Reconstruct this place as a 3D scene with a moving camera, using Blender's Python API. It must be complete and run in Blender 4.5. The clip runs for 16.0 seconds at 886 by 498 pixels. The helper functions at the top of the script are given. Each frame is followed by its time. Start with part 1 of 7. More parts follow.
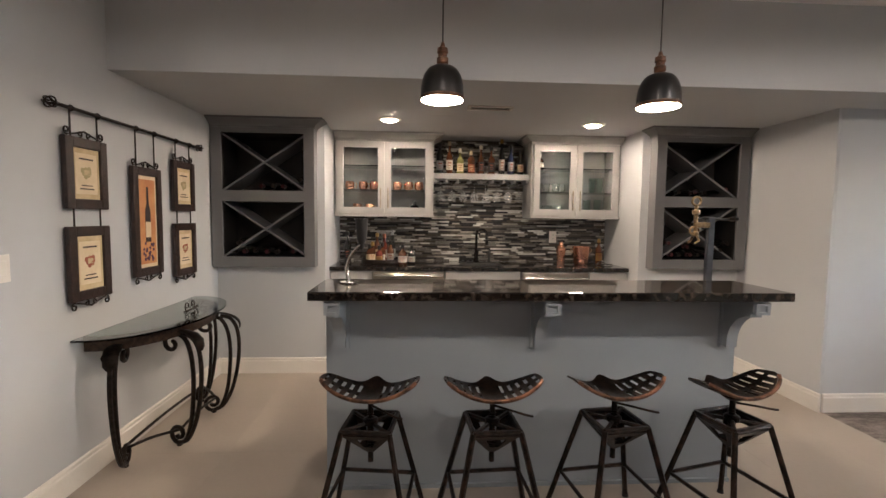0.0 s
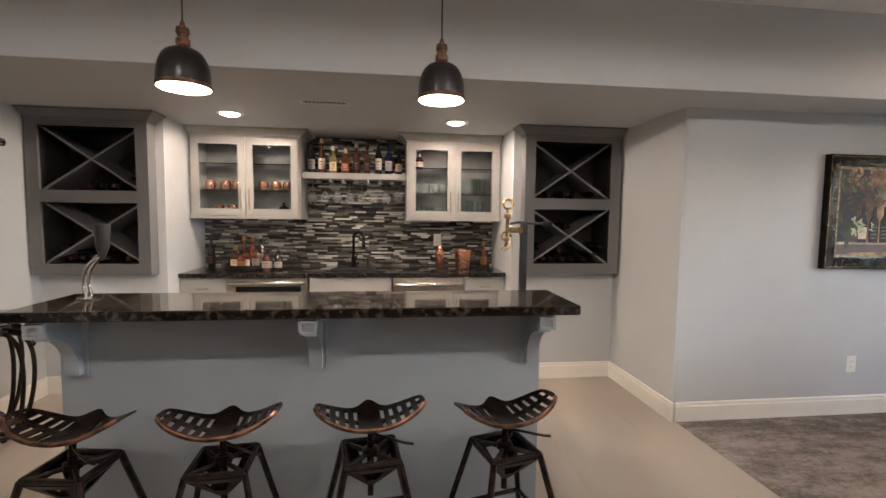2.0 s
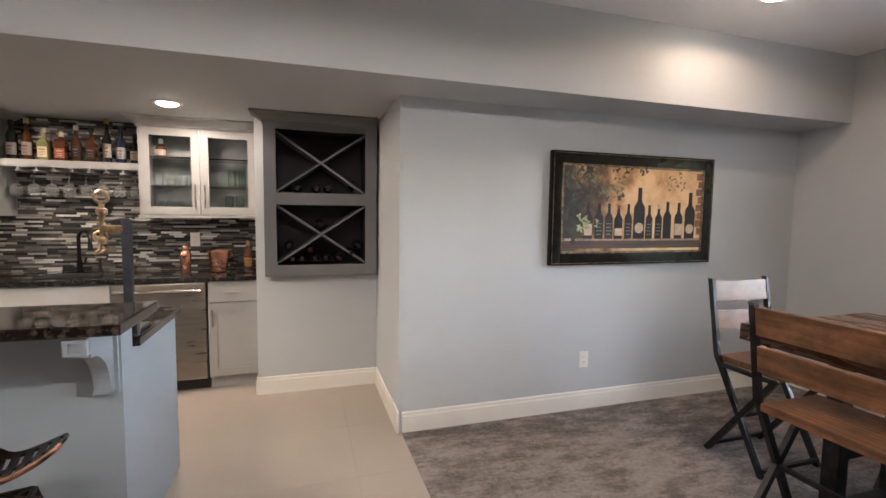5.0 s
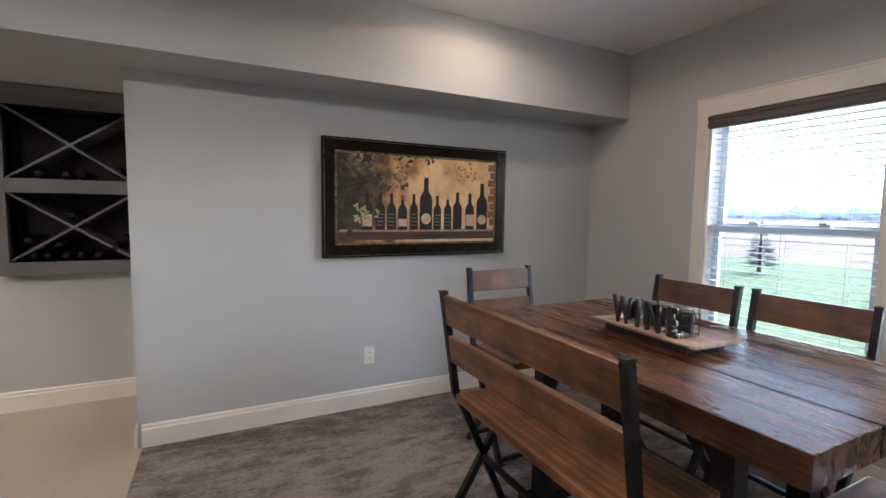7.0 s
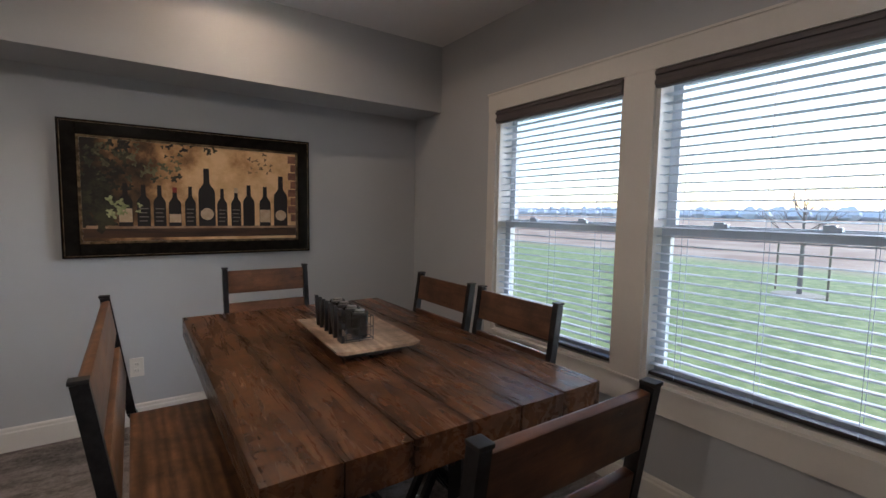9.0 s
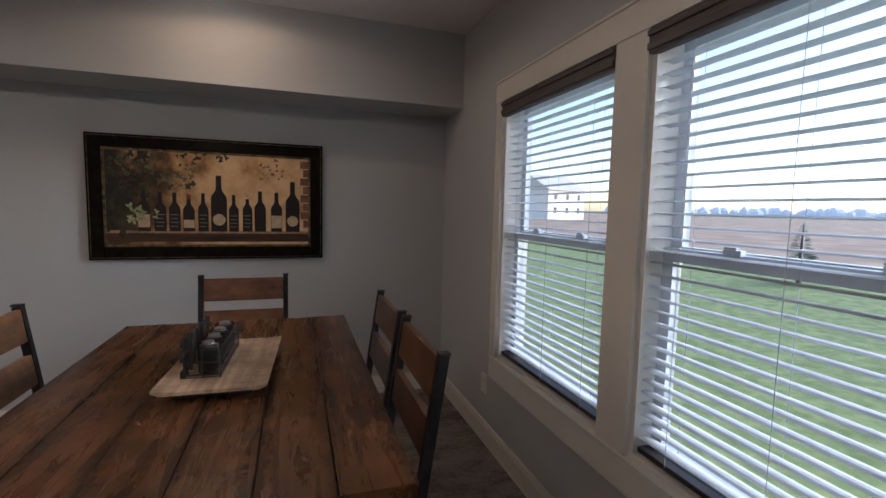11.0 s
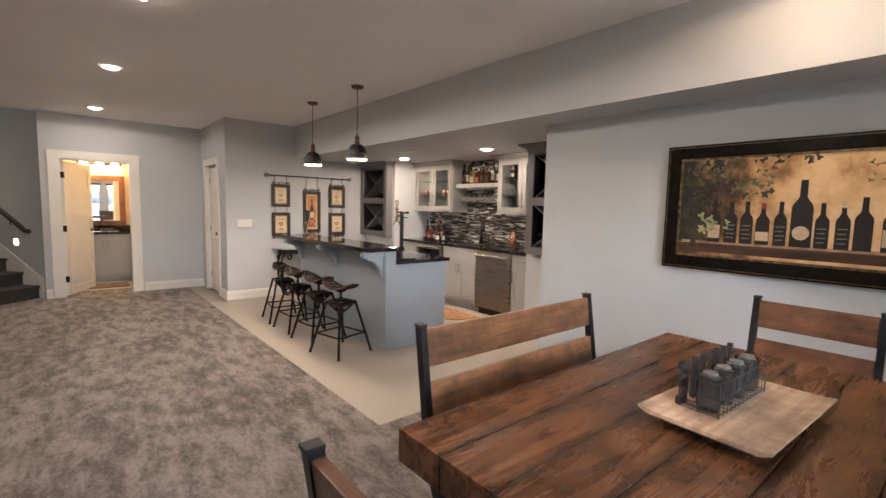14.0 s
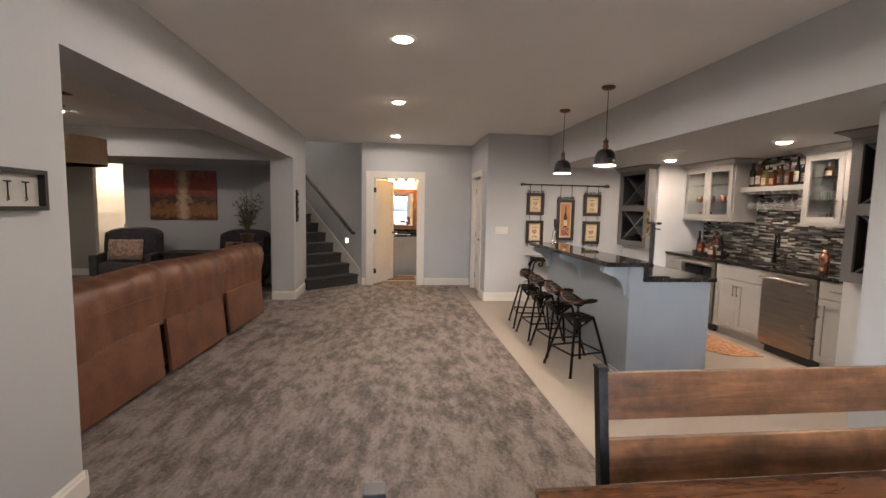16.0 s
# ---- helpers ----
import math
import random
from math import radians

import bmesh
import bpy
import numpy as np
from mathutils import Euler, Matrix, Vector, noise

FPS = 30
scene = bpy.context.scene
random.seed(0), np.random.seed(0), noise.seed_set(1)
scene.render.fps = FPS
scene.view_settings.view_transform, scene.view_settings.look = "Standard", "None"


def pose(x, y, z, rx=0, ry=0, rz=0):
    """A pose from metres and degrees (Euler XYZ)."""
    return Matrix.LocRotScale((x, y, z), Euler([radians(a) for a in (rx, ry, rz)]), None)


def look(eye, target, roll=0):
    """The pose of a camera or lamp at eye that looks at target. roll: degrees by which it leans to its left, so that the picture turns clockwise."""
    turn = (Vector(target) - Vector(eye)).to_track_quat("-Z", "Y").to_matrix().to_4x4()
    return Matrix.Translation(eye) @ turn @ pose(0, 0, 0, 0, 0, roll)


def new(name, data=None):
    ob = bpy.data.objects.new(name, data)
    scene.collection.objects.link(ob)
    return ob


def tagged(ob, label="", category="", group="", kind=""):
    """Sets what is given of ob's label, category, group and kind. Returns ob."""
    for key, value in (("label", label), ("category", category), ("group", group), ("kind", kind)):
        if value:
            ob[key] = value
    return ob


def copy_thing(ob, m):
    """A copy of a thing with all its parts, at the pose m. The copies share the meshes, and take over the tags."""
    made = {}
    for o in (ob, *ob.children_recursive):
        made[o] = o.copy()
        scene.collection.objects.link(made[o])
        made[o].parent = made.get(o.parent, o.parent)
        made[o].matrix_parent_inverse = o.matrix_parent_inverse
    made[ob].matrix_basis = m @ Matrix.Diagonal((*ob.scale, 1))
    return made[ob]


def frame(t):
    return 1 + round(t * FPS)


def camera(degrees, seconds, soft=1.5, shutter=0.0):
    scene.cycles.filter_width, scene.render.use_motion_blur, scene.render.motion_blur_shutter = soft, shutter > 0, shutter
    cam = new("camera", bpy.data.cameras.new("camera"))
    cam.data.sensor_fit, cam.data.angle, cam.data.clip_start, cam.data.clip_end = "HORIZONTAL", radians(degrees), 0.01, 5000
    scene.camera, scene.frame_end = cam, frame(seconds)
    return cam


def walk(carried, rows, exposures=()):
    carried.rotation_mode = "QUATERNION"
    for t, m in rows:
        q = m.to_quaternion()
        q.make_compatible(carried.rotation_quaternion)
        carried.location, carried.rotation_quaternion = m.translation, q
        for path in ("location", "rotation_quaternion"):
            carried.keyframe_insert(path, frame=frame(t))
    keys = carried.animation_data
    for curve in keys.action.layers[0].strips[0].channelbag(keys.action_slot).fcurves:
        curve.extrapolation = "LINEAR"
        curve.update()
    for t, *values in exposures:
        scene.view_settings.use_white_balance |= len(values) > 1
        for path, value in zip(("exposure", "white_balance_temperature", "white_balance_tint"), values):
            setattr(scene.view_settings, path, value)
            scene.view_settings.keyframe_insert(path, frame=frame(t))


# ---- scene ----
cam = camera(89.1, 16.0)
PATH = [
    (0, (2.392, 1.307, 1.37), (2.505, 3.299, 1.226), 0.7),
    (0.5, (2.612, 1.389, 1.389), (2.728, 3.38, 1.239), 0.7),
    (1, (2.832, 1.459, 1.416), (2.986, 3.447, 1.267), 0.8),
    (1.5, (3.059, 1.48, 1.405), (3.287, 3.462, 1.258), 0.8),
    (2, (3.315, 1.471, 1.406), (3.556, 3.451, 1.261), 0.7),
    (2.5, (3.543, 1.497, 1.378), (3.89, 3.461, 1.23), 0.8),
    (3, (3.798, 1.564, 1.402), (4.274, 3.501, 1.246), 0.7),
    (3.5, (4.019, 1.587, 1.409), (4.585, 3.499, 1.254), 0.8),
    (6, (5.187, 1.43, 1.421), (5.814, 3.324, 1.269), 0.7),
    (6.5, (5.45, 1.37, 1.404), (6.17, 3.23, 1.25), 1.0),
    (7, (5.731, 1.282, 1.383), (6.618, 3.067, 1.221), 0.8),
    (7.5, (5.953, 1.197, 1.354), (6.955, 2.921, 1.197), 0.9),
    (8, (6.195, 1.071, 1.359), (7.281, 2.743, 1.198), 0.8),
    (8.5, (6.427, 0.98, 1.368), (7.573, 2.611, 1.203), 1.0),
    (11, (7.561, 0.903, 1.444), (8.185, 2.795, 1.266), 1.3),
    (11.5, (7.707, 0.92, 1.459), (8.013, 2.888, 1.279), 1.5),
    (12, (7.824, 0.907, 1.455), (7.674, 2.893, 1.273), 1.5),
    (12.5, (7.848, 0.909, 1.424), (7.167, 2.78, 1.239), 1.5),
    (13, (7.806, 0.971, 1.416), (6.698, 2.625, 1.224), 1.3),
    (13.5, (7.763, 1.061, 1.425), (6.39, 2.504, 1.237), 1.1),
    (14, (7.725, 1.133, 1.434), (6.197, 2.41, 1.25), 1.3),
    (14.5, (7.708, 1.225, 1.443), (6.018, 2.277, 1.256), 1.0),
    (15, (7.718, 1.329, 1.442), (5.862, 2.052, 1.259), 0.8),
    (15.5, (7.719, 1.405, 1.454), (5.773, 1.829, 1.271), 0.9),
    (16, (7.709, 1.443, 1.471), (5.729, 1.664, 1.289), 1.1),
]
EXPOSURES = [(0, 2.52, 5900, 12), (2, 2.62, 5850, 12), (3.5, 2.82, 5700, 11), (6, 2.64, 5600, 11), (7, 2.33, 5550, 10), (8.5, 1.65, 5750, 12), (11, 1.2, 5850, 15), (11.5, 1.28, 5900, 16), (12, 1.62, 5950, 15), (12.5, 2.42, 6250, 14), (13, 2.72, 6200, 14), (13.5, 2.85, 6150, 14), (14, 2.68, 6000, 13), (15, 2.58, 6000, 13), (16, 2.55, 6000, 14)]
walk(cam, [(t, look(eye, target, roll)) for t, eye, target, roll in PATH], EXPOSURES)

# ---- light ----
world = bpy.data.worlds.new("sky")
scene.world = world
world.use_nodes = True
wn, wl = world.node_tree.nodes, world.node_tree.links
sky = wn.new("ShaderNodeTexSky")
sky.sky_type, sky.sun_disc = "NISHITA", False
sky.sun_elevation, sky.sun_rotation = radians(20), radians(106)
sky.air_density, sky.dust_density = 1.0, 1.2
wn["Background"].inputs["Strength"].default_value = 0.15
wl.new(sky.outputs[0], wn["Background"].inputs[0])
sun = new("sun", bpy.data.lights.new("sun", "SUN"))
sun.data.energy, sun.data.angle, sun.data.color = 1.65, radians(50), (0.82, 0.91, 1.0)
sun.matrix_world = look((20, -3.5, 7.5), (0, 2.2, 0))


def lamp(x, y, z, watts, size, colour, cone=0):
    """A lamp just below the glowing lens of a fitting; a cone narrows it to a downward spot."""
    ob = new("lamp", bpy.data.lights.new("lamp", "SPOT" if cone else "POINT"))
    ob.data.energy, ob.data.shadow_soft_size, ob.data.color = watts, size, colour
    if cone:
        ob.data.spot_size, ob.data.spot_blend = radians(cone), 0.12
    ob.location = (x, y, z)
    return ob


WARM = (1.0, 0.84, 0.68)
CEIL, SOFF = 2.64, 2.145
MAIN_CANS = [(0.11, 1.47), (2.54, 1.49), (4.45, 1.5), (6.6, 1.5), (7.18, 3.42)]
BAR_CANS = [(2.16, 5.0), (3.84, 5.03)]
PENDANTS = [(2.5, 3.43), (3.54, 3.45)]
for (x, y), watts in zip(MAIN_CANS, (5, 7.5, 13, 6.5, 3.0)):
    lamp(x, y, CEIL - 0.035, watts, 0.06, (1.0, 0.64, 0.38) if y > 3 else WARM, 168 if y > 3 else 175)
for x, y in BAR_CANS:
    lamp(x, y, SOFF - 0.035, 7.5, 0.06, (1.0, 0.76, 0.54), 178)
for x, y in PENDANTS:
    lamp(x, y, 1.88, 4.5, 0.05, (1.0, 0.78, 0.57), 130)


# ---- materials ----
def node_mat(name):
    m = bpy.data.materials.new(name)
    m.use_nodes = True
    return m, m.node_tree.nodes, m.node_tree.links, m.node_tree.nodes["Principled BSDF"]


def surf(name, a, b=None, scale=6.0, rough=0.6, metal=0.0, bump=0.0, grain=90.0, stretch=(1, 1, 1), spread=(0.35, 0.65), vary=0.0, rough_vary=0.08):
    """A surface that wanders between two colours at two scales, with fine relief."""
    m, n, l, p = node_mat(name)
    b = b or tuple(v * 0.9 for v in a)
    co = n.new("ShaderNodeTexCoord")
    mp = n.new("ShaderNodeMapping")
    mp.inputs["Scale"].default_value = stretch
    l.new(co.outputs["Object"], mp.inputs[0])
    big, fine = n.new("ShaderNodeTexNoise"), n.new("ShaderNodeTexNoise")
    big.inputs["Scale"].default_value, big.inputs["Detail"].default_value = scale, 5
    fine.inputs["Scale"].default_value, fine.inputs["Detail"].default_value = grain, 3
    for t in (big, fine):
        l.new(mp.outputs[0], t.inputs["Vector"])
    add = n.new("ShaderNodeMath")
    add.operation = "MULTIPLY_ADD"
    add.inputs[1].default_value = 0.3
    l.new(fine.outputs[0], add.inputs[0])
    sub = n.new("ShaderNodeMath")
    sub.operation = "SUBTRACT"
    sub.inputs[1].default_value = 0.15
    l.new(big.outputs[0], sub.inputs[0])
    l.new(sub.outputs[0], add.inputs[2])
    ramp = n.new("ShaderNodeValToRGB")
    ramp.color_ramp.elements[0].position, ramp.color_ramp.elements[1].position = spread
    ramp.color_ramp.elements[0].color, ramp.color_ramp.elements[1].color = (*b, 1), (*a, 1)
    l.new(add.outputs[0], ramp.inputs[0])
    out = ramp.outputs[0]
    if vary:
        info = n.new("ShaderNodeObjectInfo")
        hsv = n.new("ShaderNodeHueSaturation")
        mr = n.new("ShaderNodeMapRange")
        mr.inputs["To Min"].default_value, mr.inputs["To Max"].default_value = 1 - vary, 1 + vary
        l.new(info.outputs["Random"], mr.inputs[0])
        l.new(mr.outputs[0], hsv.inputs["Value"])
        l.new(out, hsv.inputs["Color"])
        out = hsv.outputs[0]
    l.new(out, p.inputs["Base Color"])
    rr = n.new("ShaderNodeMapRange")
    rr.inputs["To Min"].default_value, rr.inputs["To Max"].default_value = max(rough - rough_vary, 0.02), min(rough + rough_vary, 1)
    l.new(big.outputs[0], rr.inputs[0])
    l.new(rr.outputs[0], p.inputs["Roughness"])
    p.inputs["Metallic"].default_value = metal
    if bump:
        bp = n.new("ShaderNodeBump")
        bp.inputs["Strength"].default_value, bp.inputs["Distance"].default_value = bump, 0.004
        l.new(fine.outputs[0], bp.inputs["Height"])
        l.new(bp.outputs[0], p.inputs["Normal"])
    return m


def wood(name, dark, light, axis="Y", rough=0.4, vary=0.12, knots=True, saw=False, rings=0.10, contrast=(0.28, 0.74)):
    """Stained softwood: long wandering grain, knots and worn spots; saw adds dark ragged stain along the edges of a plank."""
    m, n, l, p = node_mat(name)
    co, mp = n.new("ShaderNodeTexCoord"), n.new("ShaderNodeMapping")
    info = n.new("ShaderNodeObjectInfo")
    shift = n.new("ShaderNodeVectorMath")
    shift.operation = "MULTIPLY_ADD"
    shift.inputs[1].default_value = (7.3, 3.1, 5.7)
    cmb = n.new("ShaderNodeCombineXYZ")
    for i in range(3):
        l.new(info.outputs["Random"], cmb.inputs[i])
    l.new(cmb.outputs[0], shift.inputs[0])
    l.new(co.outputs["Object"], shift.inputs[2])
    s = {"X": (1.5, 13, 13), "Y": (13, 1.5, 13), "Z": (13, 13, 1.5)}[axis]
    mp.inputs["Scale"].default_value = s
    l.new(shift.outputs[0], mp.inputs[0])
    g = n.new("ShaderNodeTexNoise")
    g.inputs["Scale"].default_value, g.inputs["Detail"].default_value, g.inputs["Distortion"].default_value = 1.9, 12, 0.8
    g.inputs["Roughness"].default_value = 0.68
    l.new(mp.outputs[0], g.inputs["Vector"])
    w = n.new("ShaderNodeTexWave")
    w.wave_type, w.bands_direction = "BANDS", {"X": "Y", "Y": "X", "Z": "X"}[axis]
    w.inputs["Scale"].default_value, w.inputs["Distortion"].default_value, w.inputs["Detail"].default_value = 0.7, 14, 5
    w.inputs["Detail Scale"].default_value = 0.6
    l.new(mp.outputs[0], w.inputs["Vector"])
    mix = n.new("ShaderNodeMath")
    mix.operation = "MULTIPLY_ADD"
    mix.inputs[1].default_value = rings
    l.new(w.outputs[1], mix.inputs[0])
    sc = n.new("ShaderNodeMath")
    sc.operation = "MULTIPLY"
    sc.inputs[1].default_value = 1.02 - rings
    l.new(g.outputs[0], sc.inputs[0])
    l.new(sc.outputs[0], mix.inputs[2])
    ramp = n.new("ShaderNodeValToRGB")
    ramp.color_ramp.elements[0].position, ramp.color_ramp.elements[1].position = contrast
    ramp.color_ramp.elements[0].color, ramp.color_ramp.elements[1].color = (*dark, 1), (*light, 1)
    l.new(mix.outputs[0], ramp.inputs[0])
    out = ramp.outputs[0]
    blot = n.new("ShaderNodeTexNoise")
    blot.inputs["Scale"].default_value, blot.inputs["Detail"].default_value = 9.0, 8
    blot.inputs["Roughness"].default_value = 0.65
    l.new(shift.outputs[0], blot.inputs["Vector"])
    bm_ = n.new("ShaderNodeMapRange")
    bm_.inputs["From Min"].default_value, bm_.inputs["From Max"].default_value = 0.35, 0.65
    bm_.inputs["To Min"].default_value, bm_.inputs["To Max"].default_value = 0.52, 1.38
    l.new(blot.outputs[0], bm_.inputs[0])
    hsv = n.new("ShaderNodeHueSaturation")
    mr = n.new("ShaderNodeMapRange")
    mr.inputs["To Min"].default_value, mr.inputs["To Max"].default_value = 1 - vary, 1 + vary
    l.new(info.outputs["Random"], mr.inputs[0])
    mul = n.new("ShaderNodeMath")
    mul.operation = "MULTIPLY"
    l.new(mr.outputs[0], mul.inputs[0])
    l.new(bm_.outputs[0], mul.inputs[1])
    val = mul.outputs[0]
    if saw:
        sep = n.new("ShaderNodeSeparateXYZ")
        l.new(co.outputs["Object"], sep.inputs[0])
        ab = n.new("ShaderNodeMath")
        ab.operation = "ABSOLUTE"
        l.new(sep.outputs[0], ab.inputs[0])
        sm = n.new("ShaderNodeMapping")
        sm.inputs["Scale"].default_value = (14, 38, 1)
        l.new(shift.outputs[0], sm.inputs[0])
        sn = n.new("ShaderNodeTexNoise")
        sn.inputs["Scale"].default_value, sn.inputs["Detail"].default_value, sn.inputs["Roughness"].default_value = 1.0, 6, 0.75
        l.new(sm.outputs[0], sn.inputs["Vector"])
        ed = n.new("ShaderNodeMath")
        ed.operation = "MULTIPLY_ADD"
        ed.inputs[1].default_value = 0.085
        l.new(sn.outputs[0], ed.inputs[0])
        l.new(ab.outputs[0], ed.inputs[2])
        cut = n.new("ShaderNodeMapRange")
        cut.inputs["From Min"].default_value, cut.inputs["From Max"].default_value = 0.094, 0.116
        cut.inputs["To Min"].default_value, cut.inputs["To Max"].default_value = 1.0, 0.45
        l.new(ed.outputs[0], cut.inputs[0])
        m2 = n.new("ShaderNodeMath")
        m2.operation = "MULTIPLY"
        l.new(val, m2.inputs[0])
        l.new(cut.outputs[0], m2.inputs[1])
        val = m2.outputs[0]
    if knots:
        km = n.new("ShaderNodeMapping")
        km.inputs["Scale"].default_value = {"X": (2.2, 5, 5), "Y": (5, 2.2, 5), "Z": (5, 5, 2.2)}[axis]
        l.new(shift.outputs[0], km.inputs[0])
        vo = n.new("ShaderNodeTexVoronoi")
        vo.inputs["Scale"].default_value = 1.0
        l.new(km.outputs[0], vo.inputs["Vector"])
        kr = n.new("ShaderNodeMapRange")
        kr.inputs["From Min"].default_value, kr.inputs["From Max"].default_value = 0.04, 0.14
        kr.inputs["To Min"].default_value, kr.inputs["To Max"].default_value = 0.3, 1.0
        l.new(vo.outputs["Distance"], kr.inputs[0])
        m3 = n.new("ShaderNodeMath")
        m3.operation = "MULTIPLY"
        l.new(val, m3.inputs[0])
        l.new(kr.outputs[0], m3.inputs[1])
        val = m3.outputs[0]
    fm, fg, fr_ = n.new("ShaderNodeMapping"), n.new("ShaderNodeTexNoise"), n.new("ShaderNodeMapRange")
    fm.inputs["Scale"].default_value = {"X": (5, 80, 80), "Y": (80, 5, 80), "Z": (80, 80, 5)}[axis]
    fg.inputs["Scale"].default_value, fg.inputs["Detail"].default_value, fg.inputs["Roughness"].default_value = 1.3, 5, 0.7
    fr_.inputs["From Min"].default_value, fr_.inputs["From Max"].default_value = 0.3, 0.7
    fr_.inputs["To Min"].default_value, fr_.inputs["To Max"].default_value = 0.84, 1.14
    l.new(shift.outputs[0], fm.inputs[0])
    l.new(fm.outputs[0], fg.inputs["Vector"])
    l.new(fg.outputs[0], fr_.inputs[0])
    fibre = n.new("ShaderNodeMath")
    fibre.operation = "MULTIPLY"
    l.new(val, fibre.inputs[0])
    l.new(fr_.outputs[0], fibre.inputs[1])
    l.new(fibre.outputs[0], hsv.inputs["Value"])
    l.new(out, hsv.inputs["Color"])
    l.new(hsv.outputs[0], p.inputs["Base Color"])
    rr = n.new("ShaderNodeMapRange")
    rr.inputs["To Min"].default_value, rr.inputs["To Max"].default_value = rough - 0.12, rough + 0.15
    l.new(g.outputs[0], rr.inputs[0])
    l.new(rr.outputs[0], p.inputs["Roughness"])
    bp = n.new("ShaderNodeBump")
    bp.inputs["Strength"].default_value, bp.inputs["Distance"].default_value = 0.18, 0.003
    l.new(mix.outputs[0], bp.inputs["Height"])
    l.new(bp.outputs[0], p.inputs["Normal"])
    return m


def glow(name, colour, strength):
    m, n, l, p = node_mat(name)
    p.inputs["Base Color"].default_value = (*colour, 1)
    p.inputs["Emission Color"].default_value = (*colour, 1)
    p.inputs["Emission Strength"].default_value = strength
    return m


def glass(name, tint=(0.95, 0.98, 1.0), rough=0.0, ior=1.45):
    m, n, l, p = node_mat(name)
    p.inputs["Base Color"].default_value = (*tint, 1)
    p.inputs["Roughness"].default_value, p.inputs["IOR"].default_value = rough, ior
    p.inputs["Transmission Weight"].default_value = 1.0
    return m


def carpet_mat():
    """Cut pile brushed into streaks: lighter and darker nap with ragged edges, over fine tufts."""
    m, n, l, p = node_mat("carpet_pile")
    co = n.new("ShaderNodeTexCoord")

    def noise(scale, detail, rough, stretch, turn, distort=0.0):
        mp, t = n.new("ShaderNodeMapping"), n.new("ShaderNodeTexNoise")
        mp.inputs["Scale"].default_value, mp.inputs["Rotation"].default_value = stretch, (0, 0, radians(turn))
        t.inputs["Scale"].default_value, t.inputs["Detail"].default_value = scale, detail
        t.inputs["Roughness"].default_value, t.inputs["Distortion"].default_value = rough, distort
        l.new(co.outputs["Object"], mp.inputs[0])
        l.new(mp.outputs[0], t.inputs["Vector"])
        return t.outputs[0]

    def mad(a, k, b):
        q = n.new("ShaderNodeMath")
        q.operation = "MULTIPLY_ADD"
        q.inputs[1].default_value = k
        l.new(a, q.inputs[0])
        if isinstance(b, float):
            q.inputs[2].default_value = b
        else:
            l.new(b, q.inputs[2])
        return q.outputs[0]

    streak = noise(4.8, 12, 0.74, (0.8, 1.7, 1), 14)
    patch = noise(1.1, 4, 0.5, (0.8, 1.2, 1), -20)
    clump = noise(42, 5, 0.7, (1, 1, 1), 0)
    tuft = noise(210, 2, 0.6, (1, 1, 1), 0)
    nap = n.new("ShaderNodeMapRange")
    nap.interpolation_type = "SMOOTHSTEP"
    nap.inputs["From Min"].default_value, nap.inputs["From Max"].default_value = 0.37, 0.63
    l.new(mad(patch, 0.35, mad(streak, 1.0, -0.175)), nap.inputs[0])
    v = mad(nap.outputs[0], 0.35, mad(clump, 0.60, mad(tuft, 0.50, -0.215)))
    ramp = n.new("ShaderNodeValToRGB")
    r = ramp.color_ramp
    r.elements[0].position, r.elements[0].color = 0.22, (0.085, 0.074, 0.070, 1)
    r.elements[1].position, r.elements[1].color = 0.80, (0.42, 0.365, 0.335, 1)
    l.new(v, ramp.inputs[0])
    l.new(ramp.outputs[0], p.inputs["Base Color"])
    p.inputs["Roughness"].default_value = 0.95
    p.inputs["Specular IOR Level"].default_value = 0.1
    bp, bp2 = n.new("ShaderNodeBump"), n.new("ShaderNodeBump")
    bp.inputs["Strength"].default_value, bp.inputs["Distance"].default_value = 0.7, 0.012
    l.new(mad(nap.outputs[0], 0.4, clump), bp.inputs["Height"])
    bp2.inputs["Strength"].default_value, bp2.inputs["Distance"].default_value = 0.9, 0.006
    l.new(tuft, bp2.inputs["Height"])
    l.new(bp.outputs[0], bp2.inputs["Normal"])
    l.new(bp2.outputs[0], p.inputs["Normal"])
    return m


WALL = surf("wall_paint", (0.505, 0.52, 0.537), (0.48, 0.495, 0.512), 1.2, 0.75, bump=0.12, grain=160)
CEILING = surf("ceiling_paint", (0.84, 0.83, 0.82), (0.81, 0.80, 0.79), 1.0, 0.9, bump=0.2, grain=120)
TRIM = surf("white_trim_paint", (0.78, 0.75, 0.70), (0.74, 0.71, 0.66), 3, 0.4, bump=0.05, grain=60)
CABINET = surf("pale_grey_cabinet_paint", (0.345, 0.34, 0.33), (0.32, 0.315, 0.305), 3, 0.42, bump=0.04, grain=70)
RACKGREY = surf("slate_grey_paint", (0.17, 0.17, 0.175), (0.155, 0.155, 0.16), 3, 0.45, bump=0.05, grain=70)
BARGREY = surf("bar_grey_blue_paint", (0.30, 0.335, 0.37), (0.28, 0.315, 0.35), 2, 0.6, bump=0.12, grain=140)
# Near-black cell lining, far darker than the slate grey rack frame.
RACKDARK = surf("near_black_interior", (0.022, 0.02, 0.019), (0.012, 0.011, 0.01), 5, 0.6)
CARPET = carpet_mat()
STAIRCARPET = surf("charcoal_stair_carpet", (0.05, 0.048, 0.048), (0.028, 0.027, 0.027), 30, 0.95, bump=0.8, grain=260)
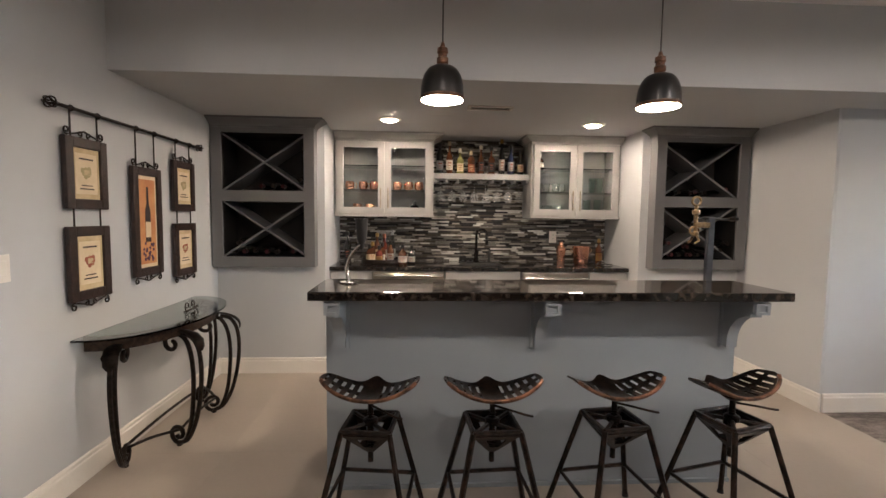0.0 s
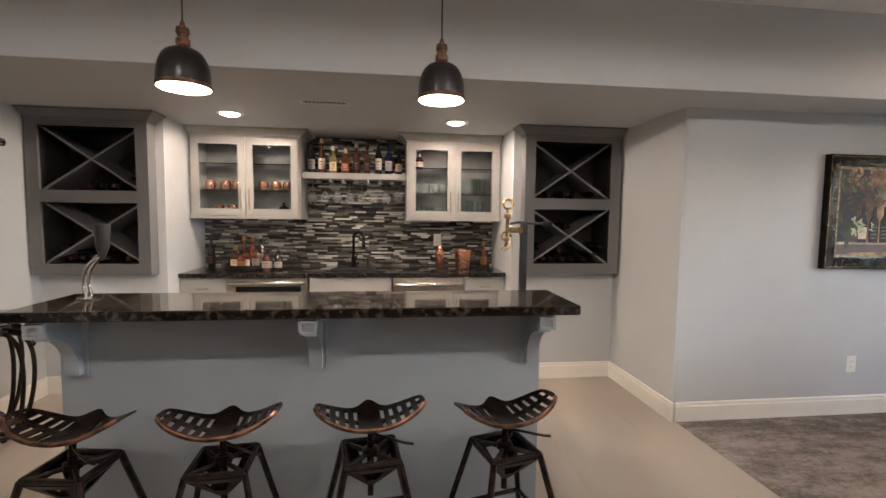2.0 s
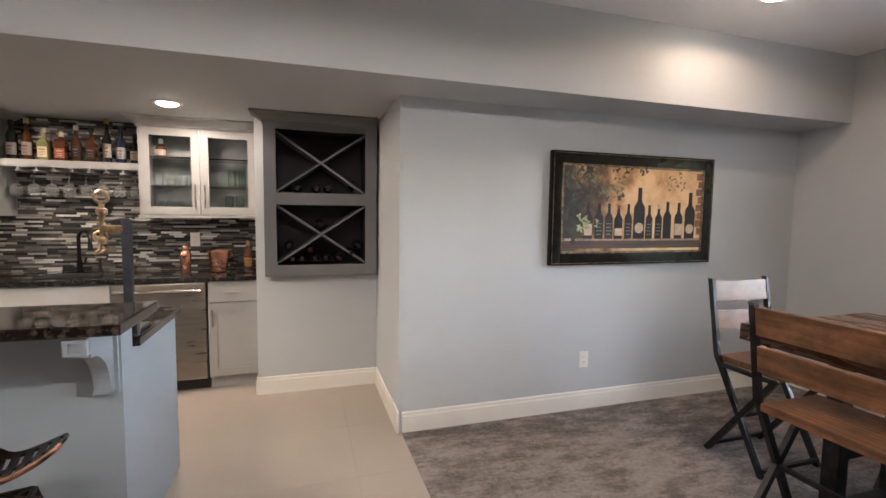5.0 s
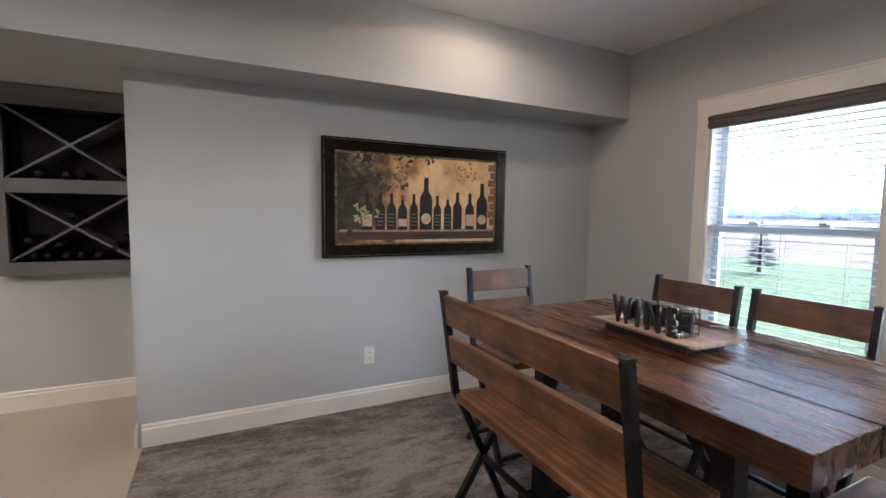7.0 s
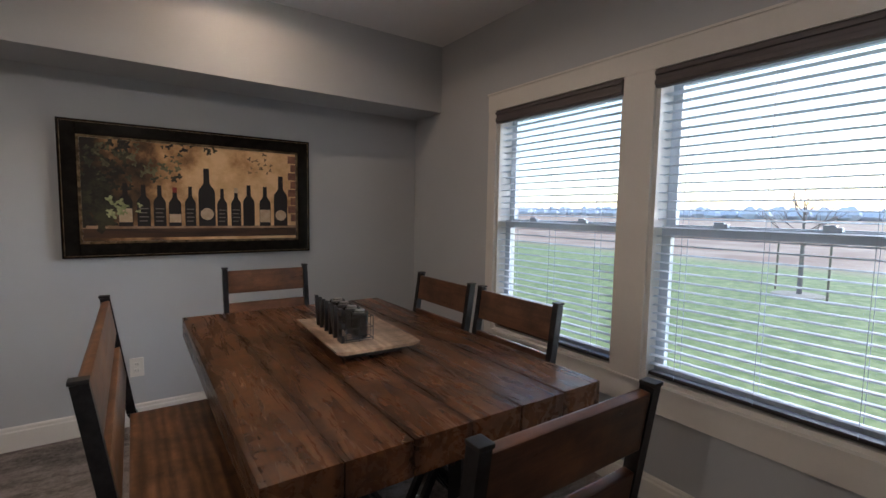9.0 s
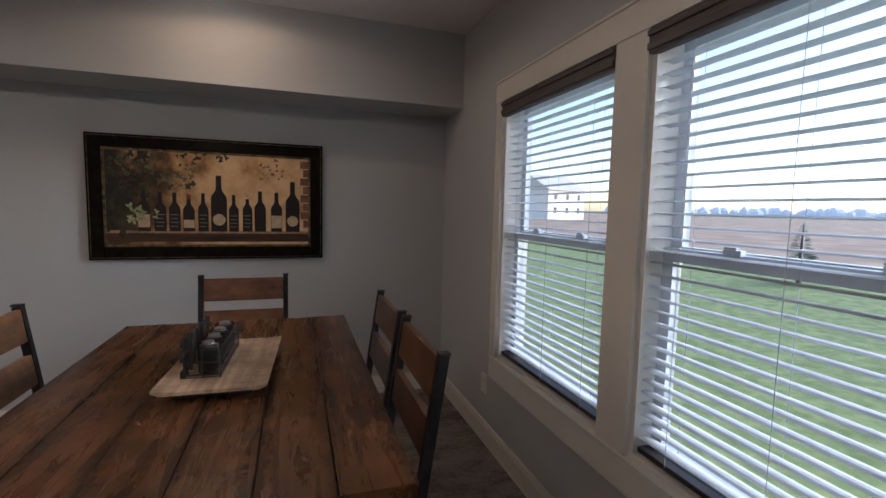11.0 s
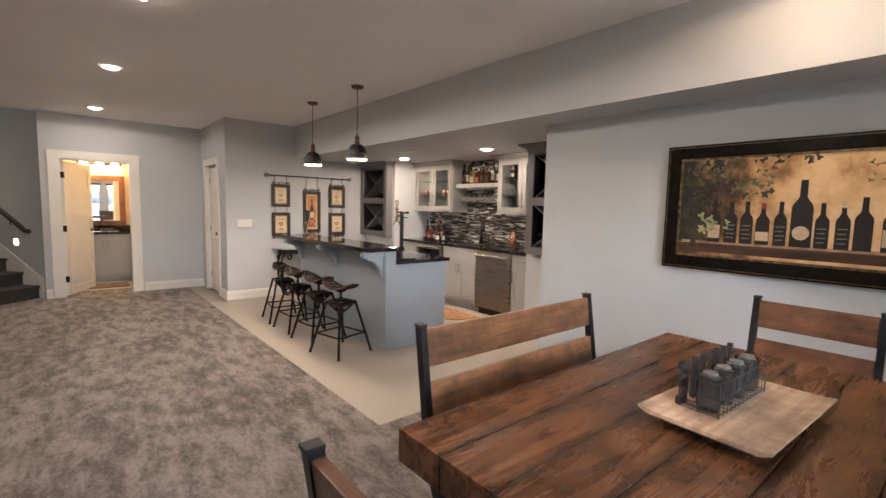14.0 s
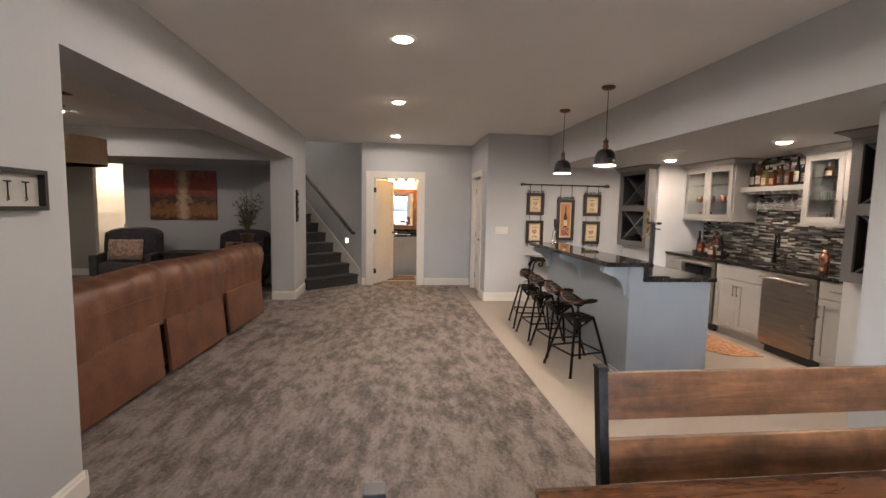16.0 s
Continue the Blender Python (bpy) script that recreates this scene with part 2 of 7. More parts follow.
TILE = surf("cream_floor_tile", (0.43, 0.375, 0.32), (0.40, 0.35, 0.295), 1.5, 0.45, bump=0.06, grain=40)
GROUT = surf("cream_grout", (0.40, 0.35, 0.30), (0.38, 0.33, 0.28), 20, 0.8)
GRANITE = surf("dark_granite", (0.11, 0.088, 0.072), (0.008, 0.0075, 0.007), 38, 0.045, bump=0.0, grain=190, spread=(0.50, 0.82), rough_vary=0.02)
IRON = surf("oil_rubbed_iron", (0.035, 0.026, 0.021), (0.012, 0.01, 0.009), 30, 0.42, metal=0.75, bump=0.3, grain=120)
STOOLIRON = surf("bronzed_black_iron", (0.065, 0.04, 0.03), (0.012, 0.01, 0.009), 18, 0.38, metal=0.8, bump=0.25, grain=140, spread=(0.45, 0.75))
COPPERIRON = surf("worn_copper_rim", (0.24, 0.125, 0.08), (0.05, 0.03, 0.022), 22, 0.4, metal=0.85, bump=0.25, grain=120)
GUNMETAL = surf("gunmetal_steel", (0.045, 0.045, 0.049), (0.024, 0.024, 0.026), 14, 0.38, metal=0.85, bump=0.1)
STEEL = surf("brushed_stainless", (0.40, 0.36, 0.32), (0.34, 0.305, 0.27), 3, 0.3, metal=1.0, bump=0.02, grain=40, stretch=(1, 1, 9))
CHROME = surf("chrome", (0.75, 0.74, 0.72), (0.7, 0.69, 0.67), 3, 0.12, metal=1.0)
COPPER = surf("copper", (0.80, 0.44, 0.31), (0.68, 0.34, 0.22), 8, 0.15, metal=1.0)
BRASS = surf("aged_brass", (0.46, 0.34, 0.20), (0.16, 0.11, 0.07), 20, 0.3, metal=1.0)
BLACK = surf("black_satin", (0.014, 0.014, 0.015), (0.01, 0.01, 0.011), 8, 0.45)
PENDBLACK = surf("charcoal_enamel", (0.010, 0.010, 0.0105), (0.007, 0.007, 0.0075), 8, 0.28)
TABLEWOOD = wood("table_top_wood", (0.040, 0.016, 0.007), (0.165, 0.064, 0.023), "Y", 0.26, 0.10, saw=True, rings=0.06, contrast=(0.25, 0.80))
CHAIRWOOD = wood("chair_slat_wood", (0.045, 0.019, 0.010), (0.155, 0.068, 0.034), "X", 0.30, 0.12, rings=0.10)
BENCHWOOD = wood("bench_slat_wood", (0.065, 0.028, 0.012), (0.27, 0.125, 0.056), "X", 0.34, 0.12, rings=0.22, contrast=(0.28, 0.80))
LENS = glow("lamp_lens", (1.0, 0.78, 0.54), 26)
# White slats with their backlit, bluish shade put into the colour.
BLIND = surf("shade_toned_slat", (0.50, 0.53, 0.57), (0.47, 0.50, 0.54), 4, 0.45)
VALANCE = surf("grey_brown_valance", (0.115, 0.095, 0.095), (0.085, 0.07, 0.07), 10, 0.5, stretch=(1, 0.2, 6))
BLINDRAIL = surf("dark_brown_rail", (0.035, 0.028, 0.027), (0.022, 0.018, 0.017), 10, 0.45)
VINYL = surf("white_vinyl_sash", (0.60, 0.65, 0.70), (0.56, 0.61, 0.66), 4, 0.35)
PANE = glass("window_pane", ior=1.1)


# ---- mesh tools ----
def box(bm, x0, y0, z0, x1, y1, z1, bevel=0.0, m=None):
    made = bmesh.ops.create_cube(bm, size=1)["verts"]
    for v in made:
        v.co = Vector(((x0 + x1) / 2 + v.co.x * (x1 - x0), (y0 + y1) / 2 + v.co.y * (y1 - y0), (z0 + z1) / 2 + v.co.z * (z1 - z0)))
    if bevel:
        edges = list({e for v in made for e in v.link_edges})
        made = list({v for f in bmesh.ops.bevel(bm, geom=edges, offset=bevel, segments=2, affect="EDGES", profile=0.7)["faces"] for v in f.verts} | {v for v in made if v.is_valid})
    if m:
        bmesh.ops.transform(bm, matrix=m, verts=[v for v in made if v.is_valid])
    return bm


def boxes(*rows, bevel=0.0):
    bm = bmesh.new()
    for r in rows:
        box(bm, *r, bevel=bevel)
    return bm


def lathe(bm, profile, steps=20, m=None):
    """A turned shape from (radius, height) pairs about z."""
    rings = []
    for r, z in profile:
        rings.append([bm.verts.new((max(r, 1e-4) * math.cos(2 * math.pi * k / steps), max(r, 1e-4) * math.sin(2 * math.pi * k / steps), z)) for k in range(steps)])
    for a, b in zip(rings, rings[1:]):
        for k in range(steps):
            bm.faces.new((a[k], a[(k + 1) % steps], b[(k + 1) % steps], b[k]))
    for ring, flip in ((rings[0], True), (rings[-1], False)):
        if abs(ring[0].co.xy.length) > 2e-4:
            bm.faces.new(list(reversed(ring)) if flip else ring)
    if m:
        bmesh.ops.transform(bm, matrix=m, verts=[v for r in rings for v in r])
    return bm


def tube(bm, pts, r, steps=8, flat=1.0):
    """A rod bent along points; flat below 1 thins it across."""
    pts = [Vector(p) for p in pts]
    rings, side = [], None
    for i, p in enumerate(pts):
        d = (pts[min(i + 1, len(pts) - 1)] - pts[max(i - 1, 0)]).normalized()
        if side is None:
            side = d.orthogonal().normalized() if abs(d.z) > 0.95 else d.cross(Vector((0, 0, 1))).normalized()
        side = (side - d * side.dot(d)).normalized()
        up = d.cross(side)
        rr = r[i] if isinstance(r, (list, tuple)) else r
        rings.append([bm.verts.new(p + side * math.cos(2 * math.pi * k / steps) * rr * flat + up * math.sin(2 * math.pi * k / steps) * rr) for k in range(steps)])
    for a, b in zip(rings, rings[1:]):
        for k in range(steps):
            bm.faces.new((a[k], a[(k + 1) % steps], b[(k + 1) % steps], b[k]))
    bm.faces.new(list(reversed(rings[0])))
    bm.faces.new(rings[-1])
    return bm


def spiral(centre, r0, r1, a0, a1, u, v, n=18):
    """Points of a scroll in the plane of u and v."""
    c, u, v = Vector(centre), Vector(u), Vector(v)
    out = []
    for i in range(n + 1):
        f = i / n
        a, r = radians(a0 + (a1 - a0) * f), r0 + (r1 - r0) * f
        out.append(c + u * r * math.cos(a) + v * r * math.sin(a))
    return out


def arc_pts(knots, n=6):
    """A smooth curve through points."""
    k = [Vector(p) for p in knots]
    out = []
    for i in range(len(k) - 1):
        a, b, c, d = k[max(i - 1, 0)], k[i], k[i + 1], k[min(i + 2, len(k) - 1)]
        for j in range(n):
            t = j / n
            out.append(0.5 * ((2 * b) + (c - a) * t + (2 * a - 5 * b + 4 * c - d) * t * t + (3 * b - a - 3 * c + d) * t ** 3))
    out.append(k[-1])
    return out


def prism(bm, outline, axis, lo, hi):
    """A flat outline pushed through from lo to hi along an axis; the outline gives the other two in order."""
    def at(p, w):
        q = list(p)
        q.insert("xyz".index(axis), w)
        return q
    a, b = [bm.verts.new(at(p, lo)) for p in outline], [bm.verts.new(at(p, hi)) for p in outline]
    bm.faces.new(a)
    bm.faces.new(list(reversed(b)))
    for i in range(len(a)):
        j = (i + 1) % len(a)
        bm.faces.new((a[j], a[i], b[i], b[j]))
    return bm


def part(name, bm, material, parent=None, label="", smooth=False, at=None):
    """Links a bmesh as one mesh object, under a thing or a part."""
    bmesh.ops.recalc_face_normals(bm, faces=bm.faces)
    me = bpy.data.meshes.new(name)
    bm.to_mesh(me)
    bm.free()
    me.materials.append(material)
    if smooth:
        me.polygons.foreach_set("use_smooth", [True] * len(me.polygons))
        me.set_sharp_from_angle(angle=radians(38))
    ob = new(name, me)
    if parent:
        ob.parent = parent
    if at:
        ob.matrix_basis = at
    if label:
        ob["label"] = label
    return ob


def thing(name, m, label, category, group=""):
    ob = new(name)
    ob.empty_display_size = 0.1
    ob.matrix_basis = m
    return tagged(ob, label, category, group)


def structure(name, bm, material, label, category="", smooth=False):
    return tagged(part(name, bm, material, smooth=smooth), label, category, kind="structure")


# ---- structure ----
XL, XA, XB, XR, XE, XD = 0.70, 1.60, 4.36, 5.30, 8.68, -0.773
YP, YA, YBK, YN, YS, YS2 = 4.30, 5.205, 5.95, 2.90, -0.08, -0.42
structure("floor_slab", boxes((-8.2, -8.0, -0.2, 9.0, 6.3, -0.03)), GROUT, "bare concrete slab under the floor coverings", "floor")
structure("carpet_floor", boxes((-1.2, -7.8, -0.025, 8.68, 2.65, 0.0), (5.30, 2.65, -0.025, 8.68, 4.30, 0.0), (-4.2, -7.8, -0.025, -1.2, 0.9, 0.0)), CARPET, "mottled grey-brown cut-pile carpet", "carpet")
structure("bathroom_floor", boxes((-2.6, 0.92, -0.025, -1.2, 2.4, -0.002)), TILE, "cream tile floor of the powder room", "floor")

structure("wall_north", boxes((XR, YP, 0, XE + 0.15, YP + 0.12, CEIL)), WALL, "painted pale grey wall behind the dining table", "wall")
structure("wall_alcove_side", boxes((XR - 0.02, YP + 0.002, 0, XR + 0.1, YA + 0.4, SOFF + 0.1)), WALL, "painted grey side wall of the bar alcove", "wall")
structure("wall_bar_back", boxes((XA - 0.1, YBK, 0, XB + 0.1, YBK + 0.12, SOFF + 0.1)), WALL, "painted grey wall behind the back bar", "wall")
structure("wall_west", boxes((XL - 0.12, YN, 0, XL, YA + 0.5, CEIL)), WALL, "painted grey wall with hanging wine prints", "wall")


def rack_wall(name, x0, x1, ox0, ox1):
    z0, z1 = 0.96, 2.10
    structure(name, boxes((x0, YA, 0, x1, YA + 0.1, z0), (x0, YA, z1, x1, YA + 0.1, SOFF + 0.05), (x0, YA, z0, ox0, YA + 0.1, z1), (ox1, YA, z0, x1, YA + 0.1, z1)), WALL, "painted grey wall with a recess for a wine rack", "wall")


rack_wall("wall_rack_west", XL, XA, XL + 0.05, 1.51)
rack_wall("wall_rack_east", XB, XR - 0.02, 4.50, 5.24)
structure("wall_return_west", boxes((XA - 0.09, YA + 0.1, 0, XA, YBK, SOFF + 0.05)), WALL, "painted return wall beside the back bar", "wall")
structure("wall_return_east", boxes((XB, YA + 0.1, 0, XB + 0.09, YBK, SOFF + 0.05)), WALL, "painted return wall beside the back bar", "wall")

# window wall
WINS = [(1.20, 2.142), (2.302, 3.238)]
WZ0, WZ1 = 0.585, 2.045
structure("wall_east", boxes((XE, -8.0, 0, XE + 0.16, WINS[0][0], CEIL), (XE, WINS[0][1], 0, XE + 0.16, WINS[1][0], CEIL), (XE, WINS[1][1], 0, XE + 0.16, YP, CEIL),
    (XE, WINS[0][0], 0, XE + 0.16, WINS[0][1], WZ0), (XE, WINS[1][0], 0, XE + 0.16, WINS[1][1], WZ0), (XE, WINS[0][0], WZ1, XE + 0.16, WINS[0][1], CEIL), (XE, WINS[1][0], WZ1, XE + 0.16, WINS[1][1], CEIL)), WALL, "painted grey window wall of the dining corner", "wall")

# south side: stub wall, header and column
structure("wall_south", boxes((5.40, YS2, 0, XE, YS, CEIL)), WALL, "painted grey wall end beside the living room opening", "wall")
structure("wall_header", boxes((0.56, YS2, 2.185, 5.40, YS, CEIL)), WALL, "painted header beam over the wide opening", "wall")
structure("wall_column", boxes((-0.42, YS2, 0, 0.56, YS, CEIL)), WALL, "painted column between the stair and the living room", "wall")

# door wall with powder room opening
DY0, DY1, DZ = 1.06, 1.91, 2.01
structure("wall_door", boxes((XD - 0.12, 0.86, 0, XD, DY0, CEIL), (XD - 0.12, DY1, 0, XD, YN, CEIL), (XD - 0.12, DY0, DZ, XD, DY1, CEIL)), WALL, "painted grey wall with the powder room doorway", "wall")
PX0, PX1, PZ = -0.46, 0.26, 2.01
structure("wall_nook", boxes((XD, YN, 0, PX0, YN + 0.12, CEIL), (PX1, YN, 0, XL - 0.12, YN + 0.12, CEIL), (PX0, YN, PZ, PX1, YN + 0.12, CEIL)), WALL, "painted grey nook wall with a closet doorway", "wall")
structure("wall_closet_back", boxes((XD, YN + 0.5, 0, XL - 0.12, YN + 0.6, CEIL)), WALL, "plain wall inside the closet", "wall")
structure("wall_bathroom", boxes((-2.62, 0.86, 0, -2.5, 2.3, CEIL), (-2.5, 2.12, 0, XD - 0.12, 2.24, CEIL), (-2.5, 0.86, 0, XD - 0.12, 0.9, CEIL)), surf("bathroom_paint", (0.52, 0.47, 0.40), (0.49, 0.44, 0.37), 2, 0.7), "painted walls of the small powder room", "wall")

# stair walls and living room shell
DIRX, DIRY = -0.74, -0.67
bm = bmesh.new()
prism(bm, [(-0.85, 0.86), (-0.85 + 4.2 * DIRX, 0.86 + 4.2 * DIRY), (-0.93 + 4.2 * DIRX, 0.95 + 4.2 * DIRY), (-0.893, 0.95)], "z", 0, 4.2)
structure("wall_stair", bm, WALL, "painted grey stairwell wall with a handrail", "wall")
structure("wall_living_far", boxes((-1.55, -3.6, 0, -1.43, -1.15, 2.7), (-6.0, -7.8, 0, -1.43, -7.7, 2.7)), WALL, "painted wall with a large canvas in the living room", "wall")
structure("wall_living_hall", boxes((-3.2, -7.7, 0, -3.08, -1.2, 2.7)), surf("hall_paint", (0.56, 0.52, 0.45), (0.53, 0.49, 0.42), 2, 0.7), "warm white hallway wall with a panel door", "wall")
structure("wall_living_side", boxes((-2.0, -5.4, 0, -1.9, -4.42, 2.64)), surf("sage_paint", (0.40, 0.40, 0.36), (0.38, 0.38, 0.34), 2, 0.7), "painted sage grey partition in the living room", "wall")
structure("wall_outer", boxes((-8.0, -8.0, 0, XE, -7.8, CEIL), (-4.4, -7.8, 0, -4.2, 6.2, 4.2), (-4.2, YBK + 0.2, 0, XE, YBK + 0.35, CEIL)), WALL, "plain closing walls", "wall")
structure("wall_living_soffit", boxes((-1.6, -7.7, 2.19, 0.0, -0.43, 2.64)), WALL, "painted dropped soffit in the living room", "wall")

bm = bmesh.new()
prism(bm, [(-0.42, -0.42), (-0.42, -0.24), (-1.43, -1.15), (-1.43, -1.33)], "z", 0, 2.64)
structure("wall_stair_side", bm, WALL, "painted wall closing the open side of the stair", "wall")
structure("ceiling", boxes((-0.9, -8.0, CEIL, XE + 0.16, YP + 0.12, CEIL + 0.15), (-0.9, YP + 0.12, CEIL, XL, 6.0, CEIL + 0.15), (-2.7, 0.86, CEIL, -0.9, 3.6, CEIL + 0.15), (-4.3, -7.9, CEIL + 0.01, -0.9, -2.2, CEIL + 0.15)), CEILING, "flat painted ceiling", "ceiling")
structure("ceiling_soffit", boxes((XL, 3.915, SOFF, XE, YP, CEIL), (XL, YP, SOFF, XR + 0.1, YBK + 0.12, SOFF + 0.3)), WALL, "painted dropped soffit over the bar and dining wall", "ceiling")
# Unseen walls added above ceiling height to stop sky light leaking in.
structure("wall_stair_upper", boxes((-0.9, -3.5, CEIL + 0.001, -0.8, 1.2, 4.3), (-4.4, -3.6, 2.6, -0.8, -3.5, 4.3), (-4.4, 1.2, 2.8, -0.8, 1.3, 4.3)), WALL, "unseen upper stairwell walls added to keep the sky out", "wall")
structure("ceiling_stairwell", boxes((-4.4, -3.5, 4.2, -0.3, 1.2, 4.3)), CEILING, "flat ceiling high over the stair", "ceiling")

# ---- trim ----
def base_run(x0, y0, x1, y1, nx, ny, h=0.135, t=0.016):
    """A skirting with an eased top, along a wall face from one point to another, standing out along (nx, ny)."""
    bm = bmesh.new()
    d = Vector((x1 - x0, y1 - y0, 0))
    ln = d.length
    prof = [(0, 0), (t, 0), (t, h - 0.03), (t * 0.7, h - 0.022), (t * 0.7, h - 0.008), (t * 0.35, h), (0, h)]
    a, b = [], []
    for o, z in prof:
        a.append(bm.verts.new((x0 + nx * o, y0 + ny * o, z)))
        b.append(bm.verts.new((x1 + nx * o, y1 + ny * o, z)))
    for i in range(len(prof)):
        j = (i + 1) % len(prof)
        bm.faces.new((a[i], a[j], b[j], b[i]))
    bm.faces.new(a)
    bm.faces.new(b)
    return structure("baseboard", bm, TRIM, "white painted skirting board", "baseboard")


for row in ((XR, YP, XE, YP, 0, -1), (XE, YS, XE, YP - 0.016, -1, 0), (XR - 0.02, YA, XR - 0.02, YP - 0.016, -1, 0), (XB, YA, XR - 0.036, YA, 0, -1), (XL + 0.016, YA, XA, YA, 0, -1),
            (XA, YA - 0.016, XA, 5.36, 1, 0), (XB, YA - 0.016, XB, 5.36, -1, 0), (XL, YN - 0.016, XL, YA, 1, 0), (XD, DY1 + 0.13, XD, YN, 1, 0), (XD, 0.86, XD, DY0 - 0.13, 1, 0),
            (PX1 + 0.1, YN, XL, YN, 0, -1), (-0.42, YS, 0.56, YS, 0, 1), (0.56, YS2, 0.56, YS + 0.016, 1, 0), (5.40, YS2, 5.40, YS + 0.016, -1, 0), (5.40, YS, XE - 0.016, YS, 0, 1),
            (-1.43, -3.6, -1.43, -1.2, 1, 0), (-1.9, -5.4, -1.9, -4.42, 1, 0)):
    base_run(*row)


def casing_x(name, x, y0, y1, z1, w=0.115, side=1):
    t = 0.02 * side
    return structure(name, boxes((x, y0 - w, 0, x + t, y0, z1), (x, y1, 0, x + t, y1 + w, z1), (x, y0 - w - 0.005, z1, x + t * 1.15, y1 + w + 0.005, z1 + w)), TRIM, "white painted door casing", "trim")


casing_x("door_trim", XD, DY0, DY1, DZ)
structure("door_jamb", boxes((XD - 0.125, DY0 - 0.002, 0, XD + 0.004, DY0 + 0.018, DZ), (XD - 0.125, DY1 - 0.018, 0, XD + 0.004, DY1 + 0.002, DZ), (XD - 0.125, DY0, DZ - 0.018, XD + 0.004, DY1, DZ + 0.002)), TRIM, "white painted door jamb", "trim")
structure("closet_trim", boxes((PX0 - 0.1, YN - 0.02, 0, PX0, YN, PZ), (PX1, YN - 0.02, 0, PX1 + 0.1, YN, PZ), (PX0 - 0.105, YN - 0.023, PZ, PX1 + 0.105, YN, PZ + 0.1), (PX0, YN + 0.002, 0, PX0 + 0.018, YN + 0.12, PZ), (PX1 - 0.018, YN + 0.002, 0, PX1, YN + 0.12, PZ)), TRIM, "white painted closet door casing", "trim")


def panel_door(name, m, w, h, label):
    """A white five-panel leaf; hinge edge at the origin, leaf along +x."""
    d = thing(name, m, label, "door")
    d["kind"] = "structure"
    part("leaf", boxes((0.004, -0.008, 0.014, w - 0.004, 0.008, h - 0.004)), TRIM, d)
    st, n = 0.10, 5
    bm = bmesh.new()
    box(bm, 0, -0.02, 0.01, st, 0.02, h)
    box(bm, w - st, -0.02, 0.01, w, 0.02, h)
    ph = (h - 0.2 - 0.09 * (n - 1)) / n
    z = 0.01
    for i in range(n + 1):
        rail = 0.11 if i in (0, n) else 0.09
        box(bm, st, -0.0195, z, w - st, 0.0195, min(z + rail, h))
        z += rail + ph
    part("stile_and_rail", bm, TRIM, d)
    bm = bmesh.new()
    for s in (-1, 1):
        lathe(bm, [(0.026, 0), (0.026, 0.008), (0.01, 0.01), (0.01, 0.035), (0.026, 0.045), (0.028, 0.058), (0.018, 0.07)], 16, pose(w - 0.06, 0.02 * s, 0.95, -90 * s, 0, 0))
    part("door_knob", bm, IRON, d, "dark bronze knob", smooth=True)
    for z in (0.25, 1.0, 1.78):
        part("hinge", boxes((-0.012, -0.024, z - 0.045, 0.02, 0.024, z + 0.045)), IRON, d, "dark bronze hinge")
    return d


panel_door("door_1", pose(XD - 0.10, DY0 + 0.035, 0, 0, 0, 155), 0.80, 1.98, "white five-panel door standing open into the powder room")
panel_door("door_2", pose(PX0 + 0.02, YN + 0.07, 0, 0, 0, 0), PX1 - PX0 - 0.04, 1.98, "closed white panel door of the closet")
panel_door("door_3", pose(-3.06, -5.25, 0, 0, 0, 90), 0.85, 2.03, "closed white panel door in the hallway")

# floor tiles
TILES = tagged(part("tile_floor", boxes((XL, 2.65, -0.03, XR, YBK, -0.006)), GROUT), "cream floor tiles with tight joints", "floor", kind="structure")


# ---- windows ----
def window(name, y0, y1):
    w = thing(name, pose(XE, 0, 0), "white double-hung window with an open slatted blind", "window")
    w["kind"] = "structure"
    x0, x1, zm = 0.085, 0.135, 1.31
    part("window_frame", boxes((0.0, y0, WZ0, 0.16, y0 + 0.02, WZ1), (0.0, y1 - 0.02, WZ0, 0.16, y1, WZ1), (0.0, y0 + 0.02, WZ1 - 0.02, 0.16, y1 - 0.02, WZ1), (0.0, y0 + 0.02, WZ0, 0.16, y1 - 0.02, WZ0 + 0.02)), TRIM, w)
    s = 0.045
    for nm, za, zb, xa, xb in (("lower_sash", WZ0 + 0.02, zm + 0.02, 0.075, 0.105), ("upper_sash", zm - 0.02, WZ1 - 0.02, 0.108, 0.138)):
        ya, yb = y0 + 0.02, y1 - 0.02
        sash = part(nm, boxes((xa, ya, za, xb, ya + s, zb), (xa, yb - s, za, xb, yb, zb), (xa, ya + s, za, xb, yb - s, za + s), (xa, ya + s, zb - s, xb, yb - s, zb)), VINYL, w, "white vinyl sash")
        pane = part("pane", boxes(((xa + xb) / 2 - 0.002, ya + s - 0.004, za + s - 0.004, (xa + xb) / 2 + 0.002, yb - s + 0.004, zb - s + 0.004)), PANE, sash)
        pane.visible_shadow = False
    for f in (0.3, 0.7):
        yy = y0 + (y1 - y0) * f
        part("sash_lock", boxes((0.062, yy - 0.028, zm + 0.018, 0.085, yy + 0.028, zm + 0.035), (0.066, yy - 0.01, zm + 0.035, 0.08, yy + 0.03, zm + 0.042), bevel=0.003), VINYL, w, "white sash lock")
    return w


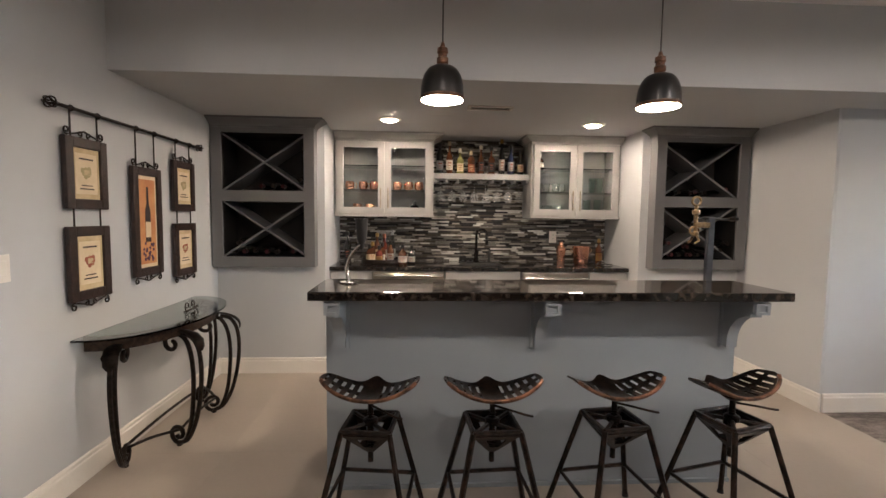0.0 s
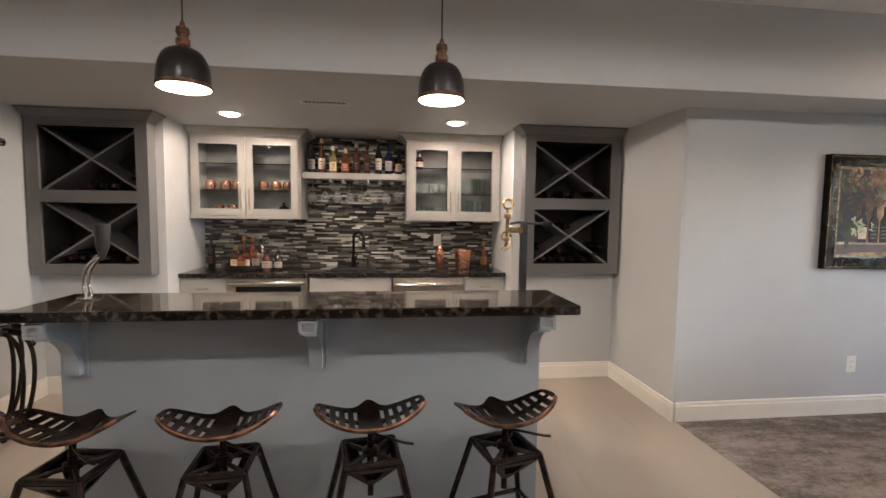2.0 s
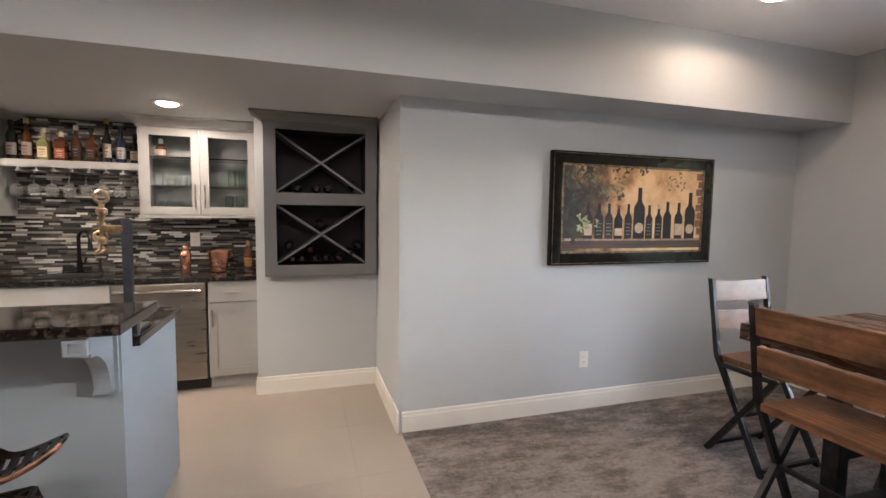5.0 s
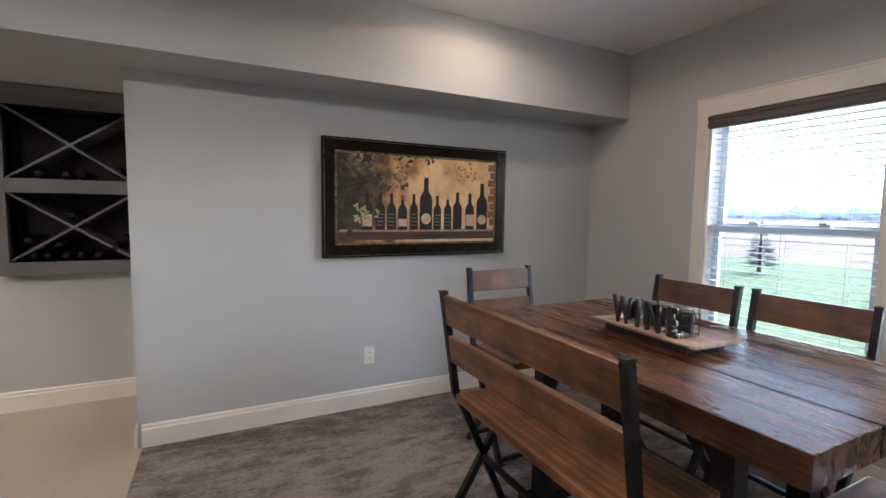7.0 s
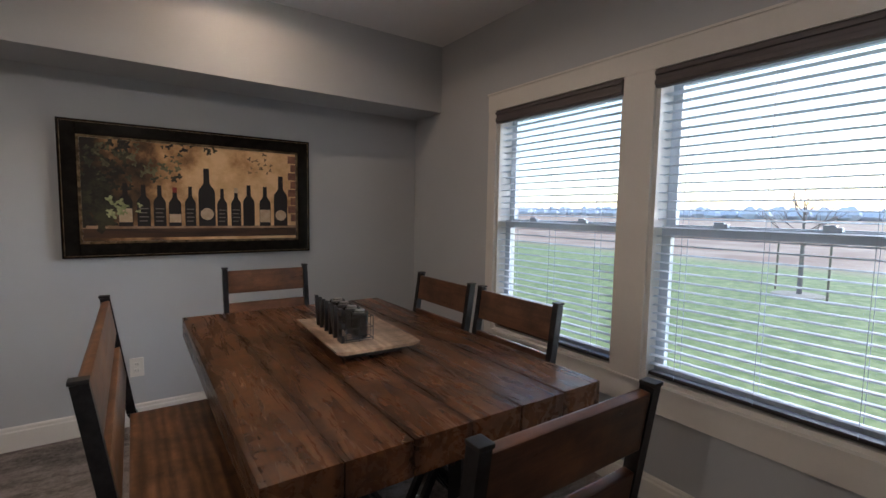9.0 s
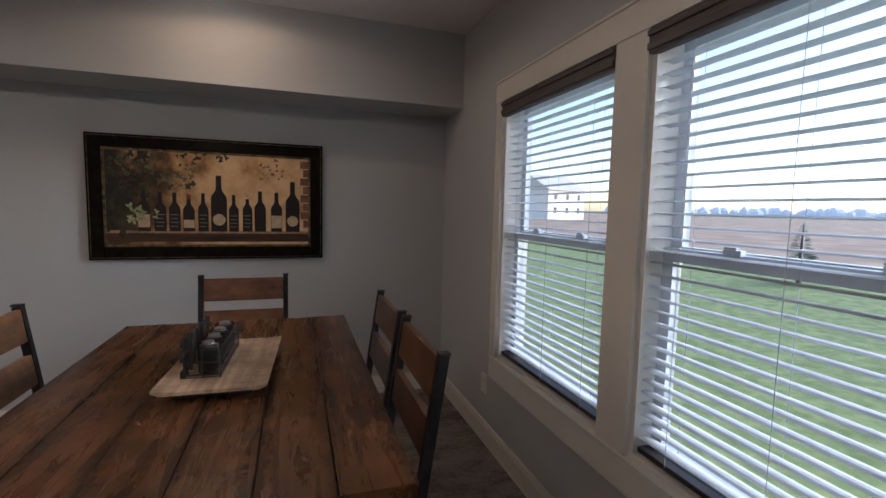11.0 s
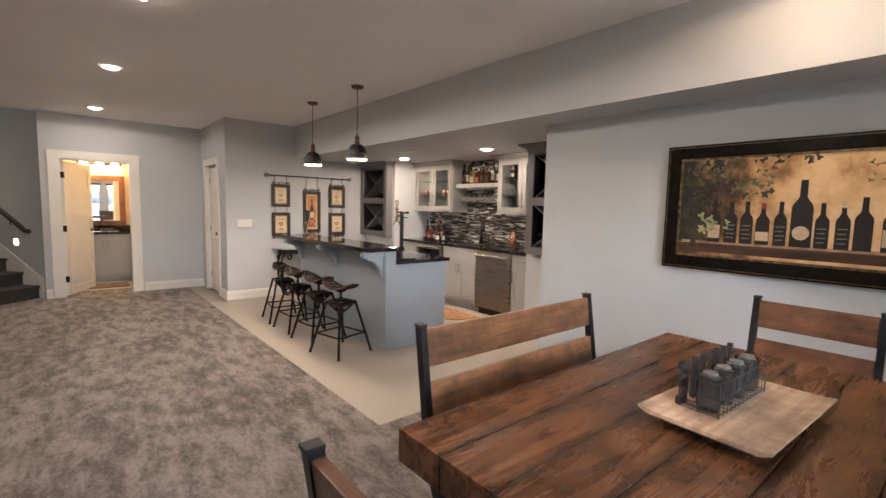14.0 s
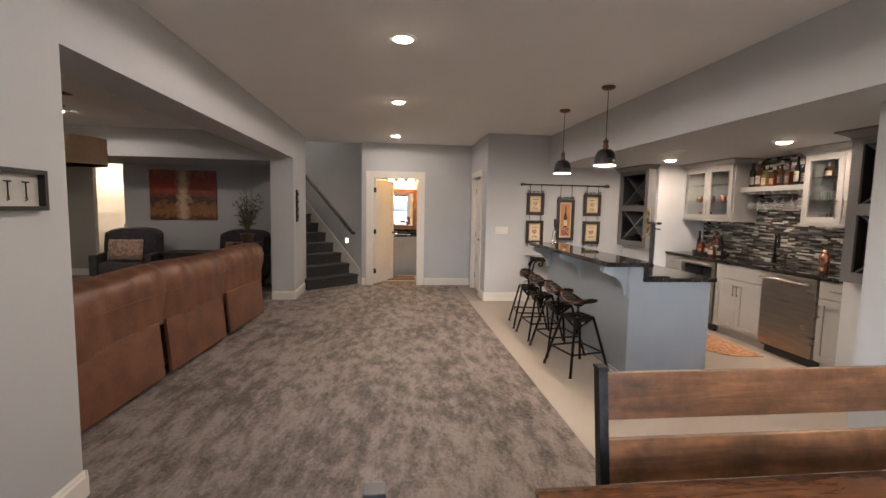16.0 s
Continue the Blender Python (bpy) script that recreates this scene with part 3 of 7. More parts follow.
def blind(y0, y1):
    """A slatted blind, slats level, with valance, bottom rail, ladder cords."""
    b = thing("window_blind", pose(XE, 0, 0), "white horizontal slat blind, lowered with slats open", "blind", "window blinds")
    a, c = y0 + 0.026, y1 - 0.026
    bm = bmesh.new()
    box(bm, -0.022, y0 + 0.003, WZ1 - 0.085, 0.012, y1 - 0.003, WZ1 - 0.003, 0.006)
    box(bm, -0.032, y0 + 0.003, WZ1 - 0.03, -0.02, y1 - 0.003, WZ1 - 0.012, 0.004)
    box(bm, -0.03, y0 + 0.003, WZ1 - 0.075, -0.02, y1 - 0.003, WZ1 - 0.052, 0.004)
    part("valance", bm, VALANCE, b, "grey-brown moulded valance")
    part("bottom_rail", boxes((0.012, a, WZ0 + 0.03, 0.06, c, WZ0 + 0.048), bevel=0.004), BLINDRAIL, b, "dark bottom rail")
    top, bot = WZ1 - 0.11, WZ0 + 0.085
    n = 32
    sl = bmesh.new()
    k = [(-0.024, -0.0035), (-0.012, 0.001), (0, 0.0025), (0.012, 0.001), (0.024, -0.0035), (0.012, -0.0015), (0, 0), (-0.012, -0.0015)]
    prism(sl, [(x, z) for x, z in k], "y", a, c)
    first = part("slat", sl, BLIND, b, at=pose(0.036, 0, bot, 0, 2, 0))
    for i in range(1, n):
        o = new("slat", first.data)
        o.parent = b
        o.matrix_basis = pose(0.036, 0, bot + (top - bot) * i / (n - 1), 0, 2 + 1.2 * math.sin(i * 1.7), 0)
    for f in (0.14, 0.5, 0.86):
        bm = bmesh.new()
        for xx in (0.010, 0.062):
            tube(bm, [(xx, a + (c - a) * f, WZ0 + 0.04), (xx, a + (c - a) * f, WZ1 - 0.08)], 0.0011, 4)
        part("ladder_cord", bm, BLIND, b)
    return b


for i, (a, c) in enumerate(WINS):
    window("window_%d" % (i + 1), a, c)
    blind(a, c)
w0, w1 = WINS[0][0], WINS[1][1]
structure("window_trim", boxes((XE - 0.02, w1, WZ0 - 0.135, XE, w1 + 0.075, WZ1), (XE - 0.02, w0 - 0.075, WZ0 - 0.135, XE, w0, WZ1), (XE - 0.02, WINS[0][1], WZ0, XE, WINS[1][0], WZ1),
    (XE - 0.023, w0 - 0.078, WZ1, XE, w1 + 0.078, WZ1 + 0.105), (XE - 0.03, w0 - 0.083, WZ1 + 0.105, XE, w1 + 0.083, WZ1 + 0.117), (XE - 0.02, w0, WZ0 - 0.135, XE, w1, WZ0 - 0.012), (XE - 0.032, w0 - 0.03, WZ0 - 0.012, XE + 0.0, w1 + 0.03, WZ0)), TRIM, "wide white casing round the paired windows", "trim")


# ---- the bar ----
BX0, BX1, BF, BB = 1.95, 4.03, 3.50, 3.62
bar = thing("bar_counter", pose(0, 0, 0), "grey-blue painted bar with a raised dark granite top", "bar counter")
part("knee_wall", boxes((BX0, BF, 0, BX1, BB, 1.0)), BARGREY, bar)
part("lower_body", boxes((BX0 + 0.02, BB, 0.0, BX1, 4.26, 0.86)), BARGREY, bar)
part("base_shoe", boxes((BX0 - 0.002, BF - 0.014, 0, BX1 + 0.002, BF, 0.02)), BARGREY, bar)


def slab(x0, y0, x1, y1, z0, z1):
    return boxes((x0, y0, z0, x1, y1, z1), bevel=0.006)


part("raised_top", slab(1.92, 3.245, 4.115, 3.66, 1.0, 1.04), GRANITE, bar, "polished dark granite slab")
part("lower_top", slab(1.95, 3.625, 4.055, 4.30, 0.86, 0.895), GRANITE, bar, "polished dark granite slab")
part("splash_end", boxes((4.032, 3.625, 0.895, 4.047, 3.66, 1.0), (1.98, 3.622, 0.895, 4.03, 3.632, 1.0)), GRANITE, bar, "dark granite upstand")


def corbel():
    """A scrolled bracket: back plate, cap block and a concave arm with a recessed side."""
    c = bmesh.new()
    out = [(0, 0.73), (0, 1.0), (-0.21, 1.0), (-0.21, 0.93), (-0.195, 0.93)]
    for i in range(13):
        a = radians(90 * i / 12)
        out.append((-0.195 + 0.15 * math.sin(a), 0.75 + 0.165 * math.cos(a)))
    out += [(-0.045, 0.73)]
    prism(c, out, "x", -0.028, 0.028)
    box(c, -0.042, -0.014, 0.72, 0.042, 0.0, 1.0)
    box(c, -0.036, -0.222, 0.945, 0.036, -0.01, 1.0)
    box(c, -0.034, -0.228, 0.935, 0.034, -0.195, 0.99)
    for row in ((-0.034, 0.935, -0.020, 0.99), (0.020, 0.935, 0.034, 0.99), (-0.020, 0.935, 0.020, 0.947), (-0.020, 0.978, 0.020, 0.99)):
        box(c, row[0], -0.240, row[1], row[2], -0.227, row[3])
    return c


first = part("corbel", corbel(), BARGREY, bar, at=pose(2.02, BF, 0))
for x in (3.0, 3.98):
    o = new("corbel", first.data)
    o.parent = bar
    o.matrix_basis = pose(x, BF, 0)


# ---- wine racks ----
RY = 5.11


def flared_crown(x0, x1, yf, yb, z0, z1, out, west=True, east=True):
    """A cornice: a bead, then a cove that flares out to the front and round both ends."""
    bm = bmesh.new()
    rings = []
    for f, z in ((0.0, z0), (0.10, z0), (0.10, z0 + 0.012), (0.16, z0 + 0.02), (0.34, z0 + (z1 - z0) * 0.42), (0.86, z1 - 0.018), (1.0, z1 - 0.016), (1.0, z1)):
        a, b, o = x0 - out * f * west, x1 + out * f * east, yf - out * f
        rings.append([bm.verts.new((a, o, z)), bm.verts.new((b, o, z)), bm.verts.new((b, yb, z)), bm.verts.new((a, yb, z))])
    for p, q in zip(rings, rings[1:]):
        for i in range(4):
            bm.faces.new((p[i], p[(i + 1) % 4], q[(i + 1) % 4], q[i]))
    bm.faces.new(rings[0])
    bm.faces.new(rings[-1])
    return bm


def wine_rack(x0, x1):
    """A slate grey built-in standing proud of the wall, with two cells crossed by thin boards."""
    r = thing("wine_rack", pose(0, 0, 0), "slate grey built-in wine rack with crossed dividers, half full", "wine rack", "built-in wine racks")
    ya, yb, z0, z1, zm0, zm1 = RY - 0.022, RY + 0.36, 0.935, 2.05, 1.475, 1.565
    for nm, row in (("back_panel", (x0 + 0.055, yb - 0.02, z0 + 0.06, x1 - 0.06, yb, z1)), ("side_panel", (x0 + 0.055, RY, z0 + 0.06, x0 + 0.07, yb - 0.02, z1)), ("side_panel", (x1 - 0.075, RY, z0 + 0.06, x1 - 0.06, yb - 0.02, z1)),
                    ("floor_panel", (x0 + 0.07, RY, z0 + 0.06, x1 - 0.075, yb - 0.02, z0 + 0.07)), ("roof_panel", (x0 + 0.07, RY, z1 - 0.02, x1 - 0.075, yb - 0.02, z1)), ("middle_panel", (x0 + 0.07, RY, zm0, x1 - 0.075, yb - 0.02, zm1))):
        part(nm, boxes(row), RACKDARK, r, "near-black cell lining")
    for row in ((x0, RY, z0, x0 + 0.054, YA, z1 + 0.02), (x1 - 0.059, RY, z0, x1, YA, z1 + 0.02), (x0 + 0.054, RY, z0, x1 - 0.059, YA, z0 + 0.059)):
        part("outer_panel", boxes(row), RACKGREY, r)
    part("face_frame", boxes((x0, ya, z0, x0 + 0.085, RY, z1 + 0.02), (x1 - 0.085, ya, z0, x1, RY, z1 + 0.02), (x0 + 0.085, ya + 0.001, z0, x1 - 0.085, RY, z0 + 0.085), (x0 + 0.085, ya + 0.001, zm0, x1 - 0.085, RY, zm1), (x0 + 0.085, ya + 0.001, z1 - 0.02, x1 - 0.085, RY, z1 + 0.02)), RACKGREY, r)
    part("crown", flared_crown(x0, x1, ya, YA, z1 + 0.02, SOFF, 0.085, x0 > 1, x1 < 5), RACKGREY, r)
    for za, zb in ((z0 + 0.085, zm0), (zm1, z1 - 0.02)):
        a, b = x0 + 0.072, x1 - 0.077
        ln, ang = math.hypot(b - a, zb - za), math.degrees(math.atan2(zb - za, b - a))
        for k, s in enumerate((1, -1)):
            part("divider", boxes((-ln / 2, RY + 0.03 + 0.001 * k, -0.008, ln / 2, yb - 0.03, 0.008)), RACKGREY, r, at=pose((a + b) / 2, 0, (za + zb) / 2, 0, -s * ang, 0))
    return r


wine_rack(XL + 0.012, 1.54)
wine_rack(4.43, 5.258)


# ---- back bar ----
PULL = surf("brushed_nickel_pull", (0.34, 0.29, 0.24), (0.26, 0.22, 0.18), 20, 0.32, metal=0.95)


def bar_pull(parent, m, ln=0.13):
    bm = bmesh.new()
    tube(bm, [(0, -0.028, -ln / 2), (0, -0.028, ln / 2)], 0.006, 8)
    for z in (-ln * 0.36, ln * 0.36):
        tube(bm, [(0, 0, z), (0, -0.028, z)], 0.0045, 6)
    return part("handle", bm, PULL, parent, "bar pull handle", smooth=True, at=m)


def shaker(parent, x0, x1, y, z0, z1, pane=False, material=None, name="door"):
    """A frame-and-panel front; with a pane it is glazed."""
    material, s = material or CABINET, 0.058
    d = part(name, boxes((x0, y - 0.02, z0, x0 + s, y, z1), (x1 - s, y - 0.02, z0, x1, y, z1), (x0 + s, y - 0.0195, z0, x1 - s, y, z0 + s), (x0 + s, y - 0.0195, z1 - s, x1 - s, y, z1)), material, parent)
    if pane:
        p = part("pane", boxes((x0 + s - 0.004, y - 0.012, z0 + s - 0.004, x1 - s + 0.004, y - 0.008, z1 - s + 0.004)), CABGLASS, d, "clear glass")
        p.visible_shadow = False
    else:
        part("panel", boxes((x0 + s - 0.003, y - 0.010, z0 + s - 0.003, x1 - s + 0.003, y - 0.002, z1 - s + 0.003)), material, d)
    return d


CABGLASS = glass("cabinet_glass", ior=1.12)
# Back panels only: darker than the cabinets' own paint.
CABIN = surf("darker_cabinet_back", (0.18, 0.185, 0.18), (0.16, 0.165, 0.16), 3, 0.6)


def wall_cabinet(x0, x1, label):
    c = thing("wall_cabinet", pose(0, 0, 0), label, "cabinet", "glass-front wall cabinets")
    yf, yb, z0, z1 = 5.625, YBK, 1.385, 2.07
    t = 0.018
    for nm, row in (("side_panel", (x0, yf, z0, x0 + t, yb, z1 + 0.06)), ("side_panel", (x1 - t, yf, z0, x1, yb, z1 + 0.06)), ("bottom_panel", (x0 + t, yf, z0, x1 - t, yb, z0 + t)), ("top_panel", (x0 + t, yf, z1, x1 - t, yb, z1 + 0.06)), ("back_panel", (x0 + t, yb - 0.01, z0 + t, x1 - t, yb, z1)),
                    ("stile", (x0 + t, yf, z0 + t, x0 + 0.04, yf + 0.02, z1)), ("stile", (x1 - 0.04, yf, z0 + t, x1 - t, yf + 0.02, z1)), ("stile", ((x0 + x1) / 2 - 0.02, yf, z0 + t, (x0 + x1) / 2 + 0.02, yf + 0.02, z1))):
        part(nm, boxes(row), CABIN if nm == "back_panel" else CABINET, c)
    part("light_rail", boxes((x0 - 0.004, yf - 0.024, z0 - 0.022, x1 + 0.004, yb, z0 - 0.001)), CABINET, c)
    for z in (1.615, 1.845):
        part("shelf", boxes((x0 + t, yf + 0.03, z - 0.004, x1 - t, yb - 0.01, z + 0.004)), CABGLASS, c, "glass shelf")
    part("crown", flared_crown(x0, x1, yf - 0.022, yb, z1 + 0.005, SOFF - 0.001, 0.085, x0 > XA + 0.1, x1 < XB - 0.1), CABINET, c)
    xm = (x0 + x1) / 2
    for xa, xb, hx in ((x0 + 0.022, xm - 0.003, xm - 0.035), (xm + 0.003, x1 - 0.022, xm + 0.035)):
        d = shaker(c, xa, xb, yf - 0.001, z0 + 0.008, z1 - 0.004, True)
        bar_pull(d, pose(hx, yf - 0.021, z0 + 0.15), 0.19)
    return c


wall_cabinet(1.612, 2.54, "pale grey glass-front cabinet holding copper mugs")
wall_cabinet(3.48, 4.352, "pale grey glass-front cabinet holding clear glasses")

# ---- base run: units, appliances, worktop
YFB = 5.40


def base_cabinet(x0, x1, label, doors=1, drawer=True, false_front=False):
    c = thing("base_cabinet", pose(0, 0, 0), label, "cabinet", "back bar base cabinets")
    part("body", boxes((x0, YFB, 0.10, x1, YBK, 0.872)), CABINET, c)
    part("toe_kick", boxes((x0, YFB + 0.06, 0, x1, YFB + 0.08, 0.10)), CABINET, c)
    top = 0.70 if drawer else 0.865
    if drawer:
        d = part("drawer_front", boxes((x0 + 0.006, YFB - 0.02, 0.708, x1 - 0.006, YFB - 0.001, 0.862), bevel=0.003), CABINET, c)
        if not false_front:
            bar_pull(d, pose((x0 + x1) / 2, YFB - 0.02, 0.785, 0, 90, 0), 0.1)
    wd = (x1 - x0 - 0.012) / doors
    for i in range(doors):
        xa = x0 + 0.006 + wd * i
        d = shaker(c, xa + 0.001, xa + wd - 0.001, YFB - 0.001, 0.115, top, material=CABINET)
        hx = xa + wd - 0.03 if (i == 0 and doors == 2) else xa + 0.03
        bar_pull(d, pose(hx, YFB - 0.021, top - 0.12))
    return c


base_cabinet(1.605, 1.985, "pale grey base cabinet with a drawer")
base_cabinet(2.645, 3.345, "pale grey sink cabinet with paired doors", 2, True, True)
base_cabinet(3.985, 4.352, "narrow pale grey base cabinet with a drawer")

dw = thing("dishwasher", pose(0, 0, 0), "stainless steel dishwasher with a bar handle", "dishwasher")
part("body", boxes((3.352, YFB + 0.01, 0.08, 3.978, YBK, 0.868)), BLACK, dw)
part("door", boxes((3.355, YFB - 0.035, 0.105, 3.975, YFB + 0.008, 0.865), bevel=0.008), STEEL, dw, "brushed stainless door")
part("toe_kick", boxes((3.355, YFB + 0.05, 0, 3.975, YFB + 0.07, 0.1)), BLACK, dw, "black toe kick")
bm = bmesh.new()
tube(bm, [(3.375, YFB - 0.085, 0.815), (3.955, YFB - 0.085, 0.815)], 0.013, 12)
for x in (3.41, 3.92):
    tube(bm, [(x, YFB - 0.03, 0.815), (x, YFB - 0.085, 0.815)], 0.01, 8)
part("handle", bm, CHROME, dw, "polished bar handle", smooth=True)

wf = thing("wine_fridge", pose(0, 0, 0), "stainless framed glass-door wine fridge under the worktop", "wine fridge")
part("body", boxes((1.992, YFB + 0.01, 0.08, 2.638, YBK, 0.868)), BLACK, wf)
d = part("door", boxes((1.995, YFB - 0.035, 0.105, 2.05, YFB + 0.008, 0.865), (2.58, YFB - 0.035, 0.105, 2.635, YFB + 0.008, 0.865), (2.05, YFB - 0.034, 0.105, 2.58, YFB + 0.008, 0.16), (2.05, YFB - 0.034, 0.80, 2.58, YFB + 0.008, 0.865)), STEEL, wf, "stainless door frame")
part("pane", boxes((2.05, YFB - 0.02, 0.16, 2.58, YFB - 0.012, 0.80)), surf("smoked_glass", (0.01, 0.01, 0.012), (0.008, 0.008, 0.009), 3, 0.06), d, "dark smoked glass")
part("vent_grille", boxes(*[(2.0, YFB + 0.03, 0.012 + 0.018 * i, 2.63, YFB + 0.05, 0.022 + 0.018 * i) for i in range(5)]), BLACK, wf, "black vent grille")
bm = bmesh.new()
tube(bm, [(2.01, YFB - 0.085, 0.835), (2.62, YFB - 0.085, 0.835)], 0.013, 12)
for x in (2.05, 2.58):
    tube(bm, [(x, YFB - 0.03, 0.835), (x, YFB - 0.085, 0.835)], 0.01, 8)
part("handle", bm, CHROME, wf, "polished bar handle", smooth=True)

wt = thing("worktop", pose(0, 0, 0), "polished dark granite worktop of the back bar", "worktop")
part("slab", boxes((XA + 0.003, 5.365, 0.873, XB - 0.003, YBK - 0.012, 0.91), bevel=0.006), GRANITE, wt)

fs = thing("floating_shelf", pose(0, 0, 0), "pale grey shelf with stemware rails between the cabinets", "shelf")
part("board", boxes((2.542, 5.70, 1.735, 3.478, YBK - 0.012, 1.79), bevel=0.003), CABINET, fs)
for i in range(9):
    x = 2.56 + 0.1125 * i
    part("stemware_rail", boxes((x - 0.006, 5.71, 1.712, x + 0.006, YBK - 0.02, 1.735), (x - 0.02, 5.71, 1.706, x + 0.02, YBK - 0.02, 1.712)), CABINET, fs)


# ---- dining table, chairs, bench ----
TX0, TX1, TY0, TY1, TZ = 6.835, 7.80, 1.745, 3.235, 0.885
table = thing("dining_table", pose(0, 0, 0), "thick rustic brown plank table on black steel legs", "table")
n = 6
w = (TX1 - TX0) / n
for i in range(n):
    bm = bmesh.new()
    box(bm, -w / 2 + 0.0013, -(TY1 - TY0) / 2 + 0.0015 * (i % 2), -0.085, w / 2 - 0.0013, (TY1 - TY0) / 2 - 0.0015 * ((i + 1) % 2), 0, 0.0022)
    part("plank", bm, TABLEWOOD, table, at=pose(TX0 + w * (i + 0.5), (TY0 + TY1) / 2, TZ - 0.0015 * (i % 3 == 1)))
for y in (2.06, 2.92):
    part("leg", boxes((7.06, y - 0.035, 0.05, 7.13, y + 0.035, TZ - 0.085), (7.50, y - 0.035, 0.05, 7.57, y + 0.035, TZ - 0.085)), GUNMETAL, table, "black steel leg")
    part("foot", boxes((6.98, y - 0.035, 0, 7.65, y + 0.035, 0.05), bevel=0.004), GUNMETAL, table, "black steel foot")
part("stretcher", boxes((7.29, 2.095, 0.28, 7.345, 2.885, 0.34), (7.13, 2.045, 0.28, 7.5, 2.075, 0.34), (7.13, 2.905, 0.28, 7.5, 2.935, 0.34)), GUNMETAL, table, "black steel stretcher")


def cross_chair(name, m, w, label, category, group, seat_d=0.40, top=1.045, knee=0.60, boards=None):
    """Seat and two back boards on bent steel sides with crossed legs. Width along x, front towards +y, back posts at y = 0."""
    c = thing(name, m, label, category, group)
    s = 0.016
    for side in (-1, 1):
        x = side * (w / 2 - 0.012)
        f = bmesh.new()
        # post, leaning back a little, and its bend under the seat
        pts = [(0.0, top), (0.065, knee)]
        def strip(p, q, wd=0.03):
            a, b = Vector((p[0], p[1])), Vector((q[0], q[1]))
            dn = (b - a).normalized()
            nn = Vector((-dn.y, dn.x)) * wd / 2
            prism(f, [tuple(a + nn), tuple(b + nn), tuple(b - nn), tuple(a - nn)], "x", x - 0.0125, x + 0.0125)
        strip(pts[0], pts[1])
        strip(pts[1], (0.095, knee - 0.055))
        strip((0.095, knee - 0.055), (seat_d - 0.02, 0.0))
        strip((seat_d + 0.02, knee - 0.045), (0.03, 0.0))
        strip((0.095, knee - 0.05), (seat_d + 0.02, knee - 0.05), 0.022)
        part("side_frame", f, GUNMETAL, c, "bent dark steel side frame")
        part("post_cap", boxes((x - 0.015, -0.018, top, x + 0.015, 0.016, top + 0.008), bevel=0.002), BLACK, c)
    wood_ = boards or CHAIRWOOD
    hw = w / 2 - 0.025
    for z0, z1 in ((top - 0.135, top - 0.01), (top - 0.30, top - 0.185)):
        y0, y1 = 0.065 * (top - (z0 + z1) / 2) / (top - knee), 0
        part("back_board", boxes((-hw, -0.012, z0 - (z0 + z1) / 2, hw, 0.012, (z1 - z0) / 2), bevel=0.004), wood_, c, at=pose(0, y0, (z0 + z1) / 2, 8, 0, 0))
    part("seat", boxes((-w / 2 + 0.026, 0.06, knee - 0.038, w / 2 - 0.026, 0.06 + seat_d, knee), bevel=0.008), wood_, c)
    for ya, za in ((seat_d - 0.035, 0.03), (0.04, 0.03), (0.20, 0.27)):
        part("stretcher", boxes((-w / 2 + 0.02, ya, za, w / 2 - 0.02, ya + 0.02, za + 0.02)), GUNMETAL, c)
    return c


CHL = "brown wooden dining chair with crossed dark steel legs"
ch = cross_chair("dining_chair", pose(7.285, 1.42, 0), 0.46, CHL, "chair", "chairs round the table")
copy_thing(ch, pose(7.29, 3.622, 0, 0, 0, 180))
copy_thing(ch, pose(7.945, 2.775, 0, 0, 0, 90))
copy_thing(ch, pose(7.945, 2.26, 0, 0, 0, 90))
cross_chair("dining_bench", pose(6.575, 2.488, 0, 0, 0, -90), 0.985, "long brown wooden bench with a slatted back and crossed steel legs", "bench", "", 0.36, boards=BENCHWOOD)

# ---- ceiling fittings ----
def can_light(x, y, z, group):
    c = thing("recessed_light", pose(x, y, z), "round white recessed ceiling light, lit", "ceiling light", group)
    bm = bmesh.new()
    lathe(bm, [(0.062, -0.004), (0.066, -0.012), (0.09, -0.009), (0.094, -0.002), (0.094, 0.0), (0.062, 0.0)], 28)
    part("trim_ring", bm, TRIM, c, smooth=True)
    bm = bmesh.new()
    lathe(bm, [(0.001, -0.026), (0.03, -0.024), (0.052, -0.017), (0.063, -0.008), (0.063, 0.0), (0.001, 0.0)], 24)
    part("lens", bm, LENS, c, "glowing warm lens", smooth=True)


for x, y in MAIN_CANS:
    can_light(x, y, CEIL, "main ceiling lights")
for x, y in BAR_CANS:
    can_light(x, y, SOFF, "bar ceiling lights")


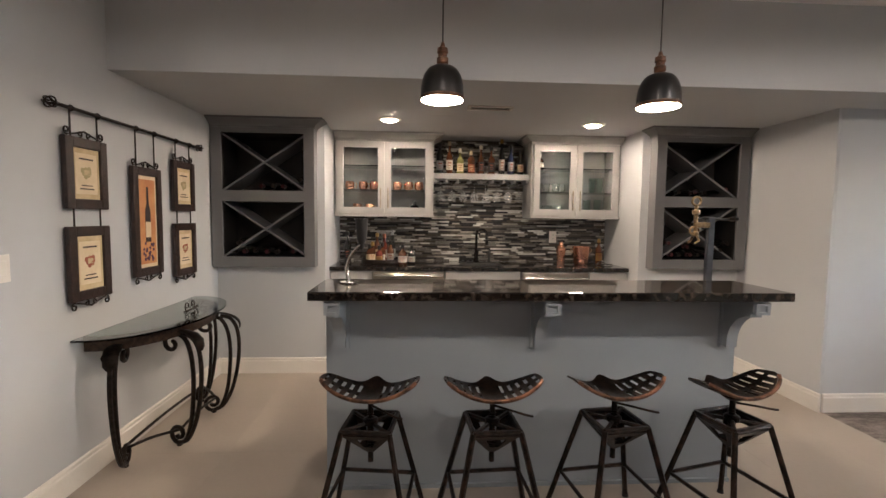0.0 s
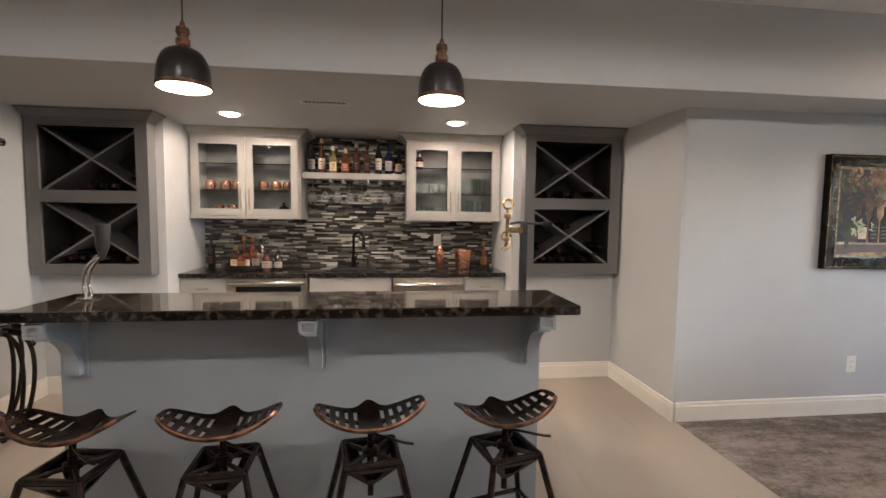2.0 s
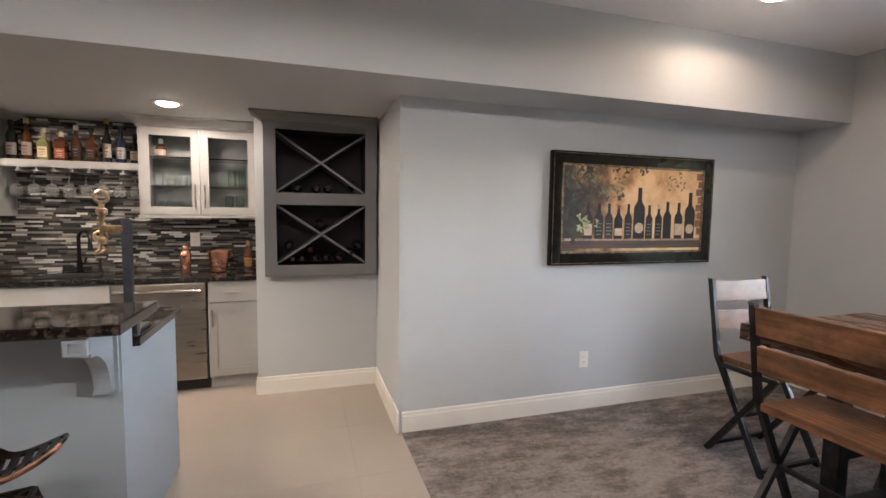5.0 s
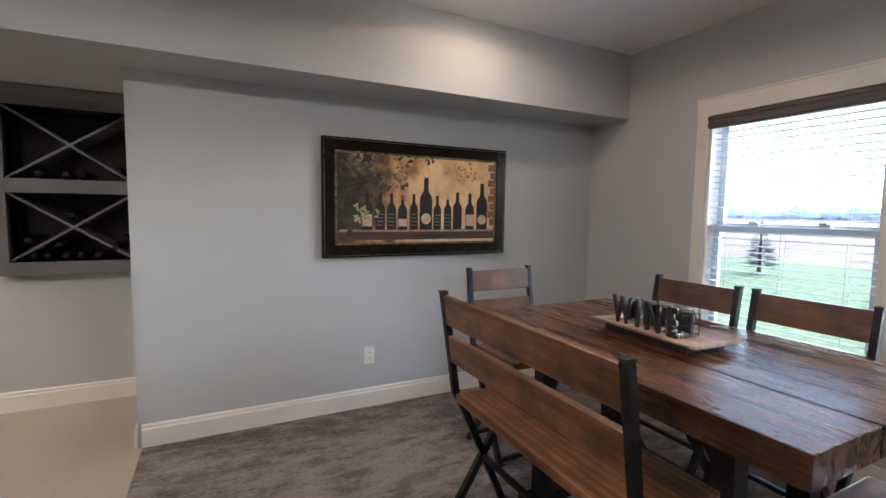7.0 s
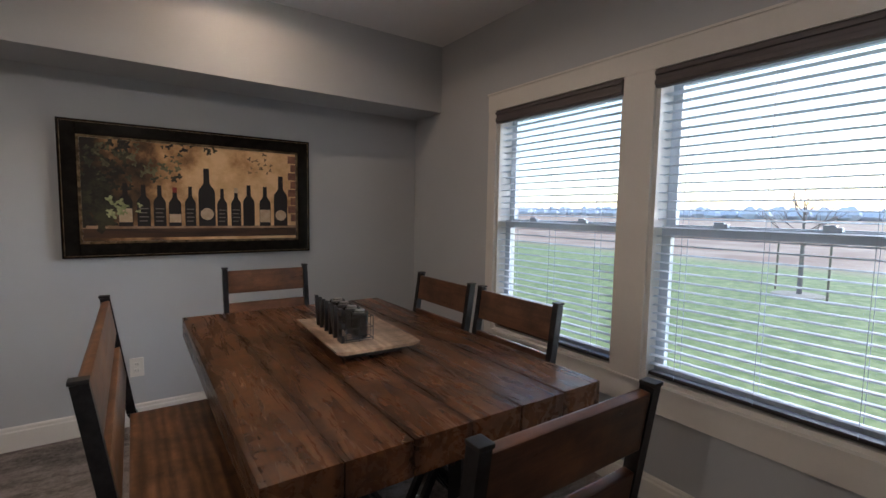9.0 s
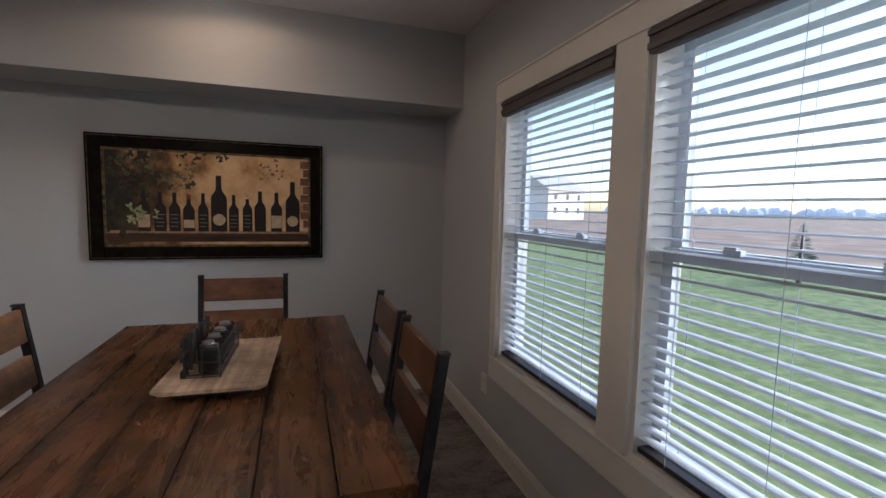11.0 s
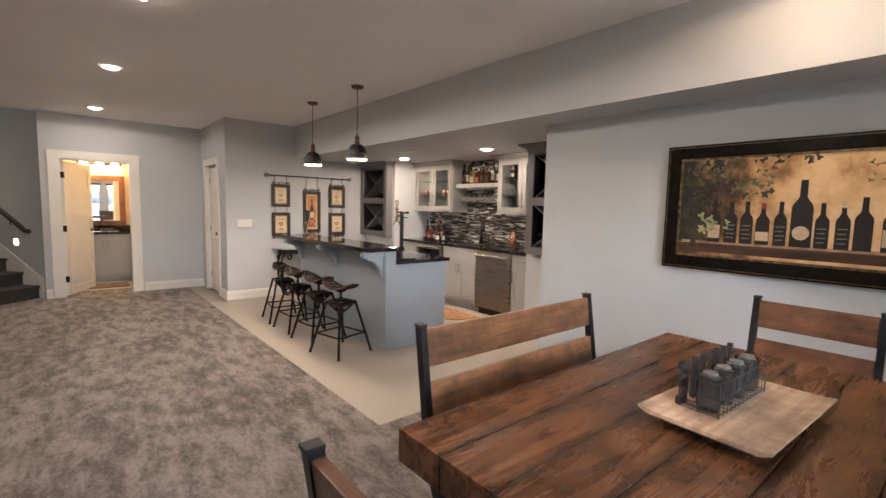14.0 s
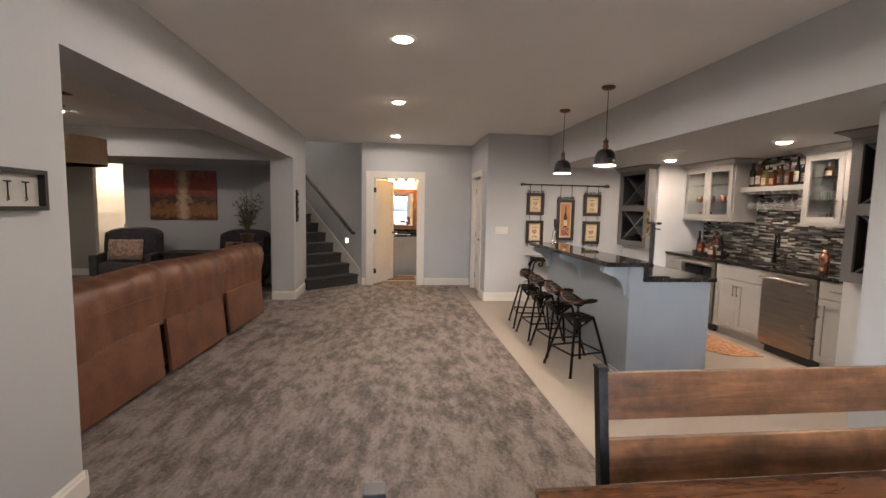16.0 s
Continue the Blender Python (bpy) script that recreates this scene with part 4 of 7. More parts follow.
def pendant(x, y):
    p = thing("pendant_lamp", pose(x, y, 0.014), "black dome pendant lamp with copper neck, lit", "pendant lamp", "pendants over the bar")
    bm = bmesh.new()
    lathe(bm, [(0.0, CEIL - 0.044), (0.03, CEIL - 0.044), (0.055, CEIL - 0.036), (0.062, CEIL - 0.024), (0.062, CEIL - 0.0142), (0, CEIL - 0.0142)], 24)
    part("canopy", bm, COPPERIRON, p, "bronze ceiling canopy", smooth=True)
    part("cord", tube(bmesh.new(), [(0, 0, 2.13), (0, 0, CEIL - 0.03)], 0.0035, 8), BLACK, p)
    bm = bmesh.new()
    lathe(bm, [(0.0, 2.15), (0.008, 2.15), (0.012, 2.13), (0.024, 2.125), (0.026, 2.105), (0.021, 2.10), (0.021, 2.085), (0.027, 2.08), (0.027, 2.06), (0.022, 2.055), (0.03, 2.045), (0.0, 2.045)], 20)
    part("socket", bm, COPPERIRON, p, "copper lamp neck", smooth=True)
    prof = []
    for i in range(13):
        a = radians(90 * i / 12)
        prof.append((0.025 + 0.075 * math.sin(a) ** 0.8, 1.915 + 0.13 * math.cos(a) ** 0.9 if i < 12 else 1.915))
    inner = [(max(r - 0.004, 0.01), z - 0.004) for r, z in reversed(prof)]
    bm = bmesh.new()
    lathe(bm, prof + [(0.1, 1.903)], 32)
    part("shade", bm, PENDBLACK, p, "charcoal metal dome", smooth=True)
    bm = bmesh.new()
    lathe(bm, [(0.1005, 1.908), (0.1025, 1.906), (0.1025, 1.893), (0.1005, 1.89), (0.096, 1.892), (0.096, 1.906)], 32)
    part("rim", bm, COPPERIRON, p, "copper rim", smooth=True)
    bm = bmesh.new()
    lathe(bm, [(0.001, 1.893), (0.05, 1.893), (0.0955, 1.89), (0.0955, 1.9), (0.001, 1.902)], 28)
    part("diffuser", bm, LENS, p, "glowing diffuser", smooth=True)


for x, y in PENDANTS:
    pendant(x, y)


def ceiling_vent(m, w, d):
    v = thing("ceiling_vent", m, "white slotted ceiling air vent", "vent")
    part("frame", boxes((-w / 2, -d / 2, -0.008, w / 2, -d / 2 + 0.02, 0), (-w / 2, d / 2 - 0.02, -0.008, w / 2, d / 2, 0), (-w / 2, -d / 2 + 0.02, -0.008, -w / 2 + 0.02, d / 2 - 0.02, 0), (w / 2 - 0.02, -d / 2 + 0.02, -0.008, w / 2, d / 2 - 0.02, 0)), TRIM, v)
    # Black sheet stands in for the darkness of the duct behind the slats.
    part("backing", boxes((-w / 2 + 0.02, -d / 2 + 0.02, -0.0025, w / 2 - 0.02, d / 2 - 0.02, -0.0005)), BLACK, v)
    n = 12
    for i in range(n):
        x = -w / 2 + 0.03 + (w - 0.06) * i / (n - 1)
        part("slat", boxes((-0.0012, -d / 2 + 0.02, -0.006, 0.0012, d / 2 - 0.02, 0.004)), TRIM, v, at=pose(x, 0, -0.002, 0, 35, 0))


ceiling_vent(pose(2.90, 4.55, SOFF), 0.32, 0.11)
ceiling_vent(pose(3.4, -1.6, CEIL), 0.34, 0.16)


# ---- stools ----
def stool_seat():
    bm = bmesh.new()
    nu, nv = 60, 16
    g = {}
    for i in range(nu + 1):
        for j in range(nv + 1):
            u, v = -1 + 2 * i / nu, -1 + 2 * j / nv
            half = math.sqrt(max(1 - abs(u) ** 2.6, 0.0))
            y = v * (0.026 + 0.078 * half)
            if v > 0:
                y += 0.03 * math.exp(-(u / 0.16) ** 2) * v * v
            z = 0.068 * abs(u) ** 2.1 - 0.004 * v + 0.026 * math.exp(-(u / 0.22) ** 2) * max(v, 0) ** 2 - 0.014 * (1 - abs(u)) * (1 - v * v)
            g[i, j] = bm.verts.new((0.205 * u, y, 0.63 + z))
    for i in range(nu):
        for j in range(nv):
            u, v = -1 + 2 * (i + 0.5) / nu, -1 + 2 * (j + 0.5) / nv
            slot = (i % 5 in (1, 2)) and (-0.72 < v < -0.14 or 0.14 < v < 0.76) and 0.16 < abs(u) < 0.93
            if not slot:
                bm.faces.new((g[i, j], g[i + 1, j], g[i + 1, j + 1], g[i, j + 1]))
    bmesh.ops.delete(bm, geom=[v for v in bm.verts if not v.link_faces], context="VERTS")
    bmesh.ops.recalc_face_normals(bm, faces=bm.faces)
    bmesh.ops.solidify(bm, geom=list(bm.faces), thickness=0.007)
    return bm


def bar_stool(m):
    s = thing("bar_stool", m, "black iron bar stool with a slotted tractor seat", "stool", "stools at the bar")
    seat = part("seat", stool_seat(), STOOLIRON, s, "slotted cast iron tractor seat", smooth=True)
    rim = []
    for i in range(25):
        u = -0.96 + 1.92 * i / 24
        half = math.sqrt(max(1 - abs(u) ** 2.6, 0.0))
        rim.append((0.205 * u, -(0.026 + 0.078 * half), 0.628 + 0.068 * abs(u) ** 2.1 + 0.004))
    part("rim", tube(bmesh.new(), rim, 0.0085, 8), COPPERIRON, seat, "worn copper-toned rim", smooth=True)
    bm = bmesh.new()
    tube(bm, [(0, 0, 0.33), (0, 0, 0.612)], 0.012, 10)
    for k in range(14):
        lathe(bm, [(0.012, 0), (0.0155, 0.003), (0.012, 0.006)], 10, pose(0, 0, 0.40 + 0.011 * k))
    lathe(bm, [(0.03, 0.59), (0.05, 0.605), (0.05, 0.611), (0.02, 0.613)], 16)
    part("screw", bm, STOOLIRON, s, smooth=True)
    bm = bmesh.new()
    a, z = 0.098, 0.50
    for p, q in (((-a, -a), (a, -a)), ((a, -a), (a, a)), ((a, a), (-a, a)), ((-a, a), (-a, -a))):
        tube(bm, [(*p, z), (*q, z)], 0.011, 6)
    tube(bm, [(-a, -a, z), (a, a, z)], 0.009, 6)
    tube(bm, [(-a, a, z - 0.002), (a, -a, z - 0.002)], 0.009, 6)
    lathe(bm, [(0.02, 0.49), (0.032, 0.495), (0.032, 0.515), (0.02, 0.52)], 14)
    part("top_frame", bm, STOOLIRON, s)
    bm = bmesh.new()
    for p, q in (((-a, -a), (a, -a)), ((a, -a), (a, a)), ((a, a), (-a, a)), ((-a, a), (-a, -a))):
        t = [bm.verts.new((*p, z - 0.012)), bm.verts.new((*q, z - 0.012)), bm.verts.new((q[0] * 0.12, q[1] * 0.12, z - 0.12)), bm.verts.new((p[0] * 0.12, p[1] * 0.12, z - 0.12))]
        c = [bm.verts.new((p[0] * 0.62 + q[0] * 0.18, p[1] * 0.62 + q[1] * 0.18, z - 0.035)), bm.verts.new((q[0] * 0.62 + p[0] * 0.18, q[1] * 0.62 + p[1] * 0.18, z - 0.035)), bm.verts.new((q[0] * 0.3 + p[0] * 0.1, q[1] * 0.3 + p[1] * 0.1, z - 0.085)), bm.verts.new((p[0] * 0.3 + q[0] * 0.1, p[1] * 0.3 + q[1] * 0.1, z - 0.085))]
        for i in range(4):
            j = (i + 1) % 4
            bm.faces.new((t[i], t[j], c[j], c[i]))
    bmesh.ops.recalc_face_normals(bm, faces=bm.faces)
    bmesh.ops.solidify(bm, geom=list(bm.faces), thickness=0.005)
    part("hopper_bracket", bm, STOOLIRON, s)
    b = 0.205
    for sx in (-1, 1):
        for sy in (-1, 1):
            bm = bmesh.new()
            tube(bm, [(sx * a, sy * a, z), (sx * b, sy * b, 0.012)], 0.0125, 6)
            leg = part("leg", bm, STOOLIRON, s)
            part("foot_pad", lathe(bmesh.new(), [(0.012, 0), (0.016, 0.002), (0.014, 0.018), (0.008, 0.022)], 10, pose(sx * b, sy * b, 0)), BLACK, leg)
    c = a + (b - a) * 0.62
    for k, (p, q) in enumerate((((-c, -c), (c, -c)), ((c, -c), (c, c)), ((c, c), (-c, c)), ((-c, c), (-c, -c)))):
        part("rung", tube(bmesh.new(), [(*p, 0.19), (*q, 0.19)], 0.009, 6), STOOLIRON, s)
    part("lever", tube(bmesh.new(), arc_pts([(0, 0, 0.575), (0.06, -0.05, 0.573), (0.12, -0.085, 0.565), (0.15, -0.09, 0.56)]), 0.005, 6), STOOLIRON, s)
    return s


st = bar_stool(pose(2.20, 3.165, 0, 0, 0, -7))
copy_thing(st, pose(2.715, 3.15, 0, 0, 0, 3))
copy_thing(st, pose(3.25, 3.16, 0, 0, 0, 7))
copy_thing(st, pose(3.775, 3.15, 0, 0, 0, 14))

# ---- wall prints on a rod ----
PRINTFRAME = surf("dark_carved_frame", (0.035, 0.018, 0.014), (0.014, 0.008, 0.007), 30, 0.45, bump=0.5, grain=150)
PARCH = surf("parchment", (0.60, 0.47, 0.28), (0.48, 0.36, 0.20), 9, 0.7)
CREAM = surf("cream_label_paper", (0.72, 0.60, 0.42), (0.64, 0.52, 0.34), 14, 0.7)
RUST = surf("rust_red_print", (0.40, 0.13, 0.07), (0.30, 0.09, 0.05), 20, 0.7)
OLIVE = surf("olive_print", (0.42, 0.35, 0.18), (0.34, 0.28, 0.14), 20, 0.7)
ORANGE = surf("amber_print_ground", (0.58, 0.30, 0.12), (0.50, 0.20, 0.08), 8, 0.7)
INK = surf("dark_print_ink", (0.04, 0.025, 0.025), (0.025, 0.015, 0.015), 20, 0.7)
GRAPE = surf("grape_print", (0.12, 0.05, 0.09), (0.06, 0.02, 0.05), 40, 0.7)


def curl_pair(bm, y, z, up, w):
    """Mirrored wire scrolls above or below a frame, in the wall plane."""
    for sgn in (-1, 1):
        pts = arc_pts([(0, y, z + up * 0.035), (0, y + sgn * w * 0.25, z + up * 0.018), (0, y + sgn * w * 0.5, z + up * 0.006)])
        tube(bm, pts, 0.0045, 6)
        tube(bm, spiral((0, y + sgn * w * 0.5, z + up * 0.026), 0.02, 0.006, -90 * up, -90 * up + sgn * up * 400, (0, 1, 0), (0, 0, 1), 16), 0.0044, 6)
        tube(bm, spiral((0, y + sgn * w * 0.13, z + up * 0.018), 0.016, 0.005, -90 * up, -90 * up - sgn * up * 380, (0, 1, 0), (0, 0, 1), 14), 0.004, 6)
    return bm


rod_z = 1.865
rack = thing("wall_rod", pose(XL + 0.035, 0, 0), "black iron wall rod with scroll finials", "rod")
bm = bmesh.new()
tube(bm, [(0, 3.50, rod_z), (0, 4.83, rod_z)], 0.009, 10)
part("rod", bm, IRON, rack, smooth=True)
for y, sg in ((3.50, -1), (4.83, 1)):
    bm = bmesh.new()
    for k in range(3):
        a = math.pi * k / 3
        tube(bm, [Vector((0.026 * math.cos(t) * math.cos(a), y + sg * 0.03 + 0.03 * math.sin(t), rod_z + 0.026 * math.cos(t) * math.sin(a))) for t in [2 * math.pi * i / 16 for i in range(17)]], 0.004, 6)
    tube(bm, [(0, y, rod_z), (-0.035, y, rod_z)], 0.006, 6)
    part("finial", bm, IRON, rack, smooth=True)


def print_frame(y0, y1, z0, z1, hang_to, kind):
    f = thing("hanging_print", pose(XL + 0.024, 0, 0), {"label": "dark framed vintage wine label print", "bottle": "tall dark framed print of a wine bottle"}[kind], "picture", "wine prints on the rod")
    b = 0.05
    part("frame", boxes((-0.012, y0, z0, 0.014, y0 + b, z1), (-0.012, y1 - b, z0, 0.014, y1, z1), (-0.012, y0 + b, z0, 0.0135, y1 - b, z0 + b), (-0.012, y0 + b, z1 - b, 0.0135, y1 - b, z1), bevel=0.006), PRINTFRAME, f)
    art = part("print", boxes((-0.008, y0 + b - 0.002, z0 + b - 0.002, 0.002, y1 - b + 0.002, z1 - b + 0.002)), PARCH if kind == "label" else CREAM, f, "aged printed paper")
    ym, zm, w, h = (y0 + y1) / 2, (z0 + z1) / 2, y1 - y0 - 2 * b, z1 - z0 - 2 * b
    if kind == "label":
        part("label_field", boxes((0.002, ym - w * 0.40, zm - h * 0.40, 0.004, ym + w * 0.40, zm + h * 0.40)), CREAM, art)
        bm = bmesh.new()
        for k in range(7):
            a = k * 0.9
            r_ = w * (0.16 if k % 2 else 0.11)
            lathe(bm, [(w * 0.075, 0), (w * 0.06, 0.001)], 10, pose(0.004 + 0.0001 * k, ym + r_ * math.cos(a), zm + h * 0.03 + r_ * 0.7 * math.sin(a), 0, 90, 0))
        part("crest", bm, OLIVE if z0 > 1.35 else RUST, art)
        part("crest_panel", boxes((0.0046, ym - w * 0.10, zm - h * 0.02, 0.0056, ym + w * 0.10, zm + h * 0.08)), PARCH, art)
        for half_w, za, zb in ((0.26, 0.28, 0.31), (0.2, -0.24, -0.22), (0.26, -0.31, -0.285)):
            part("text_bar", boxes((0.004, ym - w * half_w, zm + h * za, 0.005, ym + w * half_w, zm + h * zb)), INK, art)
    else:
        part("picture_field", boxes((0.002, ym - w * 0.42, zm - h * 0.46, 0.004, ym + w * 0.42, zm + h * 0.46)), ORANGE, art)
        bw, bz = w * 0.14, zm - h * 0.22
        prof = [(-bw, bz), (-bw, bz + h * 0.34), (-bw * 0.4, bz + h * 0.42), (-bw * 0.36, bz + h * 0.60), (bw * 0.36, bz + h * 0.60), (bw * 0.4, bz + h * 0.42), (bw, bz + h * 0.34), (bw, bz)]
        part("bottle_shape", prism(bmesh.new(), [(ym + a, z) for a, z in prof], "x", 0.004, 0.0055), INK, art)
        part("bottle_label", boxes((0.0055, ym - bw, bz + h * 0.05, 0.0065, ym + bw, bz + h * 0.22)), CREAM, art)
        bm = bmesh.new()
        rnd = random.Random(4)
        for k in range(26):
            lathe(bm, [(w * 0.055, 0), (w * 0.05, 0.001), (0.001, 0.0016)], 8, pose(0.0042 + 0.0001 * k, ym + rnd.uniform(-0.3, 0.3) * w, zm - h * 0.31 + rnd.uniform(-0.12, 0.09) * h, 0, 90, 0))
        part("grapes", bm, GRAPE, art)
    if hang_to:
        for sgn in (-1, 1):
            bm = bmesh.new()
            yy = ym + sgn * (y1 - y0) * 0.32
            tube(bm, [(0.0, yy, z1), (0.0, yy, hang_to + 0.008)], 0.0042, 6)
            if hang_to > 1.8:
                tube(bm, spiral((0.006, yy, hang_to), 0.013, 0.013, -120, 200, (1, 0, 0), (0, 0, 1), 12), 0.0042, 6)
            part("hanger", bm, IRON, f, "black wire hanger", smooth=True)
    if hang_to > 1.8:
        part("scrollwork", curl_pair(bmesh.new(), ym, z1, 1, (y1 - y0) * 0.8), IRON, f, "black wire scrollwork", smooth=True)
    if z0 < 1.2:
        part("scrollwork", curl_pair(bmesh.new(), ym, z0, -1, (y1 - y0) * 0.8), IRON, f, "black wire scrollwork", smooth=True)
    return f


for ya, yb in ((3.545, 3.83), (4.485, 4.775)):
    print_frame(ya, yb, 1.385, 1.735, rod_z, "label")
    print_frame(ya, yb, 0.93, 1.30, 1.385, "label")
print_frame(4.045, 4.335, 0.985, 1.645, rod_z, "bottle")

# ---- console table ----
cons = thing("console_table", pose(XL, 4.17, 0), "half-round wrought iron console with a glass top", "table")
HL, DP, TZC = 0.62, 0.40, 0.735


def half_moon(s, n=28):
    return [(0.012, -HL * s)] + [(0.012 + DP * s * math.sin(math.pi * i / n) ** 0.85, -HL * s * math.cos(math.pi * i / n)) for i in range(1, n)] + [(0.012, HL * s)]


TGLASS = glass("smoky_table_glass", (0.62, 0.70, 0.68), 0.0, 1.45)
part("glass_top", prism(bmesh.new(), half_moon(1.0), "z", TZC, TZC + 0.01), TGLASS, cons, "clear tempered glass top")
bm = bmesh.new()
outer, inner_ = half_moon(0.86), half_moon(0.83)
lo, hi = TZC - 0.07, TZC - 0.002
rings = [[bm.verts.new((x, y, z)) for x, y in o] for o, z in ((outer, lo), (outer, hi), (inner_, hi), (inner_, lo))]
for k in range(4):
    a, b = rings[k], rings[(k + 1) % 4]
    for i in range(len(a) - 1):
        bm.faces.new((a[i], a[i + 1], b[i + 1], b[i]))
part("apron", bm, surf("carved_bronze_apron", (0.06, 0.035, 0.022), (0.018, 0.011, 0.008), 45, 0.5, metal=0.5, bump=0.9, grain=60), cons, "carved dark bronze apron")


def console_leg(px, py, ox, oy):
    """Two slim rods bowing out from a leafed knee to a scrolled foot; the foot stands at (px, py) and the bow runs along (ox, oy)."""
    def at(o, z, w=0.0):
        return (px + ox * o - oy * w, py + oy * o + ox * w, z)
    bm = bmesh.new()
    for off in (0.0, -0.062):
        tube(bm, arc_pts([at(0.02 + off, 0.672), at(0.085 + off, 0.65), at(0.125 + off, 0.57), at(0.135 + off * 0.9, 0.44), at(0.12 + off * 0.75, 0.29), at(0.085 + off * 0.5, 0.15), at(0.03 + off * 0.2, 0.045), at(-0.03, 0.018)]), 0.0125, 8)
    tube(bm, spiral(at(-0.035, 0.072), 0.056, 0.016, -90, 330, (-ox, -oy, 0), (0, 0, 1), 30), 0.0125, 8)
    tube(bm, spiral(at(-0.065, 0.610), 0.060, 0.016, 60, 430, (ox, oy, 0), (0, 0, 1), 26), 0.0125, 8)
    lathe(bm, [(0.014, 0), (0.016, 0.004), (0.012, 0.012), (0.008, 0.02)], 10, pose(*at(-0.03, 0)))
    leg = part("leg", bm, IRON, cons, "scrolled iron leg", smooth=True)
    leaf = bmesh.new()
    rows = []
    for i in range(9):
        f = i / 8
        o, z = 0.0 + 0.150 * math.sin(f * 1.75), 0.695 - 0.115 * f ** 1.7
        half = 0.036 * math.sin(math.pi * (0.18 + 0.72 * f)) + 0.006 * (i % 2)
        rows.append([leaf.verts.new(at(o - 0.010 * abs(k) ** 1.5, z + 0.008 - 0.006 * abs(k), half * k)) for k in (-1, -0.5, 0, 0.5, 1)])
    for a, b in zip(rows, rows[1:]):
        for i in range(4):
            leaf.faces.new((a[i], a[i + 1], b[i + 1], b[i]))
    bmesh.ops.solidify(leaf, geom=list(leaf.faces), thickness=0.010)
    part("acanthus_leaf", leaf, IRON, leg, "cast leaf on the knee", smooth=True)
    return leg


FEET = ((0.135, -0.46, 0.25, -1.0), (0.325, -0.215, 1.0, -0.30), (0.325, 0.255, 1.0, 0.30), (0.135, 0.46, 0.25, 1.0))
for px, py, ox, oy in FEET:
    ln = math.hypot(ox, oy)
    console_leg(px, py, ox / ln, oy / ln)
for a, b in ((0, 3), (0, 1), (3, 2), (1, 2)):
    p, q = FEET[a], FEET[b]
    part("stretcher", tube(bmesh.new(), arc_pts([(p[0] - 0.02, p[1], 0.10), ((p[0] + q[0]) / 2 - 0.02, (p[1] + q[1]) / 2, 0.115), (q[0] - 0.02, q[1], 0.10)]), 0.0085, 8), IRON, cons, "bent iron stretcher", smooth=True)
orn = thing("scroll_stand", pose(XL + 0.22, 4.28, TZC + 0.0105), "small black iron scroll stand on the glass", "ornament")
bm = bmesh.new()
for sgn in (-1, 1):
    tube(bm, spiral((0, sgn * 0.035, 0.032), 0.03, 0.008, -90, -90 + sgn * 420, (0, 1, 0), (0, 0, 1), 18), 0.004, 6)
    tube(bm, arc_pts([(0.0, sgn * 0.075, 0.004), (0.03, sgn * 0.04, 0.012), (0.05, 0.0, 0.035)]), 0.004, 6)
tube(bm, [(0, -0.08, 0.004), (0, 0.08, 0.004)], 0.004, 6)
part("scrolls", bm, IRON, orn, smooth=True)

# ---- the wine painting ----
pic = thing("wine_painting", pose(0, YP, 0), "large dark framed painting of a row of wine bottles", "painting")
X0, X1, Z0, Z1 = 6.33, 7.75, 1.07, 1.868
PBLACK = surf("black_gilt_frame", (0.012, 0.010, 0.008), (0.006, 0.005, 0.004), 20, 0.2, bump=0.05, grain=90)
PBLACK.node_tree.nodes["Principled BSDF"].inputs["Specular IOR Level"].default_value = 0.15
GILT = surf("antique_gilt", (0.26, 0.18, 0.10), (0.06, 0.042, 0.025), 30, 0.35, metal=0.8)
b = 0.085
fr = part("frame", boxes((X0, -0.042, Z0, X0 + b, -0.001, Z1), (X1 - b, -0.042, Z0, X1, -0.001, Z1), (X0 + b, -0.0415, Z0, X1 - b, -0.001, Z0 + b), (X0 + b, -0.0415, Z1 - b, X1 - b, -0.001, Z1), bevel=0.008), PBLACK, pic)
part("gilt_bead", boxes((X0 + 0.012, -0.045, Z0 + 0.012, X0 + 0.016, -0.04, Z1 - 0.012), (X1 - 0.016, -0.045, Z0 + 0.012, X1 - 0.012, -0.04, Z1 - 0.012), (X0 + 0.016, -0.045, Z0 + 0.012, X1 - 0.016, -0.04, Z0 + 0.016), (X0 + 0.016, -0.045, Z1 - 0.016, X1 - 0.016, -0.04, Z1 - 0.012)), GILT, fr, "worn gilt bead")
part("gilt_fillet", boxes((X0 + b, -0.036, Z0 + b, X0 + b + 0.014, -0.02, Z1 - b), (X1 - b - 0.014, -0.036, Z0 + b, X1 - b, -0.02, Z1 - b), (X0 + b + 0.014, -0.036, Z0 + b, X1 - b - 0.014, -0.02, Z0 + b + 0.014), (X0 + b + 0.014, -0.036, Z1 - b - 0.014, X1 - b - 0.014, -0.02, Z1 - b)), GILT, fr, "gilt inner fillet")


